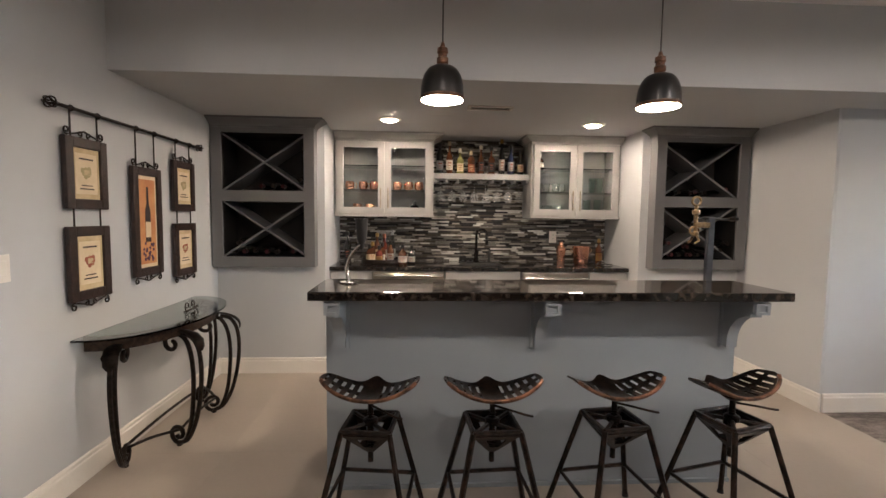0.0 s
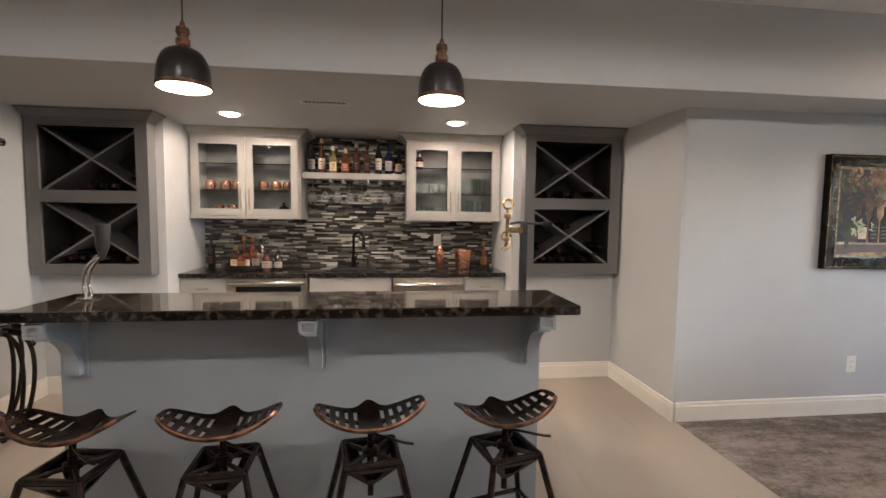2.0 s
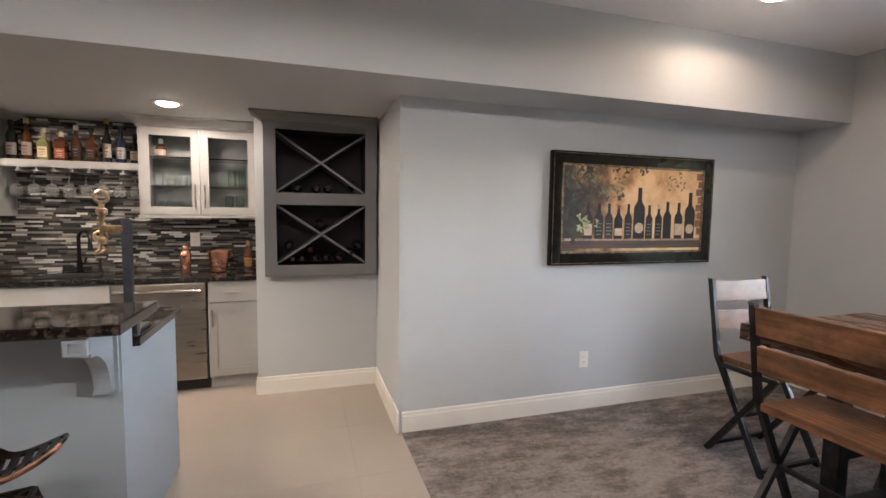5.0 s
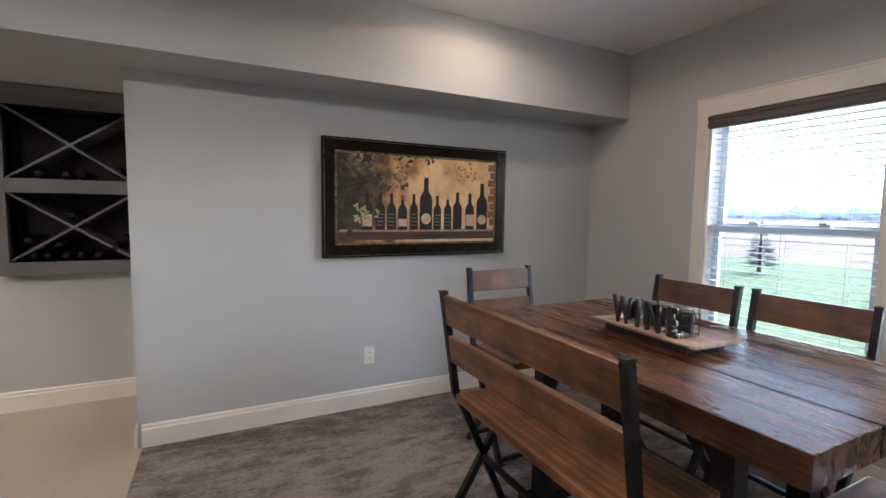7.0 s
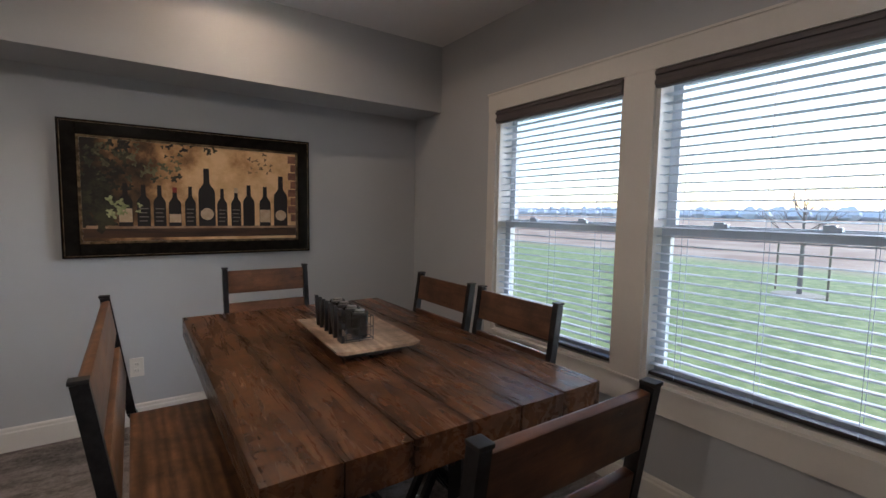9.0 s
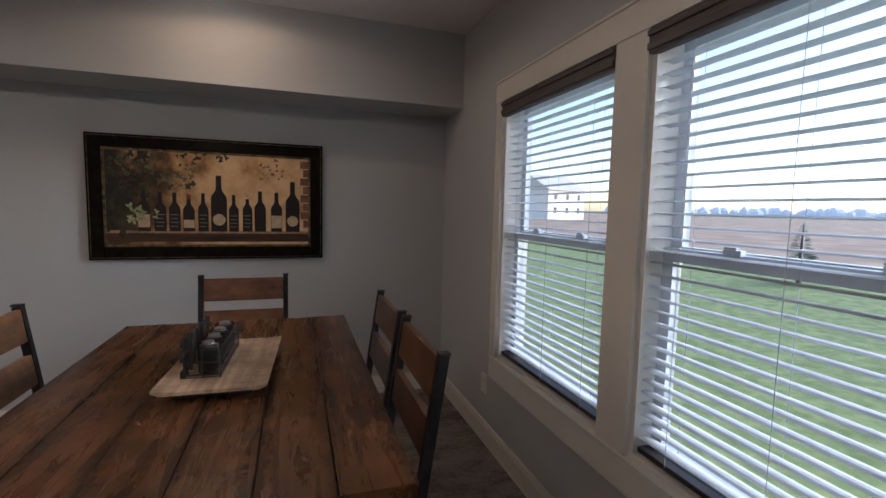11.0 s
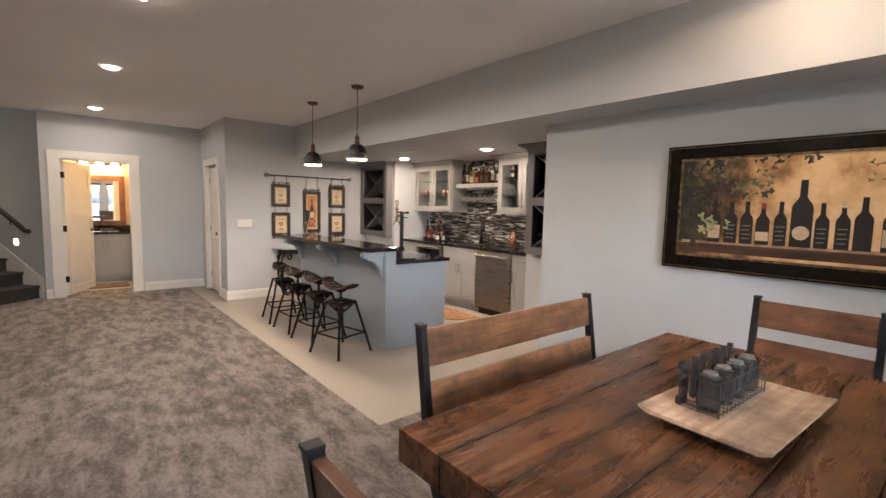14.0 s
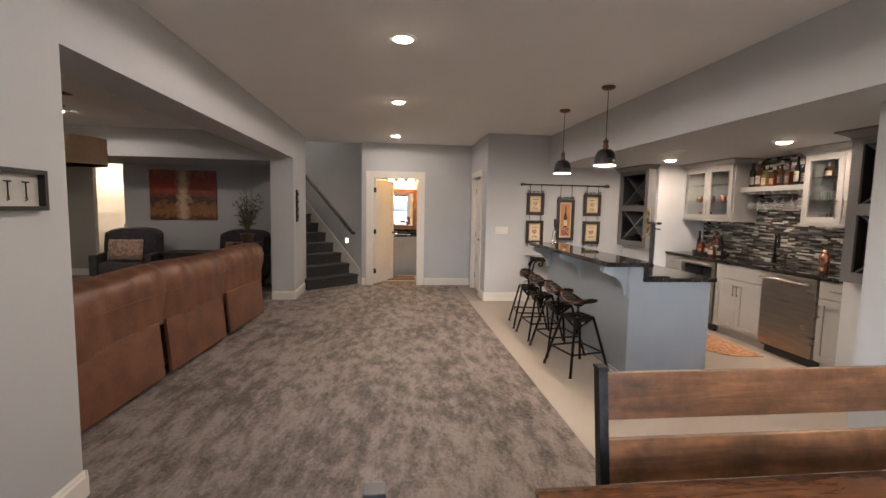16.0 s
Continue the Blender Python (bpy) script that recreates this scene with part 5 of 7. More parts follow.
def canvas_mat():
    """Mottled plaster wall in ochre, shading to brown foliage at one end."""
    m, n, l, p = node_mat("painted_plaster")
    co = n.new("ShaderNodeTexCoord")
    sep = n.new("ShaderNodeSeparateXYZ")
    l.new(co.outputs["Object"], sep.inputs[0])
    t1, t2 = n.new("ShaderNodeTexNoise"), n.new("ShaderNodeTexNoise")
    t1.inputs["Scale"].default_value, t1.inputs["Detail"].default_value = 4.5, 7
    t2.inputs["Scale"].default_value, t2.inputs["Detail"].default_value, t2.inputs["Roughness"].default_value = 13, 8, 0.7
    for t in (t1, t2):
        l.new(co.outputs["Object"], t.inputs["Vector"])
    mr = n.new("ShaderNodeMapRange")
    mr.inputs["From Min"].default_value, mr.inputs["From Max"].default_value = X0 + 0.15, X0 + 0.75
    l.new(sep.outputs[0], mr.inputs[0])
    ad = n.new("ShaderNodeMath")
    ad.operation = "MULTIPLY_ADD"
    ad.inputs[1].default_value = 0.9
    l.new(t1.outputs[0], ad.inputs[0])
    sb = n.new("ShaderNodeMath")
    sb.operation = "MULTIPLY_ADD"
    sb.inputs[1].default_value, sb.inputs[2].default_value = 0.46, -0.24
    l.new(mr.outputs[0], sb.inputs[0])
    l.new(sb.outputs[0], ad.inputs[2])
    ad2 = n.new("ShaderNodeMath")
    ad2.operation = "MULTIPLY_ADD"
    ad2.inputs[1].default_value = 0.5
    l.new(t2.outputs[0], ad2.inputs[0])
    l.new(ad.outputs[0], ad2.inputs[2])
    r = n.new("ShaderNodeValToRGB")
    e = r.color_ramp.elements
    e[0].position, e[0].color = 0.46, (0.010, 0.007, 0.004, 1)
    e[1].position, e[1].color = 1.0, (0.74, 0.50, 0.27, 1)
    k = e.new(0.62)
    k.color = (0.11, 0.052, 0.020, 1)
    k = e.new(0.76)
    k.color = (0.40, 0.22, 0.09, 1)
    k = e.new(0.86)
    k.color = (0.60, 0.37, 0.18, 1)
    l.new(ad2.outputs[0], r.inputs[0])
    l.new(r.outputs[0], p.inputs["Base Color"])
    p.inputs["Roughness"].default_value = 0.6
    return m


cx0, cx1, cz0, cz1 = X0 + b + 0.012, X1 - b - 0.012, Z0 + b + 0.012, Z1 - b - 0.012
cv = part("canvas", boxes((cx0, -0.028, cz0, cx1, -0.012, cz1)), canvas_mat(), pic, "ochre plaster and vines painted behind bottles")
W, Hh = cx1 - cx0, cz1 - cz0
shelf_z = cz0 + Hh * 0.155
part("painted_shelf", boxes((cx0, -0.0292, cz0 + 0.02, cx1, -0.0281, shelf_z - 0.018)), surf("painted_dark_wood", (0.07, 0.03, 0.015), (0.02, 0.01, 0.006), 12, 0.4, stretch=(0.3, 1, 3)), cv)
part("painted_ledge", boxes((cx0, -0.0296, shelf_z - 0.018, cx1, -0.0281, shelf_z)), surf("painted_ledge_tone", (0.42, 0.27, 0.16), (0.22, 0.13, 0.07), 14, 0.4), cv)
PB = surf("painted_bottle", (0.012, 0.008, 0.009), (0.006, 0.004, 0.005), 8, 0.65)
PL = surf("painted_label", (0.55, 0.42, 0.29), (0.45, 0.32, 0.2), 30, 0.4)
PR = surf("painted_capsule_red", (0.28, 0.03, 0.02), (0.2, 0.02, 0.015), 20, 0.4)
for fx, hh, ww, lab, cap in ((0.17, 0.43, 0.029, 4, 0), (0.245, 0.42, 0.028, 1, 0), (0.313, 0.42, 0.027, 1, 0), (0.38, 0.40, 0.028, 2, 1), (0.45, 0.42, 0.025, 1, 0), (0.528, 0.62, 0.040, 3, 0), (0.602, 0.41, 0.025, 1, 0), (0.672, 0.42, 0.025, 1, 2), (0.738, 0.46, 0.030, 0, 0), (0.825, 0.45, 0.030, 4, 0), (0.912, 0.58, 0.038, 3, 0)):
    bx, h, w_ = cx0 + W * fx, Hh * hh, W * ww
    prof = [(-w_, 0), (-w_, h * 0.57), (-w_ * 0.9, h * 0.635), (-w_ * 0.55, h * 0.70), (-w_ * 0.36, h * 0.75), (-w_ * 0.33, h), (w_ * 0.33, h), (w_ * 0.36, h * 0.75), (w_ * 0.55, h * 0.70), (w_ * 0.9, h * 0.635), (w_, h * 0.57), (w_, 0)]
    bt = part("painted_bottle", prism(bmesh.new(), [(bx + a, shelf_z - 0.004 + z) for a, z in prof], "y", -0.0306, -0.0281), PB, cv)
    if lab in (2, 4):
        part("painted_label", boxes((bx - w_ * 0.93, -0.0316, shelf_z + h * 0.08, bx + w_ * 0.93, -0.0305, shelf_z + h * (0.30 if lab == 2 else 0.40))), PL, bt)
    elif lab == 3:
        part("painted_label", lathe(bmesh.new(), [(w_ * 0.8, 0), (w_ * 0.8, 0.001)], 18, pose(bx, -0.0306, shelf_z + h * 0.2, 90, 0, 0)), PL, bt)
    elif lab == 1:
        part("painted_label", boxes(*[(bx - w_ * 0.7, -0.0314, shelf_z + h * (0.1 + 0.1 * k), bx + w_ * (0.5 + 0.2 * (k % 2)), -0.0305, shelf_z + h * (0.125 + 0.1 * k)) for k in range(4)]), surf("painted_script", (0.16, 0.14, 0.12), None, 20, 0.4), bt)
    if cap:
        part("painted_capsule", boxes((bx - w_ * 0.35, -0.0312, shelf_z + h * 0.86, bx + w_ * 0.35, -0.0305, shelf_z + h * 0.995)), PR if cap == 1 else PL, bt)
rnd = random.Random(9)


def vine(count, x_range, z_range, r_range, depth):
    """Lobed painted leaves scattered over a patch of the canvas."""
    bm = bmesh.new()
    for k in range(count):
        u, v = rnd.random(), rnd.random()
        lx, lz, r_ = cx0 + W * (x_range[0] + (x_range[1] - x_range[0]) * u), cz0 + Hh * (z_range[0] + (z_range[1] - z_range[0]) * v), rnd.uniform(*r_range)
        a0 = rnd.uniform(0, 6.28)
        ring = [(min(max(lx + r_ * (0.62 + 0.38 * math.cos(2.5 * t)) * math.cos(t + a0), cx0), cx1), min(lz + r_ * (0.62 + 0.38 * math.cos(2.5 * t)) * math.sin(t + a0), cz1)) for t in [6.283 * i / 12 for i in range(12)]]
        prism(bm, ring, "y", -depth - 0.00002 * k, -depth + 0.001)
    return bm


DARKVINE = surf("painted_shade", (0.045, 0.040, 0.018), (0.008, 0.007, 0.005), 11, 0.6, spread=(0.44, 0.66))
part("painted_shrub", vine(34, (0.0, 0.13), (0.16, 0.62), (0.03, 0.065), 0.0292), DARKVINE, cv)
part("painted_shrub", vine(60, (0.0, 0.20), (0.50, 0.98), (0.012, 0.032), 0.0296), DARKVINE, cv)
part("painted_leaves", vine(70, (0.0, 0.42), (0.60, 0.99), (0.010, 0.028), 0.0300), surf("painted_vine", (0.16, 0.15, 0.07), (0.03, 0.028, 0.014), 11, 0.5, spread=(0.44, 0.66)), cv)
part("painted_leaves", vine(12, (0.36, 0.64), (0.94, 1.0), (0.010, 0.024), 0.0300), DARKVINE, cv)
part("painted_leaves", vine(16, (0.74, 0.86), (0.74, 0.98), (0.008, 0.018), 0.0300), surf("painted_ochre_vine", (0.26, 0.17, 0.08), (0.10, 0.06, 0.03), 11, 0.5), cv)
part("painted_leaves", vine(14, (0.10, 0.235), (0.22, 0.42), (0.014, 0.030), 0.0326), surf("painted_bright_vine", (0.46, 0.47, 0.24), (0.20, 0.22, 0.09), 16, 0.5), cv)
for k in range(8):
    part("painted_brick", boxes((cx1 - W * (0.045 if k % 2 else 0.03), -0.0290, cz0 + Hh * (0.20 + 0.098 * k), cx1, -0.0281, cz0 + Hh * (0.285 + 0.098 * k))), surf("painted_brick_tone", (0.26, 0.12, 0.07), (0.14, 0.06, 0.04), 18, 0.6), cv)

# ---- tray with letter rack ----
tray = thing("wooden_tray", pose(7.345, 2.51, TZ, 0, 0, -3), "pale knotty pine tray on a dark base on the table", "tray")
part("base", boxes((-0.105, -0.20, 0, 0.105, 0.20, 0.0295), bevel=0.003), BLACK, tray, "dark recessed base")
PINE = wood("pale_pine", (0.25, 0.145, 0.085), (0.52, 0.37, 0.25), "Y", 0.45, 0.03)
bm = bmesh.new()
prism(bm, [(-0.150, 0.046), (-0.132, 0.043), (-0.10, 0.0405), (0.10, 0.0405), (0.132, 0.043), (0.150, 0.046), (0.150, 0.040), (0.128, 0.030), (-0.128, 0.030), (-0.150, 0.040)], "y", -0.25, 0.25)
part("board", bm, PINE, tray)
caddy = thing("letter_caddy", pose(7.305, 2.50, TZ + 0.0405, 0, 0, -3), "black metal letter rack reading WINE with small jars", "caddy")


def letter(ch, y, size):
    cu = bpy.data.curves.new("letter", "FONT")
    cu.body, cu.size, cu.extrude, cu.align_x = ch, size, 0.006, "CENTER"
    cu.offset = 0.003
    tmp = bpy.data.objects.new("letter", cu)
    scene.collection.objects.link(tmp)
    me = bpy.data.meshes.new_from_object(tmp.evaluated_get(bpy.context.evaluated_depsgraph_get()))
    bpy.data.objects.remove(tmp)
    me.materials.append(BLACK)
    ob = new("letter", me)
    ob.parent = caddy
    ob.matrix_basis = pose(-0.055, y, 0.004, 90, 0, -90) @ Matrix.Diagonal((0.62, 1, 1, 1))
    ob["label"] = "black metal letter " + ch


for k, chr_ in enumerate("WINE"):
    letter(chr_, (0.128, 0.046, -0.030, -0.118)[k], 0.158)
bm = bmesh.new()
for z in (0.012, 0.05, 0.088):
    tube(bm, [(-0.048, -0.15, z), (0.05, -0.15, z), (0.05, 0.15, z), (-0.048, 0.15, z)], 0.0018, 5)
for k in range(13):
    y = -0.15 + 0.30 * k / 12
    tube(bm, [(-0.048, y, 0.006), (0.05, y, 0.006), (0.05, y, 0.09)], 0.0014, 5)
for y in (-0.15, 0.15):
    for x in (-0.048, 0.0, 0.05):
        tube(bm, [(x, y, 0.003), (x, y, 0.112 if x < 0 else 0.09)], 0.0018, 5)
tagged(part("wire_basket", bm, BLACK, caddy), kind="stuff")
LIDPALE = surf("pale_metal_lid", (0.24, 0.23, 0.21), (0.17, 0.165, 0.155), 20, 0.35, metal=0.4)
VOT = glass("grey_glass", (0.45, 0.47, 0.50), 0.05, 1.4)
for k in range(4):
    y = 0.120 - 0.080 * k
    bm = bmesh.new()
    lathe(bm, [(0.001, 0.008), (0.026, 0.008), (0.029, 0.02), (0.030, 0.10), (0.027, 0.10), (0.026, 0.022), (0.001, 0.014)], 18, pose(0.012, y, 0))
    jar = part("jar", bm, VOT, caddy, "smoked glass votive jar", smooth=True)
    part("candle", lathe(bmesh.new(), [(0.001, 0.015), (0.0255, 0.022), (0.0255, 0.094), (0.001, 0.096)], 16, pose(0.012, y, 0)), surf("pale_wax", (0.30, 0.28, 0.25), (0.22, 0.20, 0.18), 20, 0.5), jar, "pale wax candle")
    part("lid", lathe(bmesh.new(), [(0.001, 0.1005), (0.0175, 0.1005), (0.0175, 0.104), (0.016, 0.106), (0.001, 0.107)], 16, pose(0.012, y, 0)), LIDPALE, jar, "pale round lid")


# ---- plates on walls ----
def wall_plate(m, w, h, label, rockers=0):
    p = thing("wall_plate", m, label, "wall plate")
    part("plate", boxes((-w / 2, -0.006, -h / 2, w / 2, 0, h / 2), bevel=0.002), TRIM, p)
    if rockers:
        for k in range(rockers):
            x = (k - (rockers - 1) / 2) * 0.046
            part("rocker", boxes((x - 0.016, -0.009, -0.033, x + 0.016, -0.005, 0.033), bevel=0.002), TRIM, p)
    else:
        for z in (-0.02, 0.02):
            s = part("socket", boxes((-0.017, -0.0085, z - 0.014, 0.017, -0.005, z + 0.014), bevel=0.003), TRIM, p)
            part("slot", boxes((-0.008, -0.0092, z - 0.004, -0.006, -0.0084, z + 0.006), (0.005, -0.0092, z - 0.005, 0.007, -0.0084, z + 0.007)), BLACK, s)


wall_plate(pose(6.66, YP, 0.37), 0.075, 0.12, "white double wall outlet")
wall_plate(pose(XE, 3.41, 0.365, 0, 0, -90), 0.075, 0.12, "white double wall outlet")
wall_plate(pose(XL, 3.155, 1.135, 0, 0, 90), 0.21, 0.115, "white four-gang light switch", 4)
wall_plate(pose(3.80, YBK - 0.013, 1.17), 0.075, 0.12, "white outlet on the mosaic backsplash")

# ---- goods on the bar ----
def bottle_profile(h, r, neck=0.014, shoulder=0.55):
    return [(0.001, 0), (r * 0.96, 0), (r, 0.006), (r, h * shoulder), (r * 0.86, h * (shoulder + 0.07)), (neck * 1.25, h * (shoulder + 0.17)), (neck, h * (shoulder + 0.22)), (neck, h * 0.93), (neck * 1.15, h * 0.935), (neck * 1.15, h), (0.001, h)]


def liquid_mat(name, c, rough=0.08):
    m, n, l, p = node_mat(name)
    p.inputs["Base Color"].default_value = (*c, 1)
    p.inputs["Roughness"].default_value = rough
    p.inputs["Coat Weight"].default_value = 0.6
    return m


LIQ = {"amber": liquid_mat("amber_spirit", (0.085, 0.030, 0.013)), "dark": liquid_mat("dark_glass", (0.012, 0.012, 0.011)), "green": liquid_mat("olive_spirit", (0.20, 0.19, 0.07)), "red": liquid_mat("red_spirit", (0.14, 0.03, 0.02)),
       "clear": glass("clear_bottle_glass", (0.9, 0.93, 0.92), 0.0, 1.3), "brown": liquid_mat("brown_spirit", (0.07, 0.026, 0.012)), "blue": liquid_mat("midnight_glass", (0.015, 0.02, 0.05))}
LAB = {"white": surf("white_paper_label", (0.72, 0.69, 0.62), None, 30, 0.6), "cream": CREAM, "gold": surf("gold_foil_label", (0.45, 0.28, 0.09), None, 30, 0.4, metal=0.5), "rust": RUST, "black": BLACK, "silver": surf("silver_label", (0.5, 0.5, 0.5), None, 20, 0.35, metal=0.6)}


def bottle(m, h, r, glass_kind, label_kind, cap_kind, label, group, square=False, shoulder=0.55):
    b = thing("bottle", m, label, "bottle", group)
    steps = 4 if square else 18
    bm = lathe(bmesh.new(), bottle_profile(h, r * (1.3 if square else 1), 0.013, shoulder), steps, pose(0, 0, 0, 0, 0, 45 if square else 0))
    part("glass", bm, LIQ[glass_kind], b, smooth=not square)
    rr = r * (0.945 if square else 1.0) + 0.0012
    lb = bmesh.new()
    if square:
        box(lb, -rr * 0.85, -rr, h * 0.10, rr * 0.85, -rr + 0.004, h * 0.42)
    else:
        n = 12
        lo = [lb.verts.new((rr * math.cos(math.pi * (1.12 + 0.76 * k / n)), rr * math.sin(math.pi * (1.12 + 0.76 * k / n)), h * 0.12)) for k in range(n + 1)]
        up = [lb.verts.new((v.co.x, v.co.y, h * 0.43)) for v in lo]
        for k in range(n):
            lb.faces.new((lo[k], lo[k + 1], up[k + 1], up[k]))
        bmesh.ops.solidify(lb, geom=list(lb.faces), thickness=0.001)
    lab = part("label", lb, LAB[label_kind], b, "printed paper label")
    part("label_bars", boxes((-r * 0.5, -rr - 0.0022, h * 0.32, r * 0.5, -rr - 0.0008, h * 0.35), (-r * 0.4, -rr - 0.0022, h * 0.24, r * 0.4, -rr - 0.0008, h * 0.26), (-r * 0.45, -rr - 0.0022, h * 0.17, r * 0.45, -rr - 0.0008, h * 0.185)), LAB["rust"] if label_kind != "rust" else LAB["cream"], lab)
    part("cap", lathe(bmesh.new(), [(0.001, h - 0.002), (0.017, h - 0.002), (0.017, h - 0.035), (0.0155, h - 0.037), (0.0155, h - 0.0375)][::-1] + [(0.0165, h + 0.004), (0.001, h + 0.005)], 14), LAB[cap_kind], b, smooth=True)
    return b


rowz = 1.7905
for x, h, r, g, l_, c, sq, sh in ((2.605, 0.27, 0.036, "dark", "silver", "black", False, 0.62), (2.70, 0.29, 0.034, "amber", "white", "cream", False, 0.5), (2.805, 0.23, 0.037, "green", "cream", "white", True, 0.5), (2.915, 0.21, 0.038, "amber", "rust", "cream", True, 0.6),
                              (3.015, 0.26, 0.034, "brown", "black", "white", False, 0.48), (3.115, 0.25, 0.035, "brown", "black", "black", True, 0.5), (3.22, 0.32, 0.031, "dark", "white", "gold", False, 0.5), (3.315, 0.27, 0.036, "blue", "silver", "black", False, 0.55), (3.41, 0.22, 0.033, "dark", "cream", "black", False, 0.55)):
    bottle(pose(x, 5.80, rowz), h * 1.08, r, g, l_, c, {"dark": "dark glass spirit bottle on the shelf", "amber": "amber whiskey bottle with a paper label", "green": "olive green square liqueur bottle", "brown": "dark brown bourbon bottle with a black label", "blue": "midnight blue bottle with a silver label"}[g], "bottles on the shelf", sq, sh)

tr = thing("round_tray", pose(2.05, 5.72, 0.9105), "round dark metal tray holding spirit bottles", "tray")
part("pan", lathe(bmesh.new(), [(0.001, 0), (0.19, 0), (0.198, 0.008), (0.2, 0.045), (0.204, 0.047), (0.206, 0.04), (0.203, 0.004), (0.001, 0.006)][::1], 36), IRON, tr, smooth=True)
for dx, dy, h, r, g, l_, c, sq in ((-0.13, 0.05, 0.17, 0.036, "amber", "cream", "black", False), (-0.06, 0.10, 0.28, 0.034, "amber", "cream", "gold", False), (0.01, 0.12, 0.27, 0.034, "red", "white", "rust", False), (0.09, 0.09, 0.30, 0.034, "dark", "silver", "silver", False),
                             (-0.09, -0.05, 0.20, 0.036, "brown", "cream", "gold", True), (0.0, -0.02, 0.19, 0.037, "amber", "white", "black", True), (0.08, -0.03, 0.21, 0.035, "amber", "white", "black", False), (-0.02, -0.12, 0.17, 0.034, "red", "gold", "black", False)):
    bottle(pose(2.05 + dx, 5.72 + dy, 0.9175), h, r, g, l_, c, {"amber": "amber spirit bottle on the round tray", "red": "red liqueur bottle on the round tray", "dark": "dark bottle with silver cap on the tray", "brown": "square brown bourbon bottle on the tray"}[g], "bottles on the tray", sq)
bottle(pose(2.25, 5.60, 0.9105), 0.19, 0.045, "brown", "white", "black", "squat brown bottle with a large white label", "bottles on the tray")
bottle(pose(2.335, 5.65, 0.9105), 0.17, 0.036, "dark", "white", "black", "small dark bottle with a white label", "bottles on the tray")
bottle(pose(4.24, 5.80, 0.9105), 0.25, 0.034, "amber", "gold", "gold", "amber bottle beside the copper set", "bottles by the bucket")
bottle(pose(1.70, 5.82, 0.9105), 0.30, 0.033, "dark", "black", "black", "tall dark wine bottle in the corner", "bottles on the tray")

sh = thing("cocktail_shaker", pose(3.79, 5.62, 0.9105), "polished copper cocktail shaker", "shaker")
part("cup", lathe(bmesh.new(), [(0.001, 0), (0.034, 0), (0.036, 0.005), (0.044, 0.14), (0.044, 0.145), (0.001, 0.145)], 24), COPPER, sh, smooth=True)
part("lid", lathe(bmesh.new(), [(0.0445, 0.1455), (0.044, 0.155), (0.03, 0.19), (0.022, 0.195), (0.022, 0.22), (0.018, 0.228), (0.001, 0.23)], 24), COPPER, sh, "copper strainer cap", smooth=True)
bk = thing("ice_bucket", pose(4.02, 5.70, 0.9105), "hammered copper ice bucket with side handles", "bucket")
HAM = surf("hammered_copper", (0.78, 0.42, 0.30), (0.62, 0.30, 0.20), 12, 0.24, metal=1.0, bump=0.8, grain=55)
part("pail", lathe(bmesh.new(), [(0.001, 0), (0.06, 0), (0.066, 0.006), (0.084, 0.17), (0.088, 0.172), (0.088, 0.178), (0.08, 0.176), (0.062, 0.012), (0.001, 0.01)], 32), HAM, bk, smooth=True)
for sgn in (-1, 1):
    part("handle", tube(bmesh.new(), spiral((sgn * 0.083, 0, 0.14), 0.022, 0.022, -90, 90, (sgn, 0, 0), (0, 0, 1), 12), 0.004, 6), BRASS, bk, "brass side handle", smooth=True)
tn = thing("bar_tools", pose(4.20, 5.62, 0.9105), "small dark bar tools lying on the worktop", "bar tools")
bm = bmesh.new()
tube(bm, spiral((0, 0, 0.02), 0.03, 0.03, 0, 360, (1, 0, 0), (0, 0.8, 0.4), 18), 0.005, 6)
tube(bm, [(0.03, -0.01, 0.012), (0.09, -0.05, 0.008)], 0.006, 6)
tube(bm, [(-0.02, 0.03, 0.012), (-0.07, -0.04, 0.01)], 0.006, 6)
part("tool", bm, BLACK, tn, smooth=True)

# faucet and sink
FAUCET = surf("polished_black_metal", (0.03, 0.028, 0.027), (0.015, 0.014, 0.014), 14, 0.13, metal=0.6)
fa = thing("faucet", pose(2.985, 5.83, 0.9105, 0, 0, 62), "matte black gooseneck bar faucet", "faucet")
bm = bmesh.new()
lathe(bm, [(0.027, 0), (0.027, 0.012), (0.02, 0.016), (0.02, 0.10), (0.014, 0.106)], 18)
tube(bm, [(0, 0, 0.1), (0, 0, 0.28)] + spiral((0, -0.055, 0.28), 0.055, 0.055, 0, 180, (0, 1, 0), (0, 0, 1), 14)[1:] + [(0, -0.11, 0.24)], 0.0135, 12)
part("spout", bm, FAUCET, fa, smooth=True)
part("spray_head", lathe(bmesh.new(), [(0.012, 0.245), (0.016, 0.235), (0.018, 0.185), (0.012, 0.18)], 14, pose(0, -0.11, 0)), FAUCET, fa, smooth=True)
part("lever", tube(bmesh.new(), [(0.018, 0, 0.07), (0.045, 0, 0.075), (0.06, 0, 0.12)], 0.008, 8), FAUCET, fa, smooth=True)
so = thing("soap_dispenser", pose(3.12, 5.84, 0.9105), "matte black soap dispenser beside the faucet", "dispenser")
part("body", lathe(bmesh.new(), [(0.02, 0), (0.02, 0.01), (0.012, 0.015), (0.012, 0.09), (0.018, 0.095), (0.018, 0.115), (0.001, 0.118)], 16), BLACK, so, smooth=True)
part("nozzle", tube(bmesh.new(), [(0, 0, 0.108), (0, -0.05, 0.112), (0, -0.065, 0.10)], 0.006, 8), BLACK, so, smooth=True)
sk = thing("sink", pose(3.0, 5.62, 0.9105), "small dark drop-in bar sink", "sink")
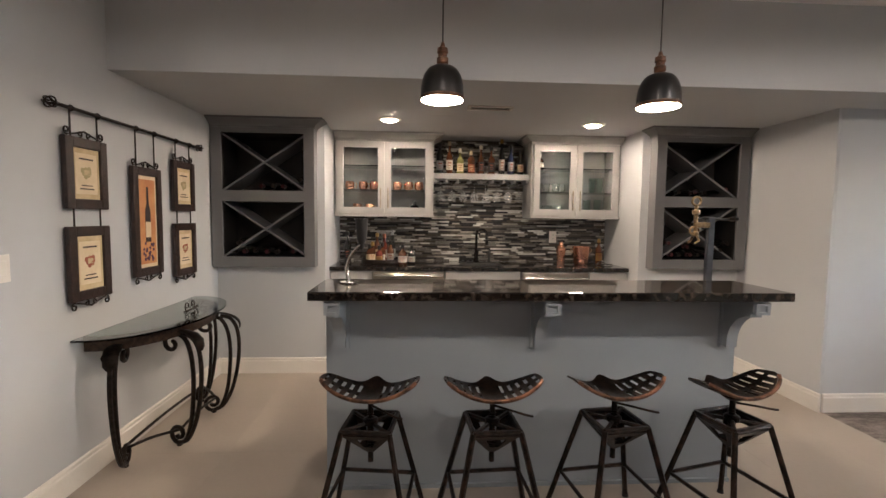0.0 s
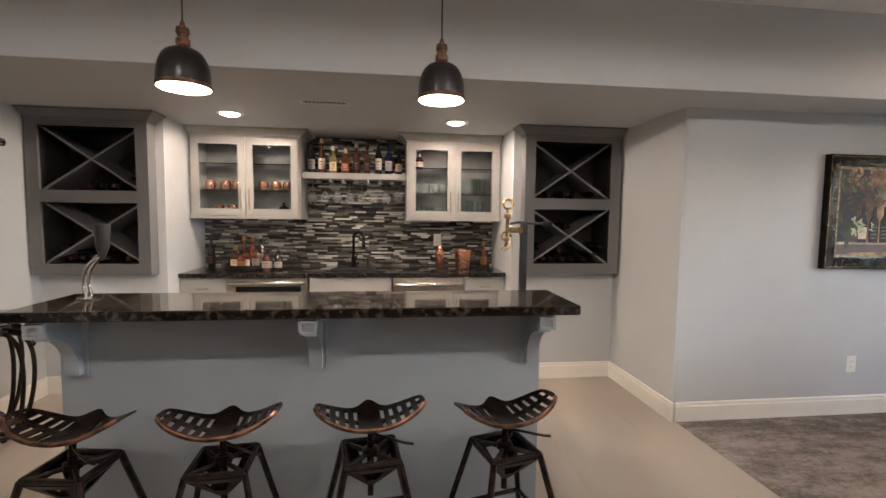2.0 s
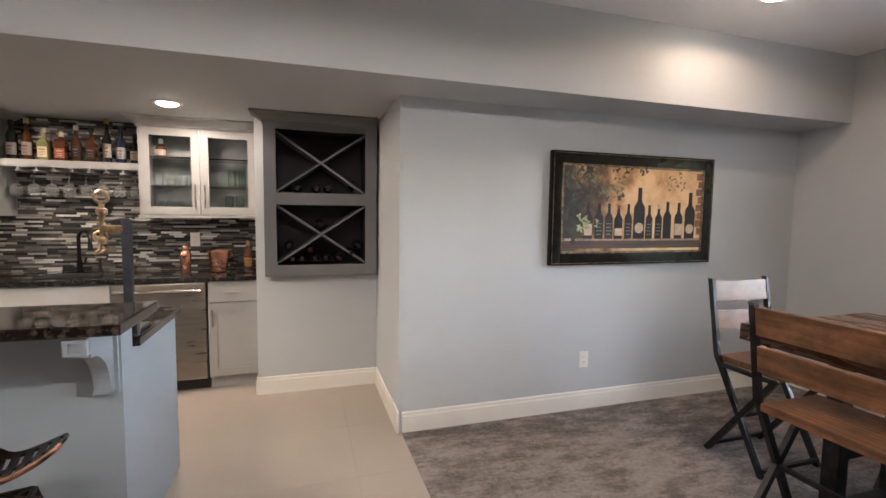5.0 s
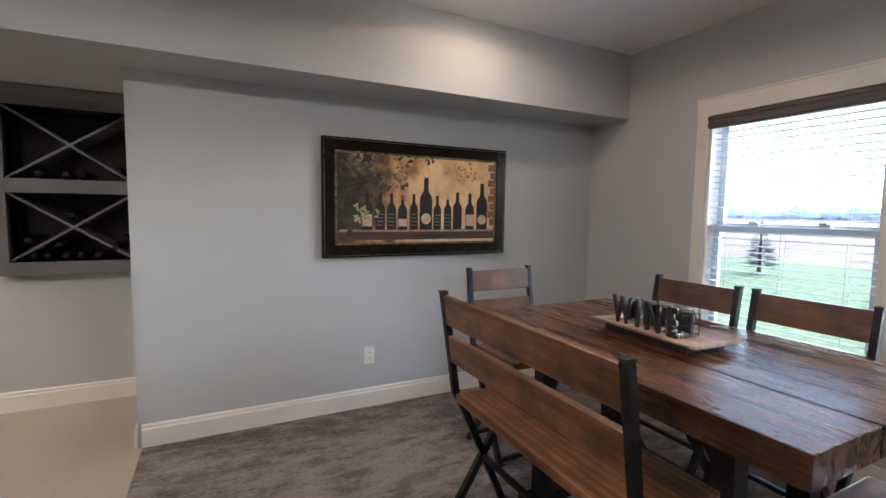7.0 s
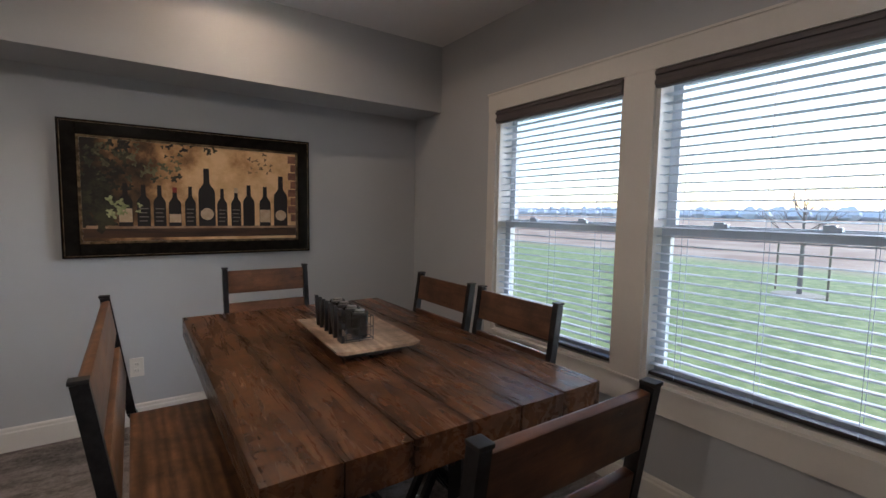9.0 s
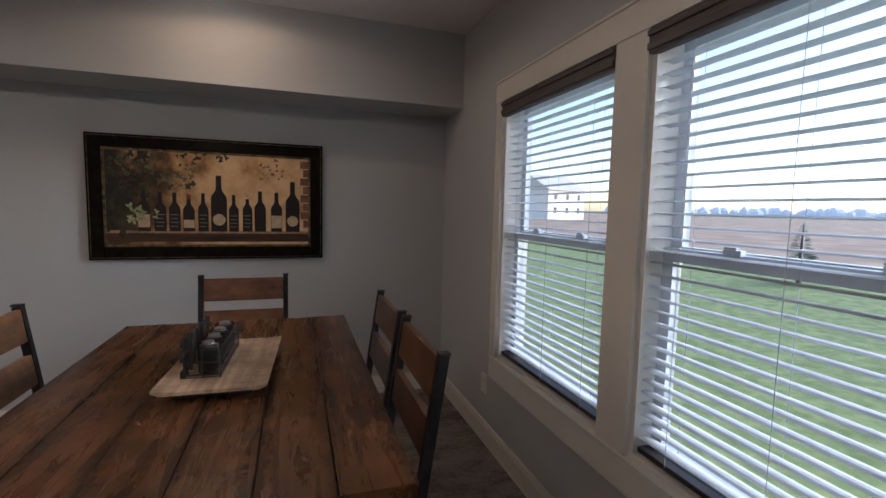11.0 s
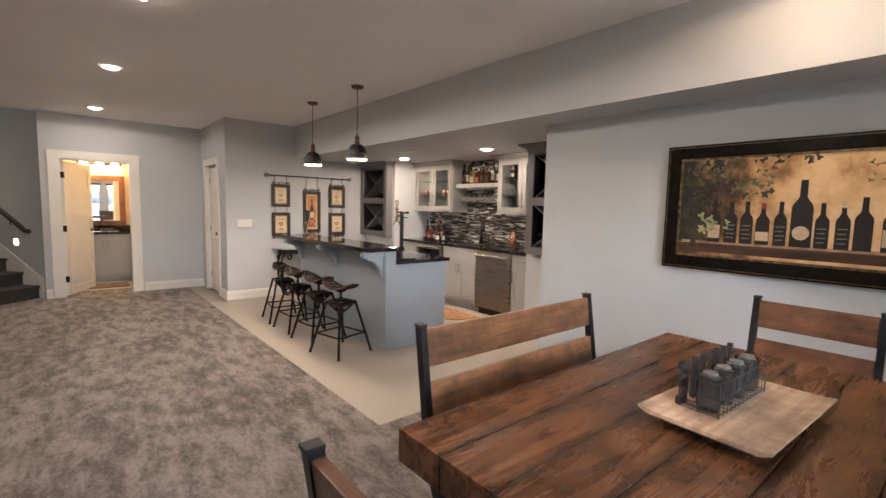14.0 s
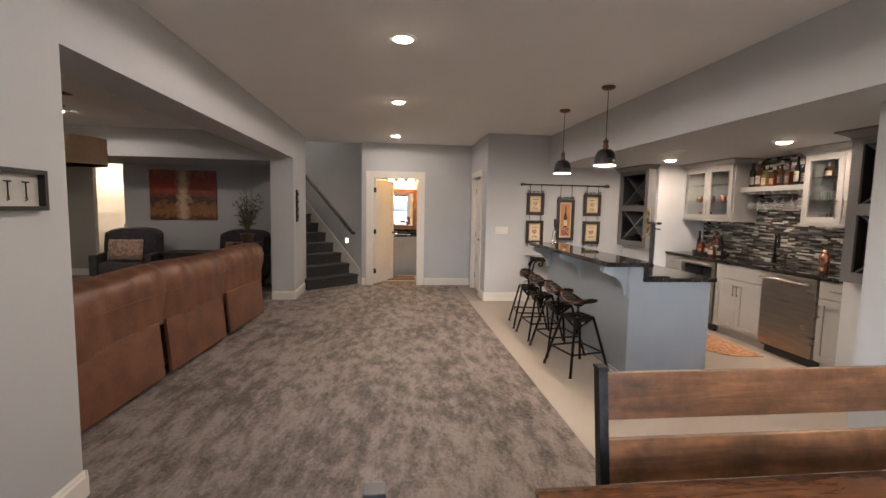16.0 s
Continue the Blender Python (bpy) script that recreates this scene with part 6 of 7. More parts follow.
bm = bmesh.new()
ol = [(0.2 * math.copysign(abs(math.cos(t)) ** 0.5, math.cos(t)), 0.15 * math.copysign(abs(math.sin(t)) ** 0.5, math.sin(t))) for t in [6.2832 * i / 40 for i in range(40)]]
rr_ = [[bm.verts.new((x * s, y * s, z)) for x, y in ol] for s, z in ((1.0, 0.0), (1.0, 0.006), (0.93, 0.006), (0.90, 0.001), (0.02, 0.0005))]
for a, b in zip(rr_, rr_[1:]):
    for i in range(40):
        bm.faces.new((a[i], a[(i + 1) % 40], b[(i + 1) % 40], b[i]))
part("basin", bm, BLACK, sk, smooth=True)

# stemware under the shelf
STEM = glass("crystal", (0.97, 0.98, 0.98), 0.03, 1.5)
STEM.node_tree.nodes["Principled BSDF"].inputs["Transmission Weight"].default_value = 0.94
wg = thing("wine_glass", pose(2.616, 5.80, 1.7045), "clear stemmed wine glass hanging upside down", "wine glass", "hanging wine glasses")
part("foot", lathe(bmesh.new(), [(0.001, 0.0), (0.034, 0.0), (0.035, -0.002), (0.004, -0.006), (0.001, -0.006)], 20), STEM, wg, smooth=True)
part("stem", lathe(bmesh.new(), [(0.004, -0.006), (0.0035, -0.03), (0.0035, -0.075), (0.006, -0.085)], 12), STEM, wg, smooth=True)
part("bowl", lathe(bmesh.new(), [(0.004, -0.085), (0.026, -0.095), (0.041, -0.123), (0.043, -0.145), (0.035, -0.186), (0.0335, -0.186), (0.041, -0.145), (0.039, -0.124), (0.024, -0.098), (0.003, -0.089)], 22), STEM, wg, smooth=True)
for k in range(1, 8):
    copy_thing(wg, pose(2.616 + 0.1125 * k, 5.80, 1.7045))

# mugs and tumblers in the cabinets
mug = thing("copper_mug", pose(1.73, 5.76, 1.6195), "round polished copper mule mug", "mug", "copper mugs in the cabinet")
part("cup", lathe(bmesh.new(), [(0.001, 0), (0.028, 0), (0.040, 0.015), (0.045, 0.04), (0.042, 0.068), (0.037, 0.082), (0.035, 0.082), (0.040, 0.066), (0.042, 0.04), (0.03, 0.012), (0.001, 0.006)], 24), COPPER, mug, smooth=True)
part("handle", tube(bmesh.new(), spiral((0.042, 0, 0.042), 0.026, 0.024, -80, 80, (1, 0, 0), (0, 0, 1), 12), 0.004, 8), BRASS, mug, "brass loop handle", smooth=True)
for x, z, a in ((1.86, 1.6195, 20), (1.965, 1.6195, -15), (2.19, 1.6195, 10), (2.30, 1.6195, 0), (2.40, 1.6195, 160), (1.80, 1.404, 15), (1.92, 1.404, -20)):
    copy_thing(mug, pose(x, 5.76, z, 0, 0, a))
CLEARG = glass("clear_tumbler", (0.93, 0.97, 0.96), 0.02, 1.5)
tu = thing("tumbler", pose(3.58, 5.76, 1.6195), "clear short drinking glass", "glass", "glasses in the cabinet")
part("glass_body", lathe(bmesh.new(), [(0.001, 0), (0.03, 0), (0.037, 0.09), (0.035, 0.09), (0.028, 0.012), (0.001, 0.01)], 18), CLEARG, tu, smooth=True)
for x, y, z in ((3.67, 5.78, 1.6195), (3.76, 5.75, 1.6195), (3.83, 5.80, 1.6195), (3.60, 5.76, 1.404), (3.70, 5.79, 1.404), (3.79, 5.75, 1.404)):
    copy_thing(tu, pose(x, y, z))
TEAL = glass("pale_green_glass", (0.86, 0.94, 0.90), 0.02, 1.3)
tg = thing("tall_glass", pose(4.13, 5.76, 1.6195), "tall pale green patterned glass", "glass", "tall glasses in the cabinet")
part("glass_body", lathe(bmesh.new(), [(0.001, 0), (0.028, 0), (0.034, 0.15), (0.032, 0.15), (0.026, 0.012), (0.001, 0.01)], 18), TEAL, tg, smooth=True)
for x, y, z in ((4.21, 5.77, 1.6195), (4.17, 5.84, 1.6195), (4.10, 5.80, 1.404), (4.19, 5.76, 1.404)):
    copy_thing(tg, pose(x, y, z))
bottle(pose(3.60, 5.78, 1.8495), 0.15, 0.04, "brown", "white", "silver", "small jar bottle on the top cabinet shelf", "bottles in the cabinet")
bottle(pose(2.36, 5.78, 1.404), 0.11, 0.045, "dark", "silver", "black", "squat dark jar in the cabinet", "bottles in the cabinet")

# bottles lying in the racks
wb = thing("wine_bottle", pose(0, 0, 0), "dark wine bottle lying in the rack", "wine bottle", "bottles in the wine racks")
part("glass", lathe(bmesh.new(), bottle_profile(0.295, 0.037, 0.014, 0.6), 16), LIQ["dark"], wb, smooth=True)
part("capsule", lathe(bmesh.new(), [(0.0155, 0.225), (0.0158, 0.294), (0.0165, 0.297), (0.001, 0.298)], 14), IRON, wb, "foil capsule", smooth=True)
wb2 = copy_thing(wb, pose(0, 0, 0))
for o in wb2.children:
    if o.name.startswith("capsule"):
        o.data = o.data.copy()
        o.data.materials[0] = surf("wine_red_foil", (0.06, 0.012, 0.014), None, 10, 0.35, metal=0.4)
tagged(wb2, "dark wine bottle with a red foil neck lying in the rack")
spots = [(0.86, 1.058), (0.945, 1.058), (1.03, 1.062), (1.13, 1.058), (1.22, 1.058), (1.34, 1.058), (0.905, 1.13), (1.10, 1.604), (1.19, 1.604), (1.28, 1.604), (1.40, 1.66),
         (4.62, 1.058), (4.70, 1.058), (4.79, 1.058), (4.88, 1.058), (4.97, 1.058), (5.06, 1.10), (4.75, 1.13), (4.66, 1.604), (4.80, 1.604), (4.90, 1.604), (5.10, 1.64), (4.83, 1.33), (4.60, 1.16), (5.13, 1.16)]
rnd = random.Random(3)
for k, (x, z) in enumerate(spots):
    src = (wb, wb2)[k % 2]
    m = pose(x, RY + 0.335, z, 90, 0, 0)
    if k < 2:
        src.matrix_basis = m
    else:
        copy_thing(src, pose(x, RY + 0.335 - rnd.uniform(0, 0.02), z, 90, 0, rnd.uniform(-2, 2)))

# lever corkscrew on its post
ck = thing("bar_corkscrew", pose(4.0, 3.70, 0.8955), "tall lever corkscrew with aged brass works on a steel post", "corkscrew")
part("foot", boxes((-0.028, -0.03, 0, 0.028, 0.17, 0.014), bevel=0.004), BLACK, ck, "black foot plate")
part("post", boxes((-0.017, -0.013, 0.014, 0.017, 0.013, 0.49), bevel=0.003), surf("dark_steel_post", (0.10, 0.11, 0.13), (0.06, 0.065, 0.075), 12, 0.32, metal=0.9), ck, "slim steel post")
bm = bmesh.new()
lathe(bm, [(0.010, 0.38), (0.018, 0.385), (0.018, 0.405), (0.011, 0.41), (0.011, 0.50), (0.02, 0.505), (0.02, 0.525), (0.010, 0.53), (0.010, 0.55), (0.001, 0.555)], 18, pose(-0.085, -0.0, 0))
box(bm, -0.085, -0.014, 0.43, -0.01, 0.014, 0.46, 0.003)
tube(bm, spiral((-0.085, 0, 0.575), 0.024, 0.024, 0, 360, (1, 0, 0), (0, 0, 1), 16), 0.007, 8)
tube(bm, spiral((-0.095, 0, 0.41), 0.03, 0.012, 0, 320, (1, 0, 0), (0, 0, 1), 16), 0.006, 8)
for sgn in (-1, 1):
    tube(bm, [(-0.085, sgn * 0.02, 0.385), (-0.085, sgn * 0.035, 0.36), (-0.105, sgn * 0.03, 0.345)], 0.007, 8)
part("clamp", bm, BRASS, ck, "aged brass clamp and screw", smooth=True)
bm = bmesh.new()
tube(bm, arc_pts([(-0.08, 0, 0.475), (-0.02, 0, 0.485), (0.05, -0.01, 0.478), (0.10, -0.02, 0.48)]), 0.0065, 8)
tube(bm, [(0.0, 0.01, 0.43), (0.0, 0.07, 0.425)], 0.006, 8)
part("lever", bm, BLACK, ck, "black lever arm", smooth=True)
part("grip", lathe(bmesh.new(), [(0.001, 0), (0.011, 0.004), (0.013, 0.03), (0.01, 0.05), (0.001, 0.054)], 14, pose(0.09, -0.018, 0.48, 0, 90, 0)), IRON, ck, "dark turned grip", smooth=True)

# wine aerator stand at the other end
ae = thing("wine_aerator", pose(2.06, 3.52, 1.0405), "wine aerator with chrome arms and black funnel", "aerator")
part("base", lathe(bmesh.new(), [(0.001, 0), (0.045, 0), (0.046, 0.006), (0.02, 0.012), (0.001, 0.012)], 24), CHROME, ae, "round chrome base", smooth=True)
for dy in (-0.018, 0.018):
    part("arm", tube(bmesh.new(), arc_pts([(0.0, dy, 0.01), (-0.012, dy, 0.06), (0.0, dy, 0.12), (0.035, dy, 0.17), (0.055, dy, 0.185)]), 0.0065, 10), CHROME, ae, "curved chrome arm", smooth=True)
part("funnel", lathe(bmesh.new(), [(0.008, 0.165), (0.014, 0.19), (0.024, 0.215), (0.03, 0.285), (0.032, 0.315), (0.028, 0.315), (0.02, 0.22), (0.006, 0.17)], 20, pose(0.06, 0, 0)), BLACK, ae, "black funnel", smooth=True)

# sink mat
mt = thing("kitchen_mat", pose(2.95, 5.02, 0.0), "terracotta patterned floor mat before the sink", "rug")
bm = bmesh.new()
prism(bm, [(-0.62, 0.24), (-0.60, 0.0)] + [(-0.60 * math.cos(math.pi * i / 20), -0.30 * math.sin(math.pi * i / 20)) for i in range(1, 20)] + [(0.60, 0.0), (0.62, 0.24)], "z", 0.0005, 0.009)
MAT = surf("terracotta_weave", (0.42, 0.15, 0.07), (0.50, 0.33, 0.18), 26, 0.9, bump=0.6, grain=180, spread=(0.44, 0.56))
part("mat", bm, MAT, mt)
# ---- stair ----
R0 = Vector((-0.93, 0.80, 0))
dr, sd = Vector((DIRX, DIRY, 0)).normalized(), Vector((-DIRY, DIRX, 0)).normalized() * 1
if sd.y > 0:
    sd = -sd
stairs = tagged(new("staircase"), "charcoal carpeted stair rising beside the column", "staircase", kind="structure")
for k in range(13):
    z0, z1 = 0.0, 0.185 * (k + 1)
    a = R0 + dr * 0.265 * k
    b = R0 + dr * (0.265 * (k + 1) + (0.02 if k < 12 else 0.5))
    bm = bmesh.new()
    q = [a, a + sd * 1.1, b + sd * 1.1, b]
    prism(bm, [(v.x, v.y) for v in q], "z", max(z1 - 0.4, 0), z1 - 0.035)
    c = a - dr * 0.022
    q = [c, c + sd * 1.1, b + sd * 1.1, b]
    prism(bm, [(v.x, v.y) for v in q], "z", z1 - 0.04, z1)
    part("step", bm, STAIRCARPET, stairs)
bm = bmesh.new()
n_ = -sd
o = R0 + sd * 0.0105
lo = [o - dr * 0.06 + Vector((0, 0, 0.0)), o - dr * 0.06 + Vector((0, 0, 0.29)), o + dr * 3.4 + Vector((0, 0, 2.71)), o + dr * 3.4 + Vector((0, 0, 2.3)), o + dr * 0.1]
fa_, fb_ = [bm.verts.new(v) for v in lo], [bm.verts.new(v + sd * 0.02) for v in lo]
bm.faces.new(fa_)
bm.faces.new(list(reversed(fb_)))
for i in range(5):
    bm.faces.new((fa_[i], fa_[(i + 1) % 5], fb_[(i + 1) % 5], fb_[i]))
structure("stair_skirt", bm, TRIM, "white stair skirt board", "trim")
hr = thing("handrail", pose(0, 0, 0), "dark stained wall handrail over the stair", "handrail")
WOODDK = wood("dark_stained_oak", (0.012, 0.007, 0.005), (0.04, 0.022, 0.014), "X", 0.5, 0.05, False)
p0 = R0 + dr * 0.10 + sd * 0.04
rail = [p0 + Vector((0, 0, 0.96)), p0 + dr * 0.07 + Vector((0, 0, 0.97))] + [p0 + dr * (0.1 + 0.5 * k) + Vector((0, 0, 1.0 + 0.35 * k)) for k in range(6)]
part("rail", tube(bmesh.new(), rail, 0.033, 12), WOODDK, hr, smooth=True)
for k in (0.3, 1.5, 2.5):
    q = p0 + dr * k + Vector((0, 0, 0.97 + 0.7 * (k - 0.1)))
    part("bracket", tube(bmesh.new(), [q, q + Vector((0, 0, -0.06)), q - sd * 0.045 + Vector((0, 0, -0.07))], 0.008, 6), IRON, hr)
nl = thing("night_light", pose(*(R0 + dr * 0.36 - sd * (-0.004) + Vector((0, 0, 0.80)))), "small glowing night light on the stair wall", "night light")
ang = math.degrees(math.atan2(DIRY, DIRX))
part("plate", boxes((-0.03, -0.012, -0.04, 0.03, 0.0, 0.04), bevel=0.003), glow("night_light_lens", (1.0, 0.82, 0.6), 2.5), nl, at=pose(0, 0, 0, 0, 0, ang + 180))
wd_ = thing("column_plaque", pose(0.35, YS + 0.001, 1.46), "narrow dark carved wall plaque on the column", "plaque")
part("panel", boxes((-0.055, 0, -0.25, 0.055, 0.02, 0.25), bevel=0.005), IRON, wd_)
bm = bmesh.new()
for k in range(4):
    tube(bm, spiral((0, 0.026, -0.17 + 0.115 * k), 0.035, 0.008, 0, 400, (1, 0, 0), (0, 0, 1), 16), 0.005, 6)
part("scrolls", bm, IRON, wd_, smooth=True)

# Unseen ceiling can and lamp, added to brighten the stairwell wall.
can_light(-2.2, -0.5, 4.2, "stairwell light")
lamp(-2.2, -0.5, 4.165, 22, 0.07, WARM, 172)

# ---- powder room ----
van = thing("vanity_cabinet", pose(0, 0, 0), "grey painted vanity with paired shaker doors", "cabinet")
VANG = surf("vanity_grey_paint", (0.34, 0.35, 0.36), (0.32, 0.33, 0.34), 3, 0.5)
part("body", boxes((-2.495, 1.12, 0.1, -2.0, 2.11, 0.84)), VANG, van)
part("toe_kick", boxes((-2.495, 1.14, 0, -2.06, 2.09, 0.1)), VANG, van)
for ya, yb, hy in ((1.13, 1.612, 1.575), (1.618, 2.10, 1.655)):
    s = 0.055
    d = part("door", boxes((-2.0, ya, 0.13, -1.982, ya + s, 0.82), (-2.0, yb - s, 0.13, -1.982, yb, 0.82), (-2.0, ya + s, 0.13, -1.983, yb - s, 0.13 + s), (-2.0, ya + s, 0.82 - s, -1.983, yb - s, 0.82), (-2.0, ya + s, 0.13 + s, -1.992, yb - s, 0.82 - s)), VANG, van)
    part("handle", tube(bmesh.new(), [(-1.955, hy, 0.60), (-1.955, hy, 0.74)], 0.006, 8), PULL, d, "bar pull handle")
part("top", boxes((-2.495, 1.10, 0.84, -1.96, 2.118, 0.875), bevel=0.004), GRANITE, van, "dark granite vanity top")
part("upstand", boxes((-2.497, 1.10, 0.875, -2.48, 2.115, 0.975)), GRANITE, van, "dark granite upstand")
bs = thing("vanity_tray", pose(-2.15, 1.62, 0.8755), "small silver tray and box on the vanity", "tray")
part("pan", boxes((-0.1, -0.2, 0, 0.1, 0.2, 0.012), bevel=0.004), CHROME, bs)
part("case", boxes((-0.05, -0.05, 0.0125, 0.05, 0.12, 0.06), bevel=0.004), BLACK, bs)
mi = thing("framed_mirror", pose(-2.499, 1.61, 1.42), "wood framed mirror over the vanity", "mirror")
WOODM = wood("brown_mirror_frame", (0.05, 0.022, 0.01), (0.20, 0.09, 0.04), "Z", 0.4, 0.05, False)
part("frame", boxes((0, -0.36, -0.45, 0.03, -0.27, 0.45), (0, 0.27, -0.45, 0.03, 0.36, 0.45), (0, -0.27, -0.45, 0.029, 0.27, -0.36), (0, -0.27, 0.36, 0.029, 0.27, 0.45), bevel=0.005), WOODM, mi)
m_, n__, l__, p__ = node_mat("silvered_mirror")
p__.inputs["Metallic"].default_value, p__.inputs["Roughness"].default_value = 1.0, 0.02
p__.inputs["Base Color"].default_value = (0.92, 0.93, 0.93, 1)
part("mirror_glass", boxes((0.004, -0.272, -0.362, 0.012, 0.272, 0.362)), m_, mi, "silvered mirror glass")
vl = thing("vanity_light", pose(-2.499, 1.61, 2.10), "warm glowing vanity light bar over the mirror", "wall light")
part("backplate", boxes((0, -0.32, -0.05, 0.02, 0.32, 0.05), bevel=0.004), IRON, vl)
for k in range(3):
    part("shade", lathe(bmesh.new(), [(0.03, 0.05), (0.05, 0.0), (0.062, -0.07), (0.058, -0.07), (0.046, 0.0), (0.026, 0.045)], 18, pose(0.09, -0.22 + 0.22 * k, 0)), glow("amber_glass_shade", (1.0, 0.62, 0.22), 9), vl, "amber glass shade", smooth=True)
    part("arm", tube(bmesh.new(), [(0.02, -0.22 + 0.22 * k, 0.02), (0.09, -0.22 + 0.22 * k, 0.055)], 0.008, 8), IRON, vl)
bl = new("lamp", bpy.data.lights.new("lamp", "POINT"))
bl.data.energy, bl.data.color, bl.data.shadow_soft_size = 9, (1.0, 0.66, 0.32), 0.12
bl.location = (-2.3, 1.61, 2.15)
rg = thing("bath_rug", pose(-1.6, 1.55, -0.002), "small striped bath rug by the vanity", "rug")
part("pile", boxes((-0.25, -0.35, 0.0005, 0.25, 0.35, 0.014), bevel=0.005), surf("brown_rug_weave", (0.22, 0.14, 0.11), (0.12, 0.08, 0.07), 16, 0.95, bump=0.6, grain=160), rg)

# ---- living room ----
LEATHER = surf("saddle_brown_leather", (0.20, 0.090, 0.052), (0.11, 0.048, 0.027), 5, 0.38, bump=0.5, grain=45, spread=(0.3, 0.7))


def sofa():
    """A reclining sofa seen from behind: bulged back sections, seat, arms."""
    s = thing("leather_sofa", pose(3.22, -0.50, 0, 0, 0, -3.2), "long saddle-brown leather reclining sofa seen from behind", "sofa")
    L = 3.5
    n = 3
    for k in range(n):
        bm = bmesh.new()
        x0, x1 = -L / 2 + L * k / n + 0.0005, -L / 2 + L * (k + 1) / n - 0.0005
        nx = 30
        prof = [(0.0, 0.10), (0.0, 0.30), (0.005, 0.43), (0.095, 0.47), (0.105, 0.60), (0.125, 0.74), (0.135, 0.83), (0.11, 0.91), (0.05, 0.955), (-0.03, 0.965), (-0.11, 0.94), (-0.16, 0.87), (-0.17, 0.75), (-0.14, 0.55), (-0.12, 0.45), (-0.12, 0.10)]
        rings = []
        for i in range(nx + 1):
            f = i / nx
            g_ = f + k
            dip = 0.010 * abs(2 * f - 1) ** 14
            wob = 0.006 * math.sin(5 * g_) - dip
            crease = [0.007 * math.sin(17 * g_ + 9 * z) * math.sin(13 * z + 5 * g_) + 0.004 * math.sin(37 * g_ - 14 * z) for y, z in prof]
            rings.append([bm.verts.new((x0 + (x1 - x0) * f, y + wob + c, z + 0.012 * math.sin(4 * g_) + 0.4 * c - dip)) for (y, z), c in zip(prof, crease)])
        for a, b in zip(rings, rings[1:]):
            for i in range(len(prof) - 1):
                bm.faces.new((a[i], a[i + 1], b[i + 1], b[i]))
            bm.faces.new((a[-1], a[0], b[0], b[-1]))
        bm.faces.new(rings[0])
        bm.faces.new(rings[-1])
        part("back_section", bm, LEATHER, s, smooth=True)
        bm = bmesh.new()
        box(bm, x0 + 0.08, 0.075, 0.05, x1 - 0.02, 0.105, 0.50, 0.012)
        for v in bm.verts:
            v.co.y += 0.035 * (0.47 - v.co.z) / 0.42 + 0.006 * math.sin(7 * v.co.x)
        part("back_flap", bm, LEATHER, s, "hanging leather back flap", smooth=True)
        tube_pts = [(x0 + 0.02, 0.128, 0.735), ((x0 + x1) / 2, 0.13, 0.738), (x1 - 0.02, 0.128, 0.735)]
        part("seam", tube(bmesh.new(), tube_pts, 0.004, 6), LEATHER, s)
        part("seat_cushion", boxes((x0, -0.82, 0.26, x1, -0.13, 0.50), bevel=0.05), LEATHER, s, smooth=True)
    part("base", boxes((-L / 2 + 0.02, -0.80, 0.04, L / 2 - 0.02, -0.02, 0.26), bevel=0.01), LEATHER, s)
    for x in (-L / 2 - 0.11, L / 2 + 0.11):
        part("arm", boxes((x - 0.10, -0.88, 0.04, x + 0.10, -0.02, 0.62), bevel=0.06), LEATHER, s, smooth=True)
    for x in (-1.6, -0.6, 0.6, 1.6):
        part("foot", boxes((x - 0.03, -0.1, 0, x + 0.03, -0.04, 0.04)), BLACK, s)
    return s


sofa()
CHARCOAL = surf("charcoal_upholstery", (0.062, 0.06, 0.066), (0.042, 0.04, 0.045), 14, 0.9, bump=0.5, grain=190)
PILLOW = surf("beige_medallion_fabric", (0.42, 0.30, 0.22), (0.24, 0.17, 0.14), 22, 0.9, bump=0.3, grain=150, spread=(0.44, 0.58))


def cushion(bm, w, h, t, m):
    n = 10
    g = {}
    for s in (-1, 1):
        for i in range(n + 1):
            for j in range(n + 1):
                u, v = -1 + 2 * i / n, -1 + 2 * j / n
                k = (1 - u ** 4) * (1 - v ** 4)
                g[s, i, j] = bm.verts.new(m @ Vector((u * w / 2 * (1 - 0.06 * (1 - abs(u)) * v * v), s * t / 2 * k ** 0.6 + s * 0.004, v * h / 2 * (1 - 0.06 * (1 - abs(v)) * u * u))))
        for i in range(n):
            for j in range(n):
                bm.faces.new((g[s, i, j], g[s, i + 1, j], g[s, i + 1, j + 1], g[s, i, j + 1]))
    for i in range(n):
        for a, b in (((i, 0), (i + 1, 0)), ((i, n), (i + 1, n)), ((0, i), (0, i + 1)), ((n, i), (n, i + 1))):
            bm.faces.new((g[-1, *a], g[-1, *b], g[1, *b], g[1, *a]))
    return bm


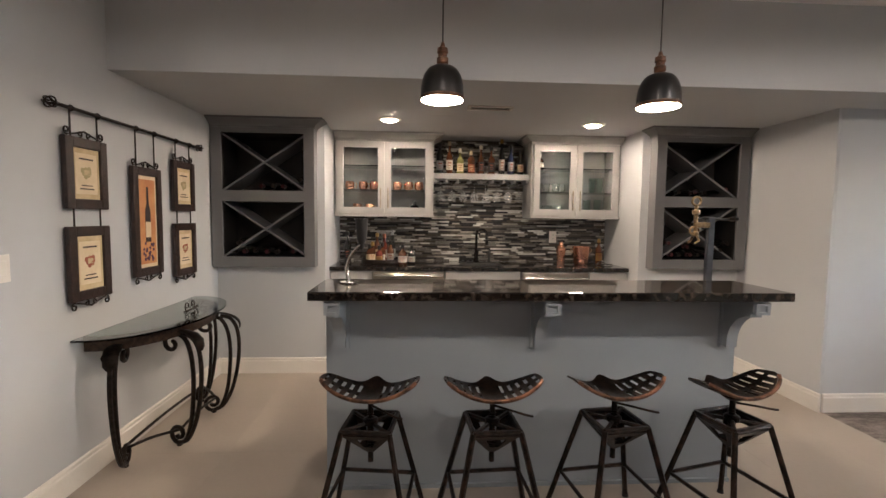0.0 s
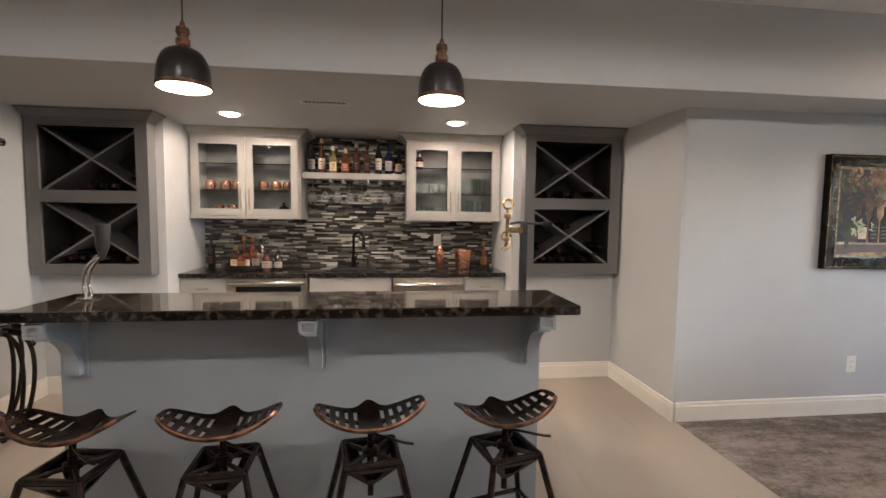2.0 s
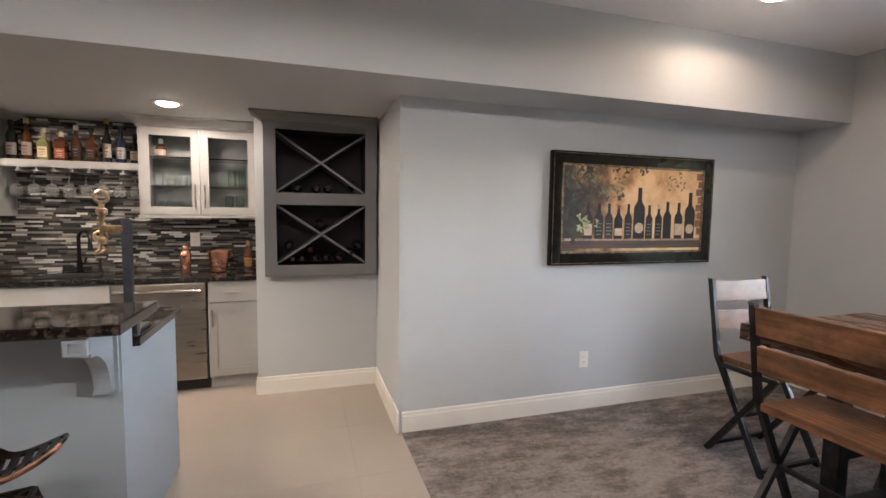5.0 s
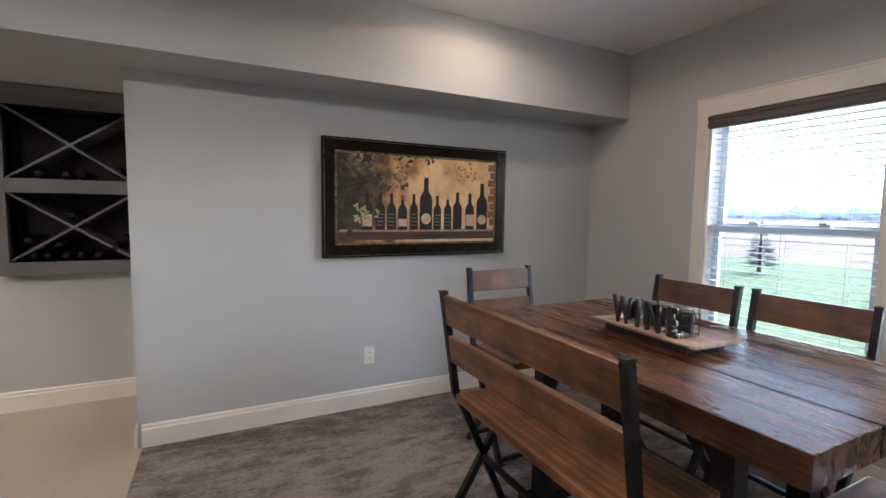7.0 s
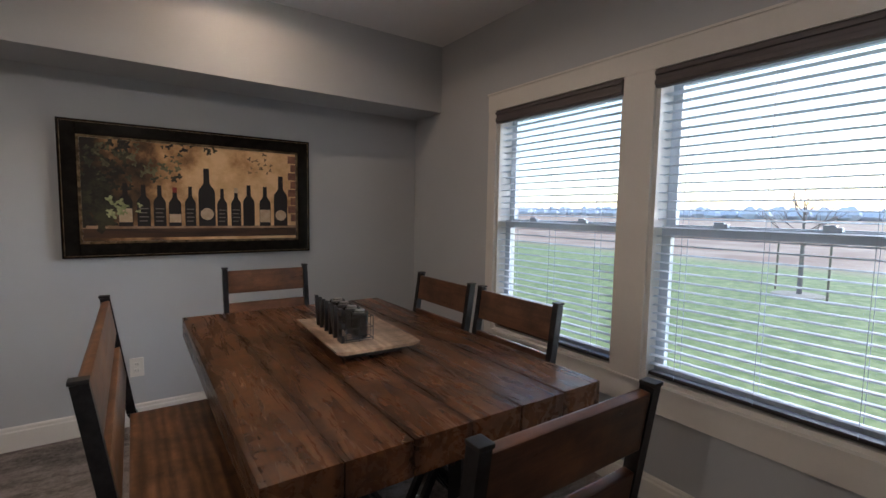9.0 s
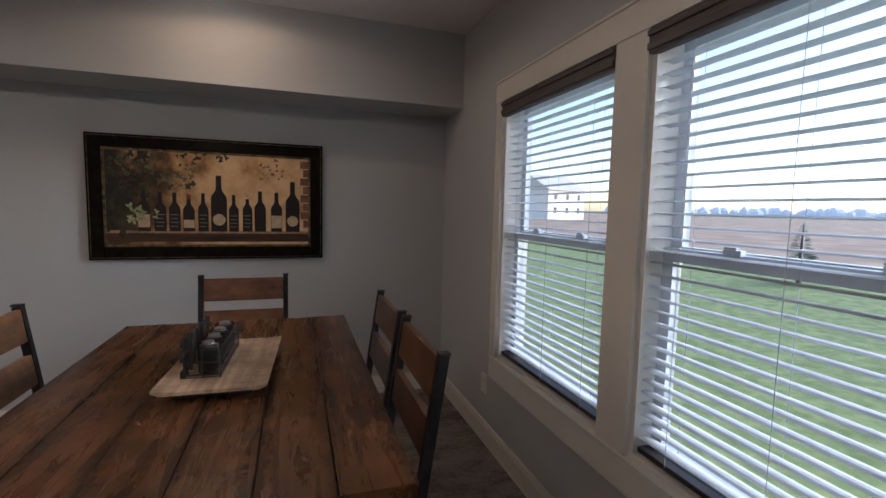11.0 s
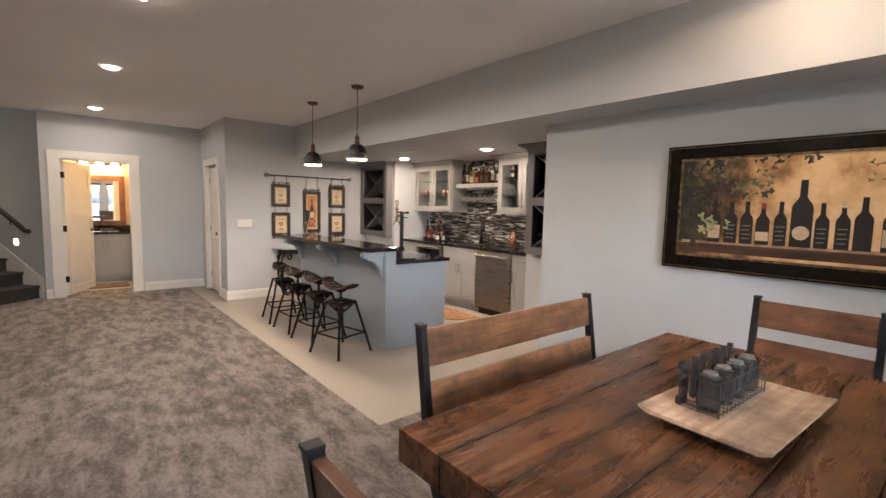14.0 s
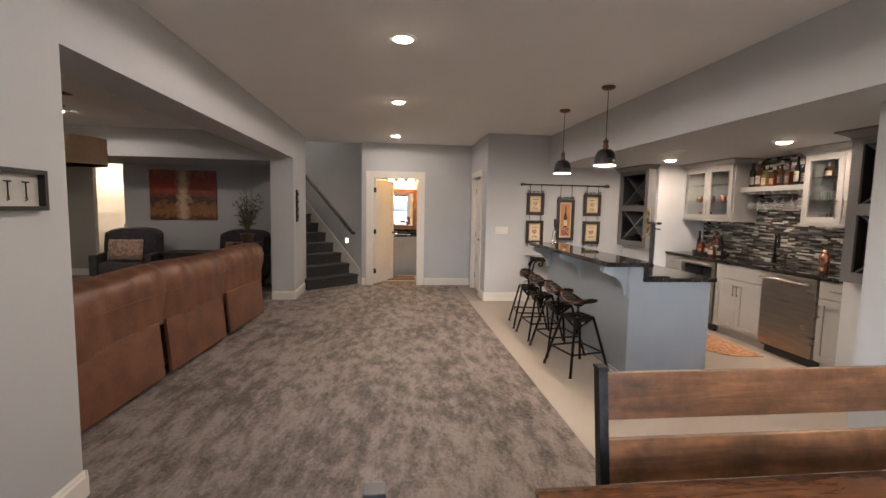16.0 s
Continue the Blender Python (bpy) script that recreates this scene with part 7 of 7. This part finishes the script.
def armchair(m, label):
    a = thing("wing_armchair", m, label, "armchair", "armchairs in the living room")
    part("seat", boxes((-0.31, -0.36, 0.26, 0.31, 0.28, 0.47), bevel=0.05), CHARCOAL, a, smooth=True)
    part("base", boxes((-0.36, -0.34, 0.14, 0.36, 0.34, 0.27), bevel=0.02), CHARCOAL, a, smooth=True)
    bm = bmesh.new()
    rings = []
    for i in range(17):
        f = -1 + i / 8
        x, yb = 0.46 * math.sin(f * 1.15) / math.sin(1.15), 0.36 - 0.16 * abs(f) ** 2.5
        top = 1.02 - 0.10 * abs(f) ** 3
        rings.append([bm.verts.new((x, yb, 0.2)), bm.verts.new((x * 1.02, yb + 0.03, 0.7)), bm.verts.new((x * 1.0, yb + 0.06, top)), bm.verts.new((x * 0.86, yb - 0.07, top - 0.02)), bm.verts.new((x * 0.82, yb - 0.11, 0.65)), bm.verts.new((x * 0.82, yb - 0.1, 0.2))])
    for p, q in zip(rings, rings[1:]):
        for i in range(6):
            bm.faces.new((p[i], p[(i + 1) % 6], q[(i + 1) % 6], q[i]))
    bm.faces.new(rings[0])
    bm.faces.new(rings[-1])
    part("back", bm, CHARCOAL, a, smooth=True)
    for sx in (-1, 1):
        part("arm", boxes((sx * 0.40 - 0.06, -0.34, 0.24, sx * 0.40 + 0.06, 0.26, 0.60), bevel=0.045), CHARCOAL, a, smooth=True)
        for sy in (-0.28, 0.28):
            part("leg", lathe(bmesh.new(), [(0.018, 0), (0.028, 0.14), (0.001, 0.14)], 10, pose(sx * 0.3, sy, 0)), BLACK, a)
    return a


armchair(pose(-0.55, -3.08, 0, 0, 0, 97), "charcoal wingback armchair with a patterned pillow")
armchair(pose(-0.40, -1.22, 0, 0, 0, 80), "charcoal wingback armchair beside the plant stand")
pl = thing("pillow", pose(-0.42, -3.06, 0.66, -14, 0, 97), "beige medallion patterned throw pillow", "pillow")
part("cover", cushion(bmesh.new(), 0.52, 0.36, 0.14, Matrix.Identity(4)), PILLOW, pl, smooth=True)
pl = thing("pillow", pose(-0.28, -1.22, 0.66, -14, 0, 80), "yellow and olive throw pillow on the armchair", "pillow")
part("cover", cushion(bmesh.new(), 0.40, 0.34, 0.14, Matrix.Identity(4)), surf("olive_gold_fabric", (0.42, 0.36, 0.16), (0.16, 0.13, 0.07), 9, 0.9), pl, smooth=True)
sdt = thing("side_table", pose(-0.75, -2.15, 0), "low dark wooden side chest between the armchairs", "table")
part("case", boxes((-0.25, -0.35, 0.1, 0.25, 0.35, 0.58), bevel=0.008), WOODDK, sdt)
part("top", boxes((-0.28, -0.38, 0.58, 0.28, 0.38, 0.61), bevel=0.006), WOODDK, sdt)
for k in (0, 1):
    part("drawer", boxes((0.25, -0.33 + 0.335 * k, 0.3, 0.262, -0.01 + 0.335 * k, 0.55), bevel=0.003), WOODDK, sdt)
for sx in (-0.22, 0.22):
    for sy in (-0.32, 0.32):
        part("leg", boxes((sx - 0.025, sy - 0.025, 0, sx + 0.025, sy + 0.025, 0.1)), WOODDK, sdt)

cvp = thing("landscape_canvas", pose(-1.429, -2.53, 1.62), "autumn canvas of red trees over golden water", "painting")


def autumn():
    """Red tree masses above, gold water below, a pale gap in the middle."""
    m, n, l, p = node_mat("autumn_paint")
    co, sep = n.new("ShaderNodeTexCoord"), n.new("ShaderNodeSeparateXYZ")
    l.new(co.outputs["Object"], sep.inputs[0])
    t = n.new("ShaderNodeTexNoise")
    t.inputs["Scale"].default_value, t.inputs["Detail"].default_value = 13, 9
    l.new(co.outputs["Object"], t.inputs["Vector"])
    zz = n.new("ShaderNodeMath")
    zz.operation = "MULTIPLY_ADD"
    zz.inputs[1].default_value = 0.5
    l.new(t.outputs[0], zz.inputs[0])
    l.new(sep.outputs[2], zz.inputs[2])
    r = n.new("ShaderNodeValToRGB")
    e = r.color_ramp.elements
    e[0].position, e[0].color = 0.0, (0.10, 0.04, 0.02, 1)
    e[1].position, e[1].color = 1.0, (0.30, 0.16, 0.10, 1)
    for pos, c in ((0.12, (0.30, 0.14, 0.04)), (0.30, (0.20, 0.08, 0.03)), (0.38, (0.03, 0.025, 0.015)), (0.46, (0.16, 0.04, 0.02)), (0.62, (0.34, 0.05, 0.03)), (0.85, (0.26, 0.05, 0.035))):
        k = e.new(pos)
        k.color = (*c, 1)
    mr = n.new("ShaderNodeMapRange")
    mr.inputs["From Min"].default_value, mr.inputs["From Max"].default_value = -0.20, 0.72
    l.new(zz.outputs[0], mr.inputs[0])
    l.new(mr.outputs[0], r.inputs[0])
    ab = n.new("ShaderNodeMath")
    ab.operation = "ABSOLUTE"
    l.new(sep.outputs[1], ab.inputs[0])
    a2 = n.new("ShaderNodeMath")
    a2.operation = "MULTIPLY_ADD"
    a2.inputs[1].default_value = 0.25
    l.new(t.outputs[0], a2.inputs[0])
    l.new(ab.outputs[0], a2.inputs[2])
    gap = n.new("ShaderNodeMapRange")
    gap.inputs["From Min"].default_value, gap.inputs["From Max"].default_value = 0.155, 0.26
    gap.inputs["To Min"].default_value, gap.inputs["To Max"].default_value = 1, 0
    l.new(a2.outputs[0], gap.inputs[0])
    mx = n.new("ShaderNodeMix")
    mx.data_type = "RGBA"
    mx.inputs["B"].default_value = (0.58, 0.42, 0.26, 1)
    l.new(gap.outputs[0], mx.inputs["Factor"])
    l.new(r.outputs[0], mx.inputs["A"])
    l.new(mx.outputs["Result"], p.inputs["Base Color"])
    p.inputs["Roughness"].default_value = 0.5
    return m


part("canvas", boxes((0, -0.60, -0.47, 0.035, 0.60, 0.47), bevel=0.004), autumn(), cvp)
bmp = thing("plant_stand", pose(0.72, -0.72, 0), "tall black iron stand with shelves", "stand")
for z in (0.12, 0.5, 0.88):
    part("shelf", boxes((-0.17, -0.15, z, 0.17, 0.15, z + 0.02)), IRON, bmp)
for sx in (-0.16, 0.16):
    for sy in (-0.14, 0.14):
        part("post", tube(bmesh.new(), [(sx, sy, 0), (sx, sy, 0.9)], 0.011, 8), IRON, bmp)
bm = bmesh.new()
for sy in (-0.12, 0.12):
    tube(bm, spiral((0.20, sy, 0.30), 0.12, 0.05, -90, 100, (1, 0, 0), (0, 0, 1), 14), 0.009, 8)
part("scroll", bm, IRON, bmp, smooth=True)
pt = thing("potted_plant", pose(0.72, -0.72, 0.9), "leafy arrangement in a dark pot on the stand", "plant")
part("pot", lathe(bmesh.new(), [(0.001, 0), (0.07, 0), (0.10, 0.12), (0.105, 0.13), (0.09, 0.13), (0.001, 0.11)], 20), surf("dark_glazed_pot", (0.07, 0.04, 0.03), None, 8, 0.3), pt, smooth=True)
rnd = random.Random(12)
stem, leaf = bmesh.new(), bmesh.new()
for k in range(30):
    a, spread, h = rnd.uniform(0, 6.283), rnd.uniform(0.05, 0.30), rnd.uniform(0.25, 0.72)
    pts = arc_pts([(0, 0, 0.1), (spread * 0.4 * math.cos(a), spread * 0.4 * math.sin(a), 0.1 + h * 0.6), (spread * math.cos(a), spread * math.sin(a), 0.1 + h)], 5)
    tube(stem, pts, 0.003, 5)
    for j in range(11):
        c = pts[3 + j % 7] + Vector((rnd.uniform(-0.03, 0.03), rnd.uniform(-0.03, 0.03), rnd.uniform(-0.03, 0.04)))
        d = Vector((rnd.uniform(-1, 1), rnd.uniform(-1, 1), rnd.uniform(-0.2, 0.9))).normalized()
        w = d.orthogonal().normalized() * 0.012
        ln = rnd.uniform(0.05, 0.10)
        v = [leaf.verts.new(c), leaf.verts.new(c + d * ln * 0.5 + w), leaf.verts.new(c + d * ln - Vector((0, 0, 0.012))), leaf.verts.new(c + d * ln * 0.5 - w)]
        leaf.faces.new(v)
part("stems", stem, surf("brown_stem", (0.08, 0.06, 0.03), None, 8, 0.7), pt)
tagged(part("foliage", leaf, surf("dusty_leaf", (0.12, 0.13, 0.06), (0.07, 0.06, 0.035), 30, 0.6), pt), kind="stuff")
dl = thing("drum_pendant", pose(2.0, -2.35, 0), "large beige drum shade hanging lamp", "pendant lamp")
# Lit look is put into the linen's brighter colour; no lamp inside.
part("shade", lathe(bmesh.new(), [(0.42, 1.89), (0.42, 2.20), (0.415, 2.20), (0.415, 1.89)], 40), surf("linen_lit_tone", (0.74, 0.56, 0.38), (0.68, 0.51, 0.34), 20, 0.8, bump=0.3), dl, smooth=True)
part("rod", tube(bmesh.new(), [(0, 0, 2.15), (0, 0, CEIL)], 0.008, 8), IRON, dl)
part("spider", boxes((-0.415, -0.006, 2.18, 0.415, 0.006, 2.19), (-0.006, -0.415, 2.1805, 0.006, 0.415, 2.1895)), IRON, dl)
fan = thing("ceiling_fan", pose(3.15, -2.2, 0), "dark ceiling fan with flat blades", "ceiling fan")
part("motor", lathe(bmesh.new(), [(0.001, 2.40), (0.09, 2.41), (0.11, 2.45), (0.09, 2.50), (0.02, 2.52), (0.02, CEIL), (0.001, CEIL)], 24), BLACK, fan, smooth=True)
for k in range(5):
    bm = boxes((0.12, -0.065, 2.445, 0.68, 0.065, 2.453), bevel=0.003)
    part("blade", bm, WOODDK, fan, at=pose(0, 0, 0, 0, 0, 72 * k + 20))
can_light(-2.4, -4.7, CEIL + 0.01, "hallway lights")
lamp(-2.4, -4.7, CEIL - 0.03, 28, 0.08, (1.0, 0.76, 0.5), 172)
for x, y in ((1.2, -2.9), (3.6, -3.4)):
    can_light(x, y, CEIL, "living room lights")
    lamp(x, y, CEIL - 0.03, 9, 0.07, WARM, 172)
sbx = thing("shadow_box", pose(5.705, YS, 1.512), "black framed shadow box of old corkscrews", "picture")
part("frame", boxes((-0.14, 0, -0.085, -0.122, 0.035, 0.085), (0.122, 0, -0.085, 0.14, 0.035, 0.085), (-0.122, 0, -0.085, 0.122, 0.034, -0.067), (-0.122, 0, 0.067, 0.122, 0.034, 0.085)), BLACK, sbx)
part("mount", boxes((-0.122, 0.001, -0.067, 0.122, 0.006, 0.067)), surf("pale_grey_mount", (0.52, 0.51, 0.48), None, 10, 0.8), sbx, "pale grey mount")
for x in (-0.05, 0.04):
    bm = bmesh.new()
    tube(bm, [(x, 0.012, 0.03), (x, 0.012, -0.025)], 0.0026, 6)
    tube(bm, [(x - 0.016, 0.012, 0.032), (x + 0.016, 0.012, 0.032)], 0.0035, 6)
    tube(bm, [(x + 0.006 * math.cos(t), 0.012 + 0.003 * math.sin(t), -0.025 - t * 0.0016) for t in [0.6 * i for i in range(22)]], 0.0018, 5)
    part("corkscrew", bm, IRON, sbx, "old iron corkscrew")

# ---- outdoors ----
def ground_mat():
    m, n, l, p = node_mat("lawn_and_field")
    co, sep = n.new("ShaderNodeTexCoord"), n.new("ShaderNodeSeparateXYZ")
    l.new(co.outputs["Object"], sep.inputs[0])
    t, f = n.new("ShaderNodeTexNoise"), n.new("ShaderNodeTexNoise")
    t.inputs["Scale"].default_value, t.inputs["Detail"].default_value = 0.35, 8
    f.inputs["Scale"].default_value, f.inputs["Detail"].default_value = 6, 6
    for q in (t, f):
        l.new(co.outputs["Object"], q.inputs["Vector"])
    g = n.new("ShaderNodeValToRGB")
    g.color_ramp.elements[0].color, g.color_ramp.elements[1].color = (0.15, 0.20, 0.06, 1), (0.28, 0.32, 0.12, 1)
    g.color_ramp.elements[0].position, g.color_ramp.elements[1].position = 0.35, 0.65
    l.new(f.outputs[0], g.inputs[0])
    b = n.new("ShaderNodeValToRGB")
    b.color_ramp.elements[0].color, b.color_ramp.elements[1].color = (0.30, 0.18, 0.12, 1), (0.46, 0.33, 0.23, 1)
    b.color_ramp.elements[0].position, b.color_ramp.elements[1].position = 0.35, 0.65
    l.new(t.outputs[0], b.inputs[0])
    mr = n.new("ShaderNodeMapRange")
    mr.inputs["From Min"].default_value, mr.inputs["From Max"].default_value = 23, 26
    l.new(sep.outputs[0], mr.inputs[0])
    mx = n.new("ShaderNodeMix")
    mx.data_type = "RGBA"
    l.new(mr.outputs[0], mx.inputs["Factor"])
    l.new(g.outputs[0], mx.inputs["A"])
    l.new(b.outputs[0], mx.inputs["B"])
    l.new(mx.outputs["Result"], p.inputs["Base Color"])
    p.inputs["Roughness"].default_value = 0.95
    return m


structure("ground", boxes((XE + 0.161, -900, -0.6, 1500, 900, -0.25)), ground_mat(), "green lawn giving way to a bare brown field", "ground")
bm = bmesh.new()
rnd = random.Random(21)
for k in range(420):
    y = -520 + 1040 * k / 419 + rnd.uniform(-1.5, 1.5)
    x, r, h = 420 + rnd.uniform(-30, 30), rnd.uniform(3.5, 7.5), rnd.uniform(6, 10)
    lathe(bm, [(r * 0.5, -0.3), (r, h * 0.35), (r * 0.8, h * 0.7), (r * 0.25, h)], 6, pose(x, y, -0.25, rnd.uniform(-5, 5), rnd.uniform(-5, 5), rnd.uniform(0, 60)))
# Distance haze is put into the trees' pale grey colour.
tagged(part("tree_line", bm, surf("haze_tinted_trees", (0.80, 0.82, 0.85), (0.74, 0.76, 0.80), 0.05, 1.0)), "far woods along the field's edge, tinted pale for haze", "trees", kind="stuff")


def conifer(x, y, h):
    t = thing("young_spruce", pose(x, y, -0.25), "small green spruce on the lawn", "tree", "young spruces")
    part("trunk", lathe(bmesh.new(), [(0.06, 0), (0.04, h * 0.5), (0.006, h)], 8), surf("grey_bark", (0.16, 0.12, 0.09), None, 12, 0.9), t)
    bm = bmesh.new()
    r = random.Random(int(x * 10))
    for k in range(420):
        f = r.random() ** 0.8
        z, a = h * (0.10 + 0.88 * f), r.uniform(0, 6.283)
        ln = (1 - f) * h * 0.34 * r.uniform(0.6, 1.1) + 0.05
        d = Vector((math.cos(a), math.sin(a), 0.12))
        s_ = Vector((-math.sin(a), math.cos(a), 0)) * ln * 0.22
        c = Vector((0, 0, z))
        v = [bm.verts.new(c + d * ln * 0.2), bm.verts.new(c + d * ln * 0.65 + s_), bm.verts.new(c + d * ln + Vector((0, 0, -0.06 * ln))), bm.verts.new(c + d * ln * 0.65 - s_)]
        bm.faces.new(v)
    tagged(part("foliage", bm, surf("spruce_needles", (0.12, 0.17, 0.10), (0.07, 0.11, 0.06), 8, 0.8), t), kind="stuff")


conifer(19.5, 8.7, 1.55)


def bare_tree(x, y, h):
    t = thing("bare_tree", pose(x, y, -0.25), "young leafless tree staked on the lawn", "tree")
    r = random.Random(5)
    trunk, twigs = bmesh.new(), bmesh.new()
    tube(trunk, [(0, 0, 0), (0.02, 0.01, h * 0.4), (0, 0.03, h * 0.95)], [0.05, 0.04, 0.01], 8)
    def grow(p, d, ln, rad, depth):
        q = p + d * ln
        tube(twigs, [p, (p + q) / 2 + Vector((r.uniform(-1, 1), r.uniform(-1, 1), 0.3)) * ln * 0.08, q], [rad, rad * 0.8, rad * 0.5], 5)
        if depth:
            for _ in range(3):
                grow(p + d * ln * r.uniform(0.4, 0.95), (d + Vector((r.uniform(-0.7, 0.7), r.uniform(-0.7, 0.7), r.uniform(0, 0.6)))).normalized(), ln * 0.6, rad * 0.55, depth - 1)
    for k in range(9):
        a = 6.283 * k / 9 + r.uniform(-0.3, 0.3)
        z = h * r.uniform(0.35, 0.85)
        grow(Vector((0, 0, z)), Vector((math.cos(a), math.sin(a), 0.7)).normalized(), h * 0.30, 0.013, 2)
    part("trunk", trunk, surf("brown_bark", (0.30, 0.24, 0.21), None, 10, 0.9), t)
    part("branches", twigs, surf("twig_bark", (0.36, 0.27, 0.24), None, 10, 0.9), t)
    for sx, sy in ((-0.5, -0.6), (0.5, 0.6)):
        part("stake", tube(bmesh.new(), [(sx, sy, 0), (sx, sy, 1.15)], 0.02, 6), surf("stake_wood", (0.28, 0.22, 0.16), None, 8, 0.8), t)
    part("mulch_ring", lathe(bmesh.new(), [(0.5, 0.0), (0.46, 0.02), (0.001, 0.03)], 20), surf("pale_mulch", (0.42, 0.36, 0.28), (0.30, 0.25, 0.18), 20, 0.95), t)


bare_tree(18.2, 4.4, 2.1)
hs = thing("neighbour_house", pose(60, 88, -0.25, 0, 0, 25), "grey two-storey house beyond the lawn", "house")
# Grey siding and roof, coloured paler to stand for distance haze.
SIDING = surf("haze_paled_siding", (0.78, 0.74, 0.70), (0.72, 0.68, 0.64), 2, 0.8, stretch=(1, 1, 8))
part("wall", boxes((-7, -5, 0, 7, 5, 6)), SIDING, hs)
bm = bmesh.new()
prism(bm, [(-5.6, 6), (0, 9.5), (5.6, 6)], "x", -7.5, 7.5)
part("roof", bm, surf("haze_paled_shingle", (0.56, 0.53, 0.50), (0.50, 0.47, 0.45), 2, 0.9), hs)
for x in (-4.5, 0, 4.5):
    for z in (1.2, 4.0):
        wv = part("window", boxes((x - 0.6, -5.06, z, x + 0.6, -5.0, z + 1.4)), TRIM, hs)
        part("pane", boxes((x - 0.5, -5.08, z + 0.1, x + 0.5, -5.06, z + 1.3)), BLACK, wv)

# ---- mosaic backsplash ----
def mosaic_mat(name, per_object):
    """Narrow strips in charcoal, taupe, slate and frosted white glass."""
    m, n, l, p = node_mat(name)
    src = n.new("ShaderNodeObjectInfo").outputs["Random"] if per_object else n.new("ShaderNodeNewGeometry").outputs["Random Per Island"]
    r = n.new("ShaderNodeValToRGB")
    r.color_ramp.interpolation = "CONSTANT"
    e = r.color_ramp.elements
    e[0].position, e[0].color = 0.0, (0.028, 0.028, 0.03, 1)
    e[1].position, e[1].color = 0.22, (0.075, 0.066, 0.055, 1)
    for pos, c in ((0.42, (0.12, 0.115, 0.105)), (0.60, (0.05, 0.045, 0.04)), (0.72, (0.25, 0.235, 0.205)), (0.83, (0.56, 0.56, 0.53)), (0.94, (0.36, 0.34, 0.31))):
        k = e.new(pos)
        k.color = (*c, 1)
    l.new(src, r.inputs[0])
    co, t = n.new("ShaderNodeTexCoord"), n.new("ShaderNodeTexNoise")
    t.inputs["Scale"].default_value, t.inputs["Detail"].default_value = 45, 4
    l.new(co.outputs["Object"], t.inputs["Vector"])
    mr = n.new("ShaderNodeMapRange")
    mr.inputs["To Min"].default_value, mr.inputs["To Max"].default_value = 0.6, 1.4
    l.new(t.outputs[0], mr.inputs[0])
    h = n.new("ShaderNodeHueSaturation")
    l.new(mr.outputs[0], h.inputs["Value"])
    l.new(r.outputs[0], h.inputs["Color"])
    l.new(h.outputs[0], p.inputs["Base Color"])
    rr = n.new("ShaderNodeMapRange")
    rr.inputs["To Min"].default_value, rr.inputs["To Max"].default_value = 0.12, 0.5
    l.new(src, rr.inputs[0])
    l.new(rr.outputs[0], p.inputs["Roughness"])
    return m


splash = structure("backsplash", boxes((XA + 0.001, YBK - 0.005, 0.91, XB - 0.001, YBK - 0.0005, 1.362), (2.545, YBK - 0.005, 1.362, 3.475, YBK - 0.0005, SOFF - 0.001)), surf("dark_grout", (0.05, 0.047, 0.043), None, 20, 0.8), "dark grout behind the mosaic strips", "backsplash")
M1, M2 = mosaic_mat("mosaic_strip", True), mosaic_mat("mosaic_strip_rest", False)
rnd = random.Random(7)
lens_ = [0.075, 0.10, 0.13, 0.16]
meshes = {}
rest = bmesh.new()
count = 0
z, hh = 0.912, 0.0172
row = 0
while z + hh < SOFF:
    x0, x1 = (XA + 0.003, XB - 0.003) if z < 1.36 else (2.548, 3.472)
    x = x0 - rnd.uniform(0, 0.12)
    while x < x1:
        ln = rnd.choice(lens_)
        a, b = max(x, x0), min(x + ln, x1)
        if b - a > 0.012:
            whole = a == x and b == x + ln
            if whole and count < 300 and 2.40 < a < 3.55 and z < 1.40:
                if ln not in meshes:
                    me = bpy.data.meshes.new("tile")
                    bm = boxes((0.0007, 0, 0.0007, ln - 0.0007, 0.007, hh - 0.0007))
                    bm.to_mesh(me)
                    bm.free()
                    me.materials.append(M1)
                    meshes[ln] = me
                o = new("tile", meshes[ln])
                o.parent = splash
                o.location = (x, YBK - 0.0118 + rnd.uniform(0, 0.001), z)
                count += 1
            else:
                dy = rnd.uniform(0, 0.001)
                box(rest, a + 0.0007, YBK - 0.0118 + dy, z + 0.0007, b - 0.0007, YBK - 0.0048, z + hh - 0.0007)
        x += ln
    z += hh
    row += 1
tagged(part("tile_rest", rest, M2, splash), kind="stuff")

# ---- cream floor tiles ----
TW = 0.61
tm = {}
for i in range(8):
    for j in range(6):
        x, y = XL + TW * i, 2.65 + TW * j
        w, d = min(TW, XR - 0.001 - x), min(TW, YBK - y)
        if w < 0.03 or d < 0.03:
            continue
        key = (round(w, 3), round(d, 3))
        if key not in tm:
            me = bpy.data.meshes.new("tile")
            bm = boxes((0.0003, 0.0003, -0.006, w - 0.0003, d - 0.0003, 0.0))
            bm.to_mesh(me)
            bm.free()
            me.materials.append(TILE)
            tm[key] = me
        o = new("tile", tm[key])
        o.parent = TILES
        o.location = (x, y, 0)
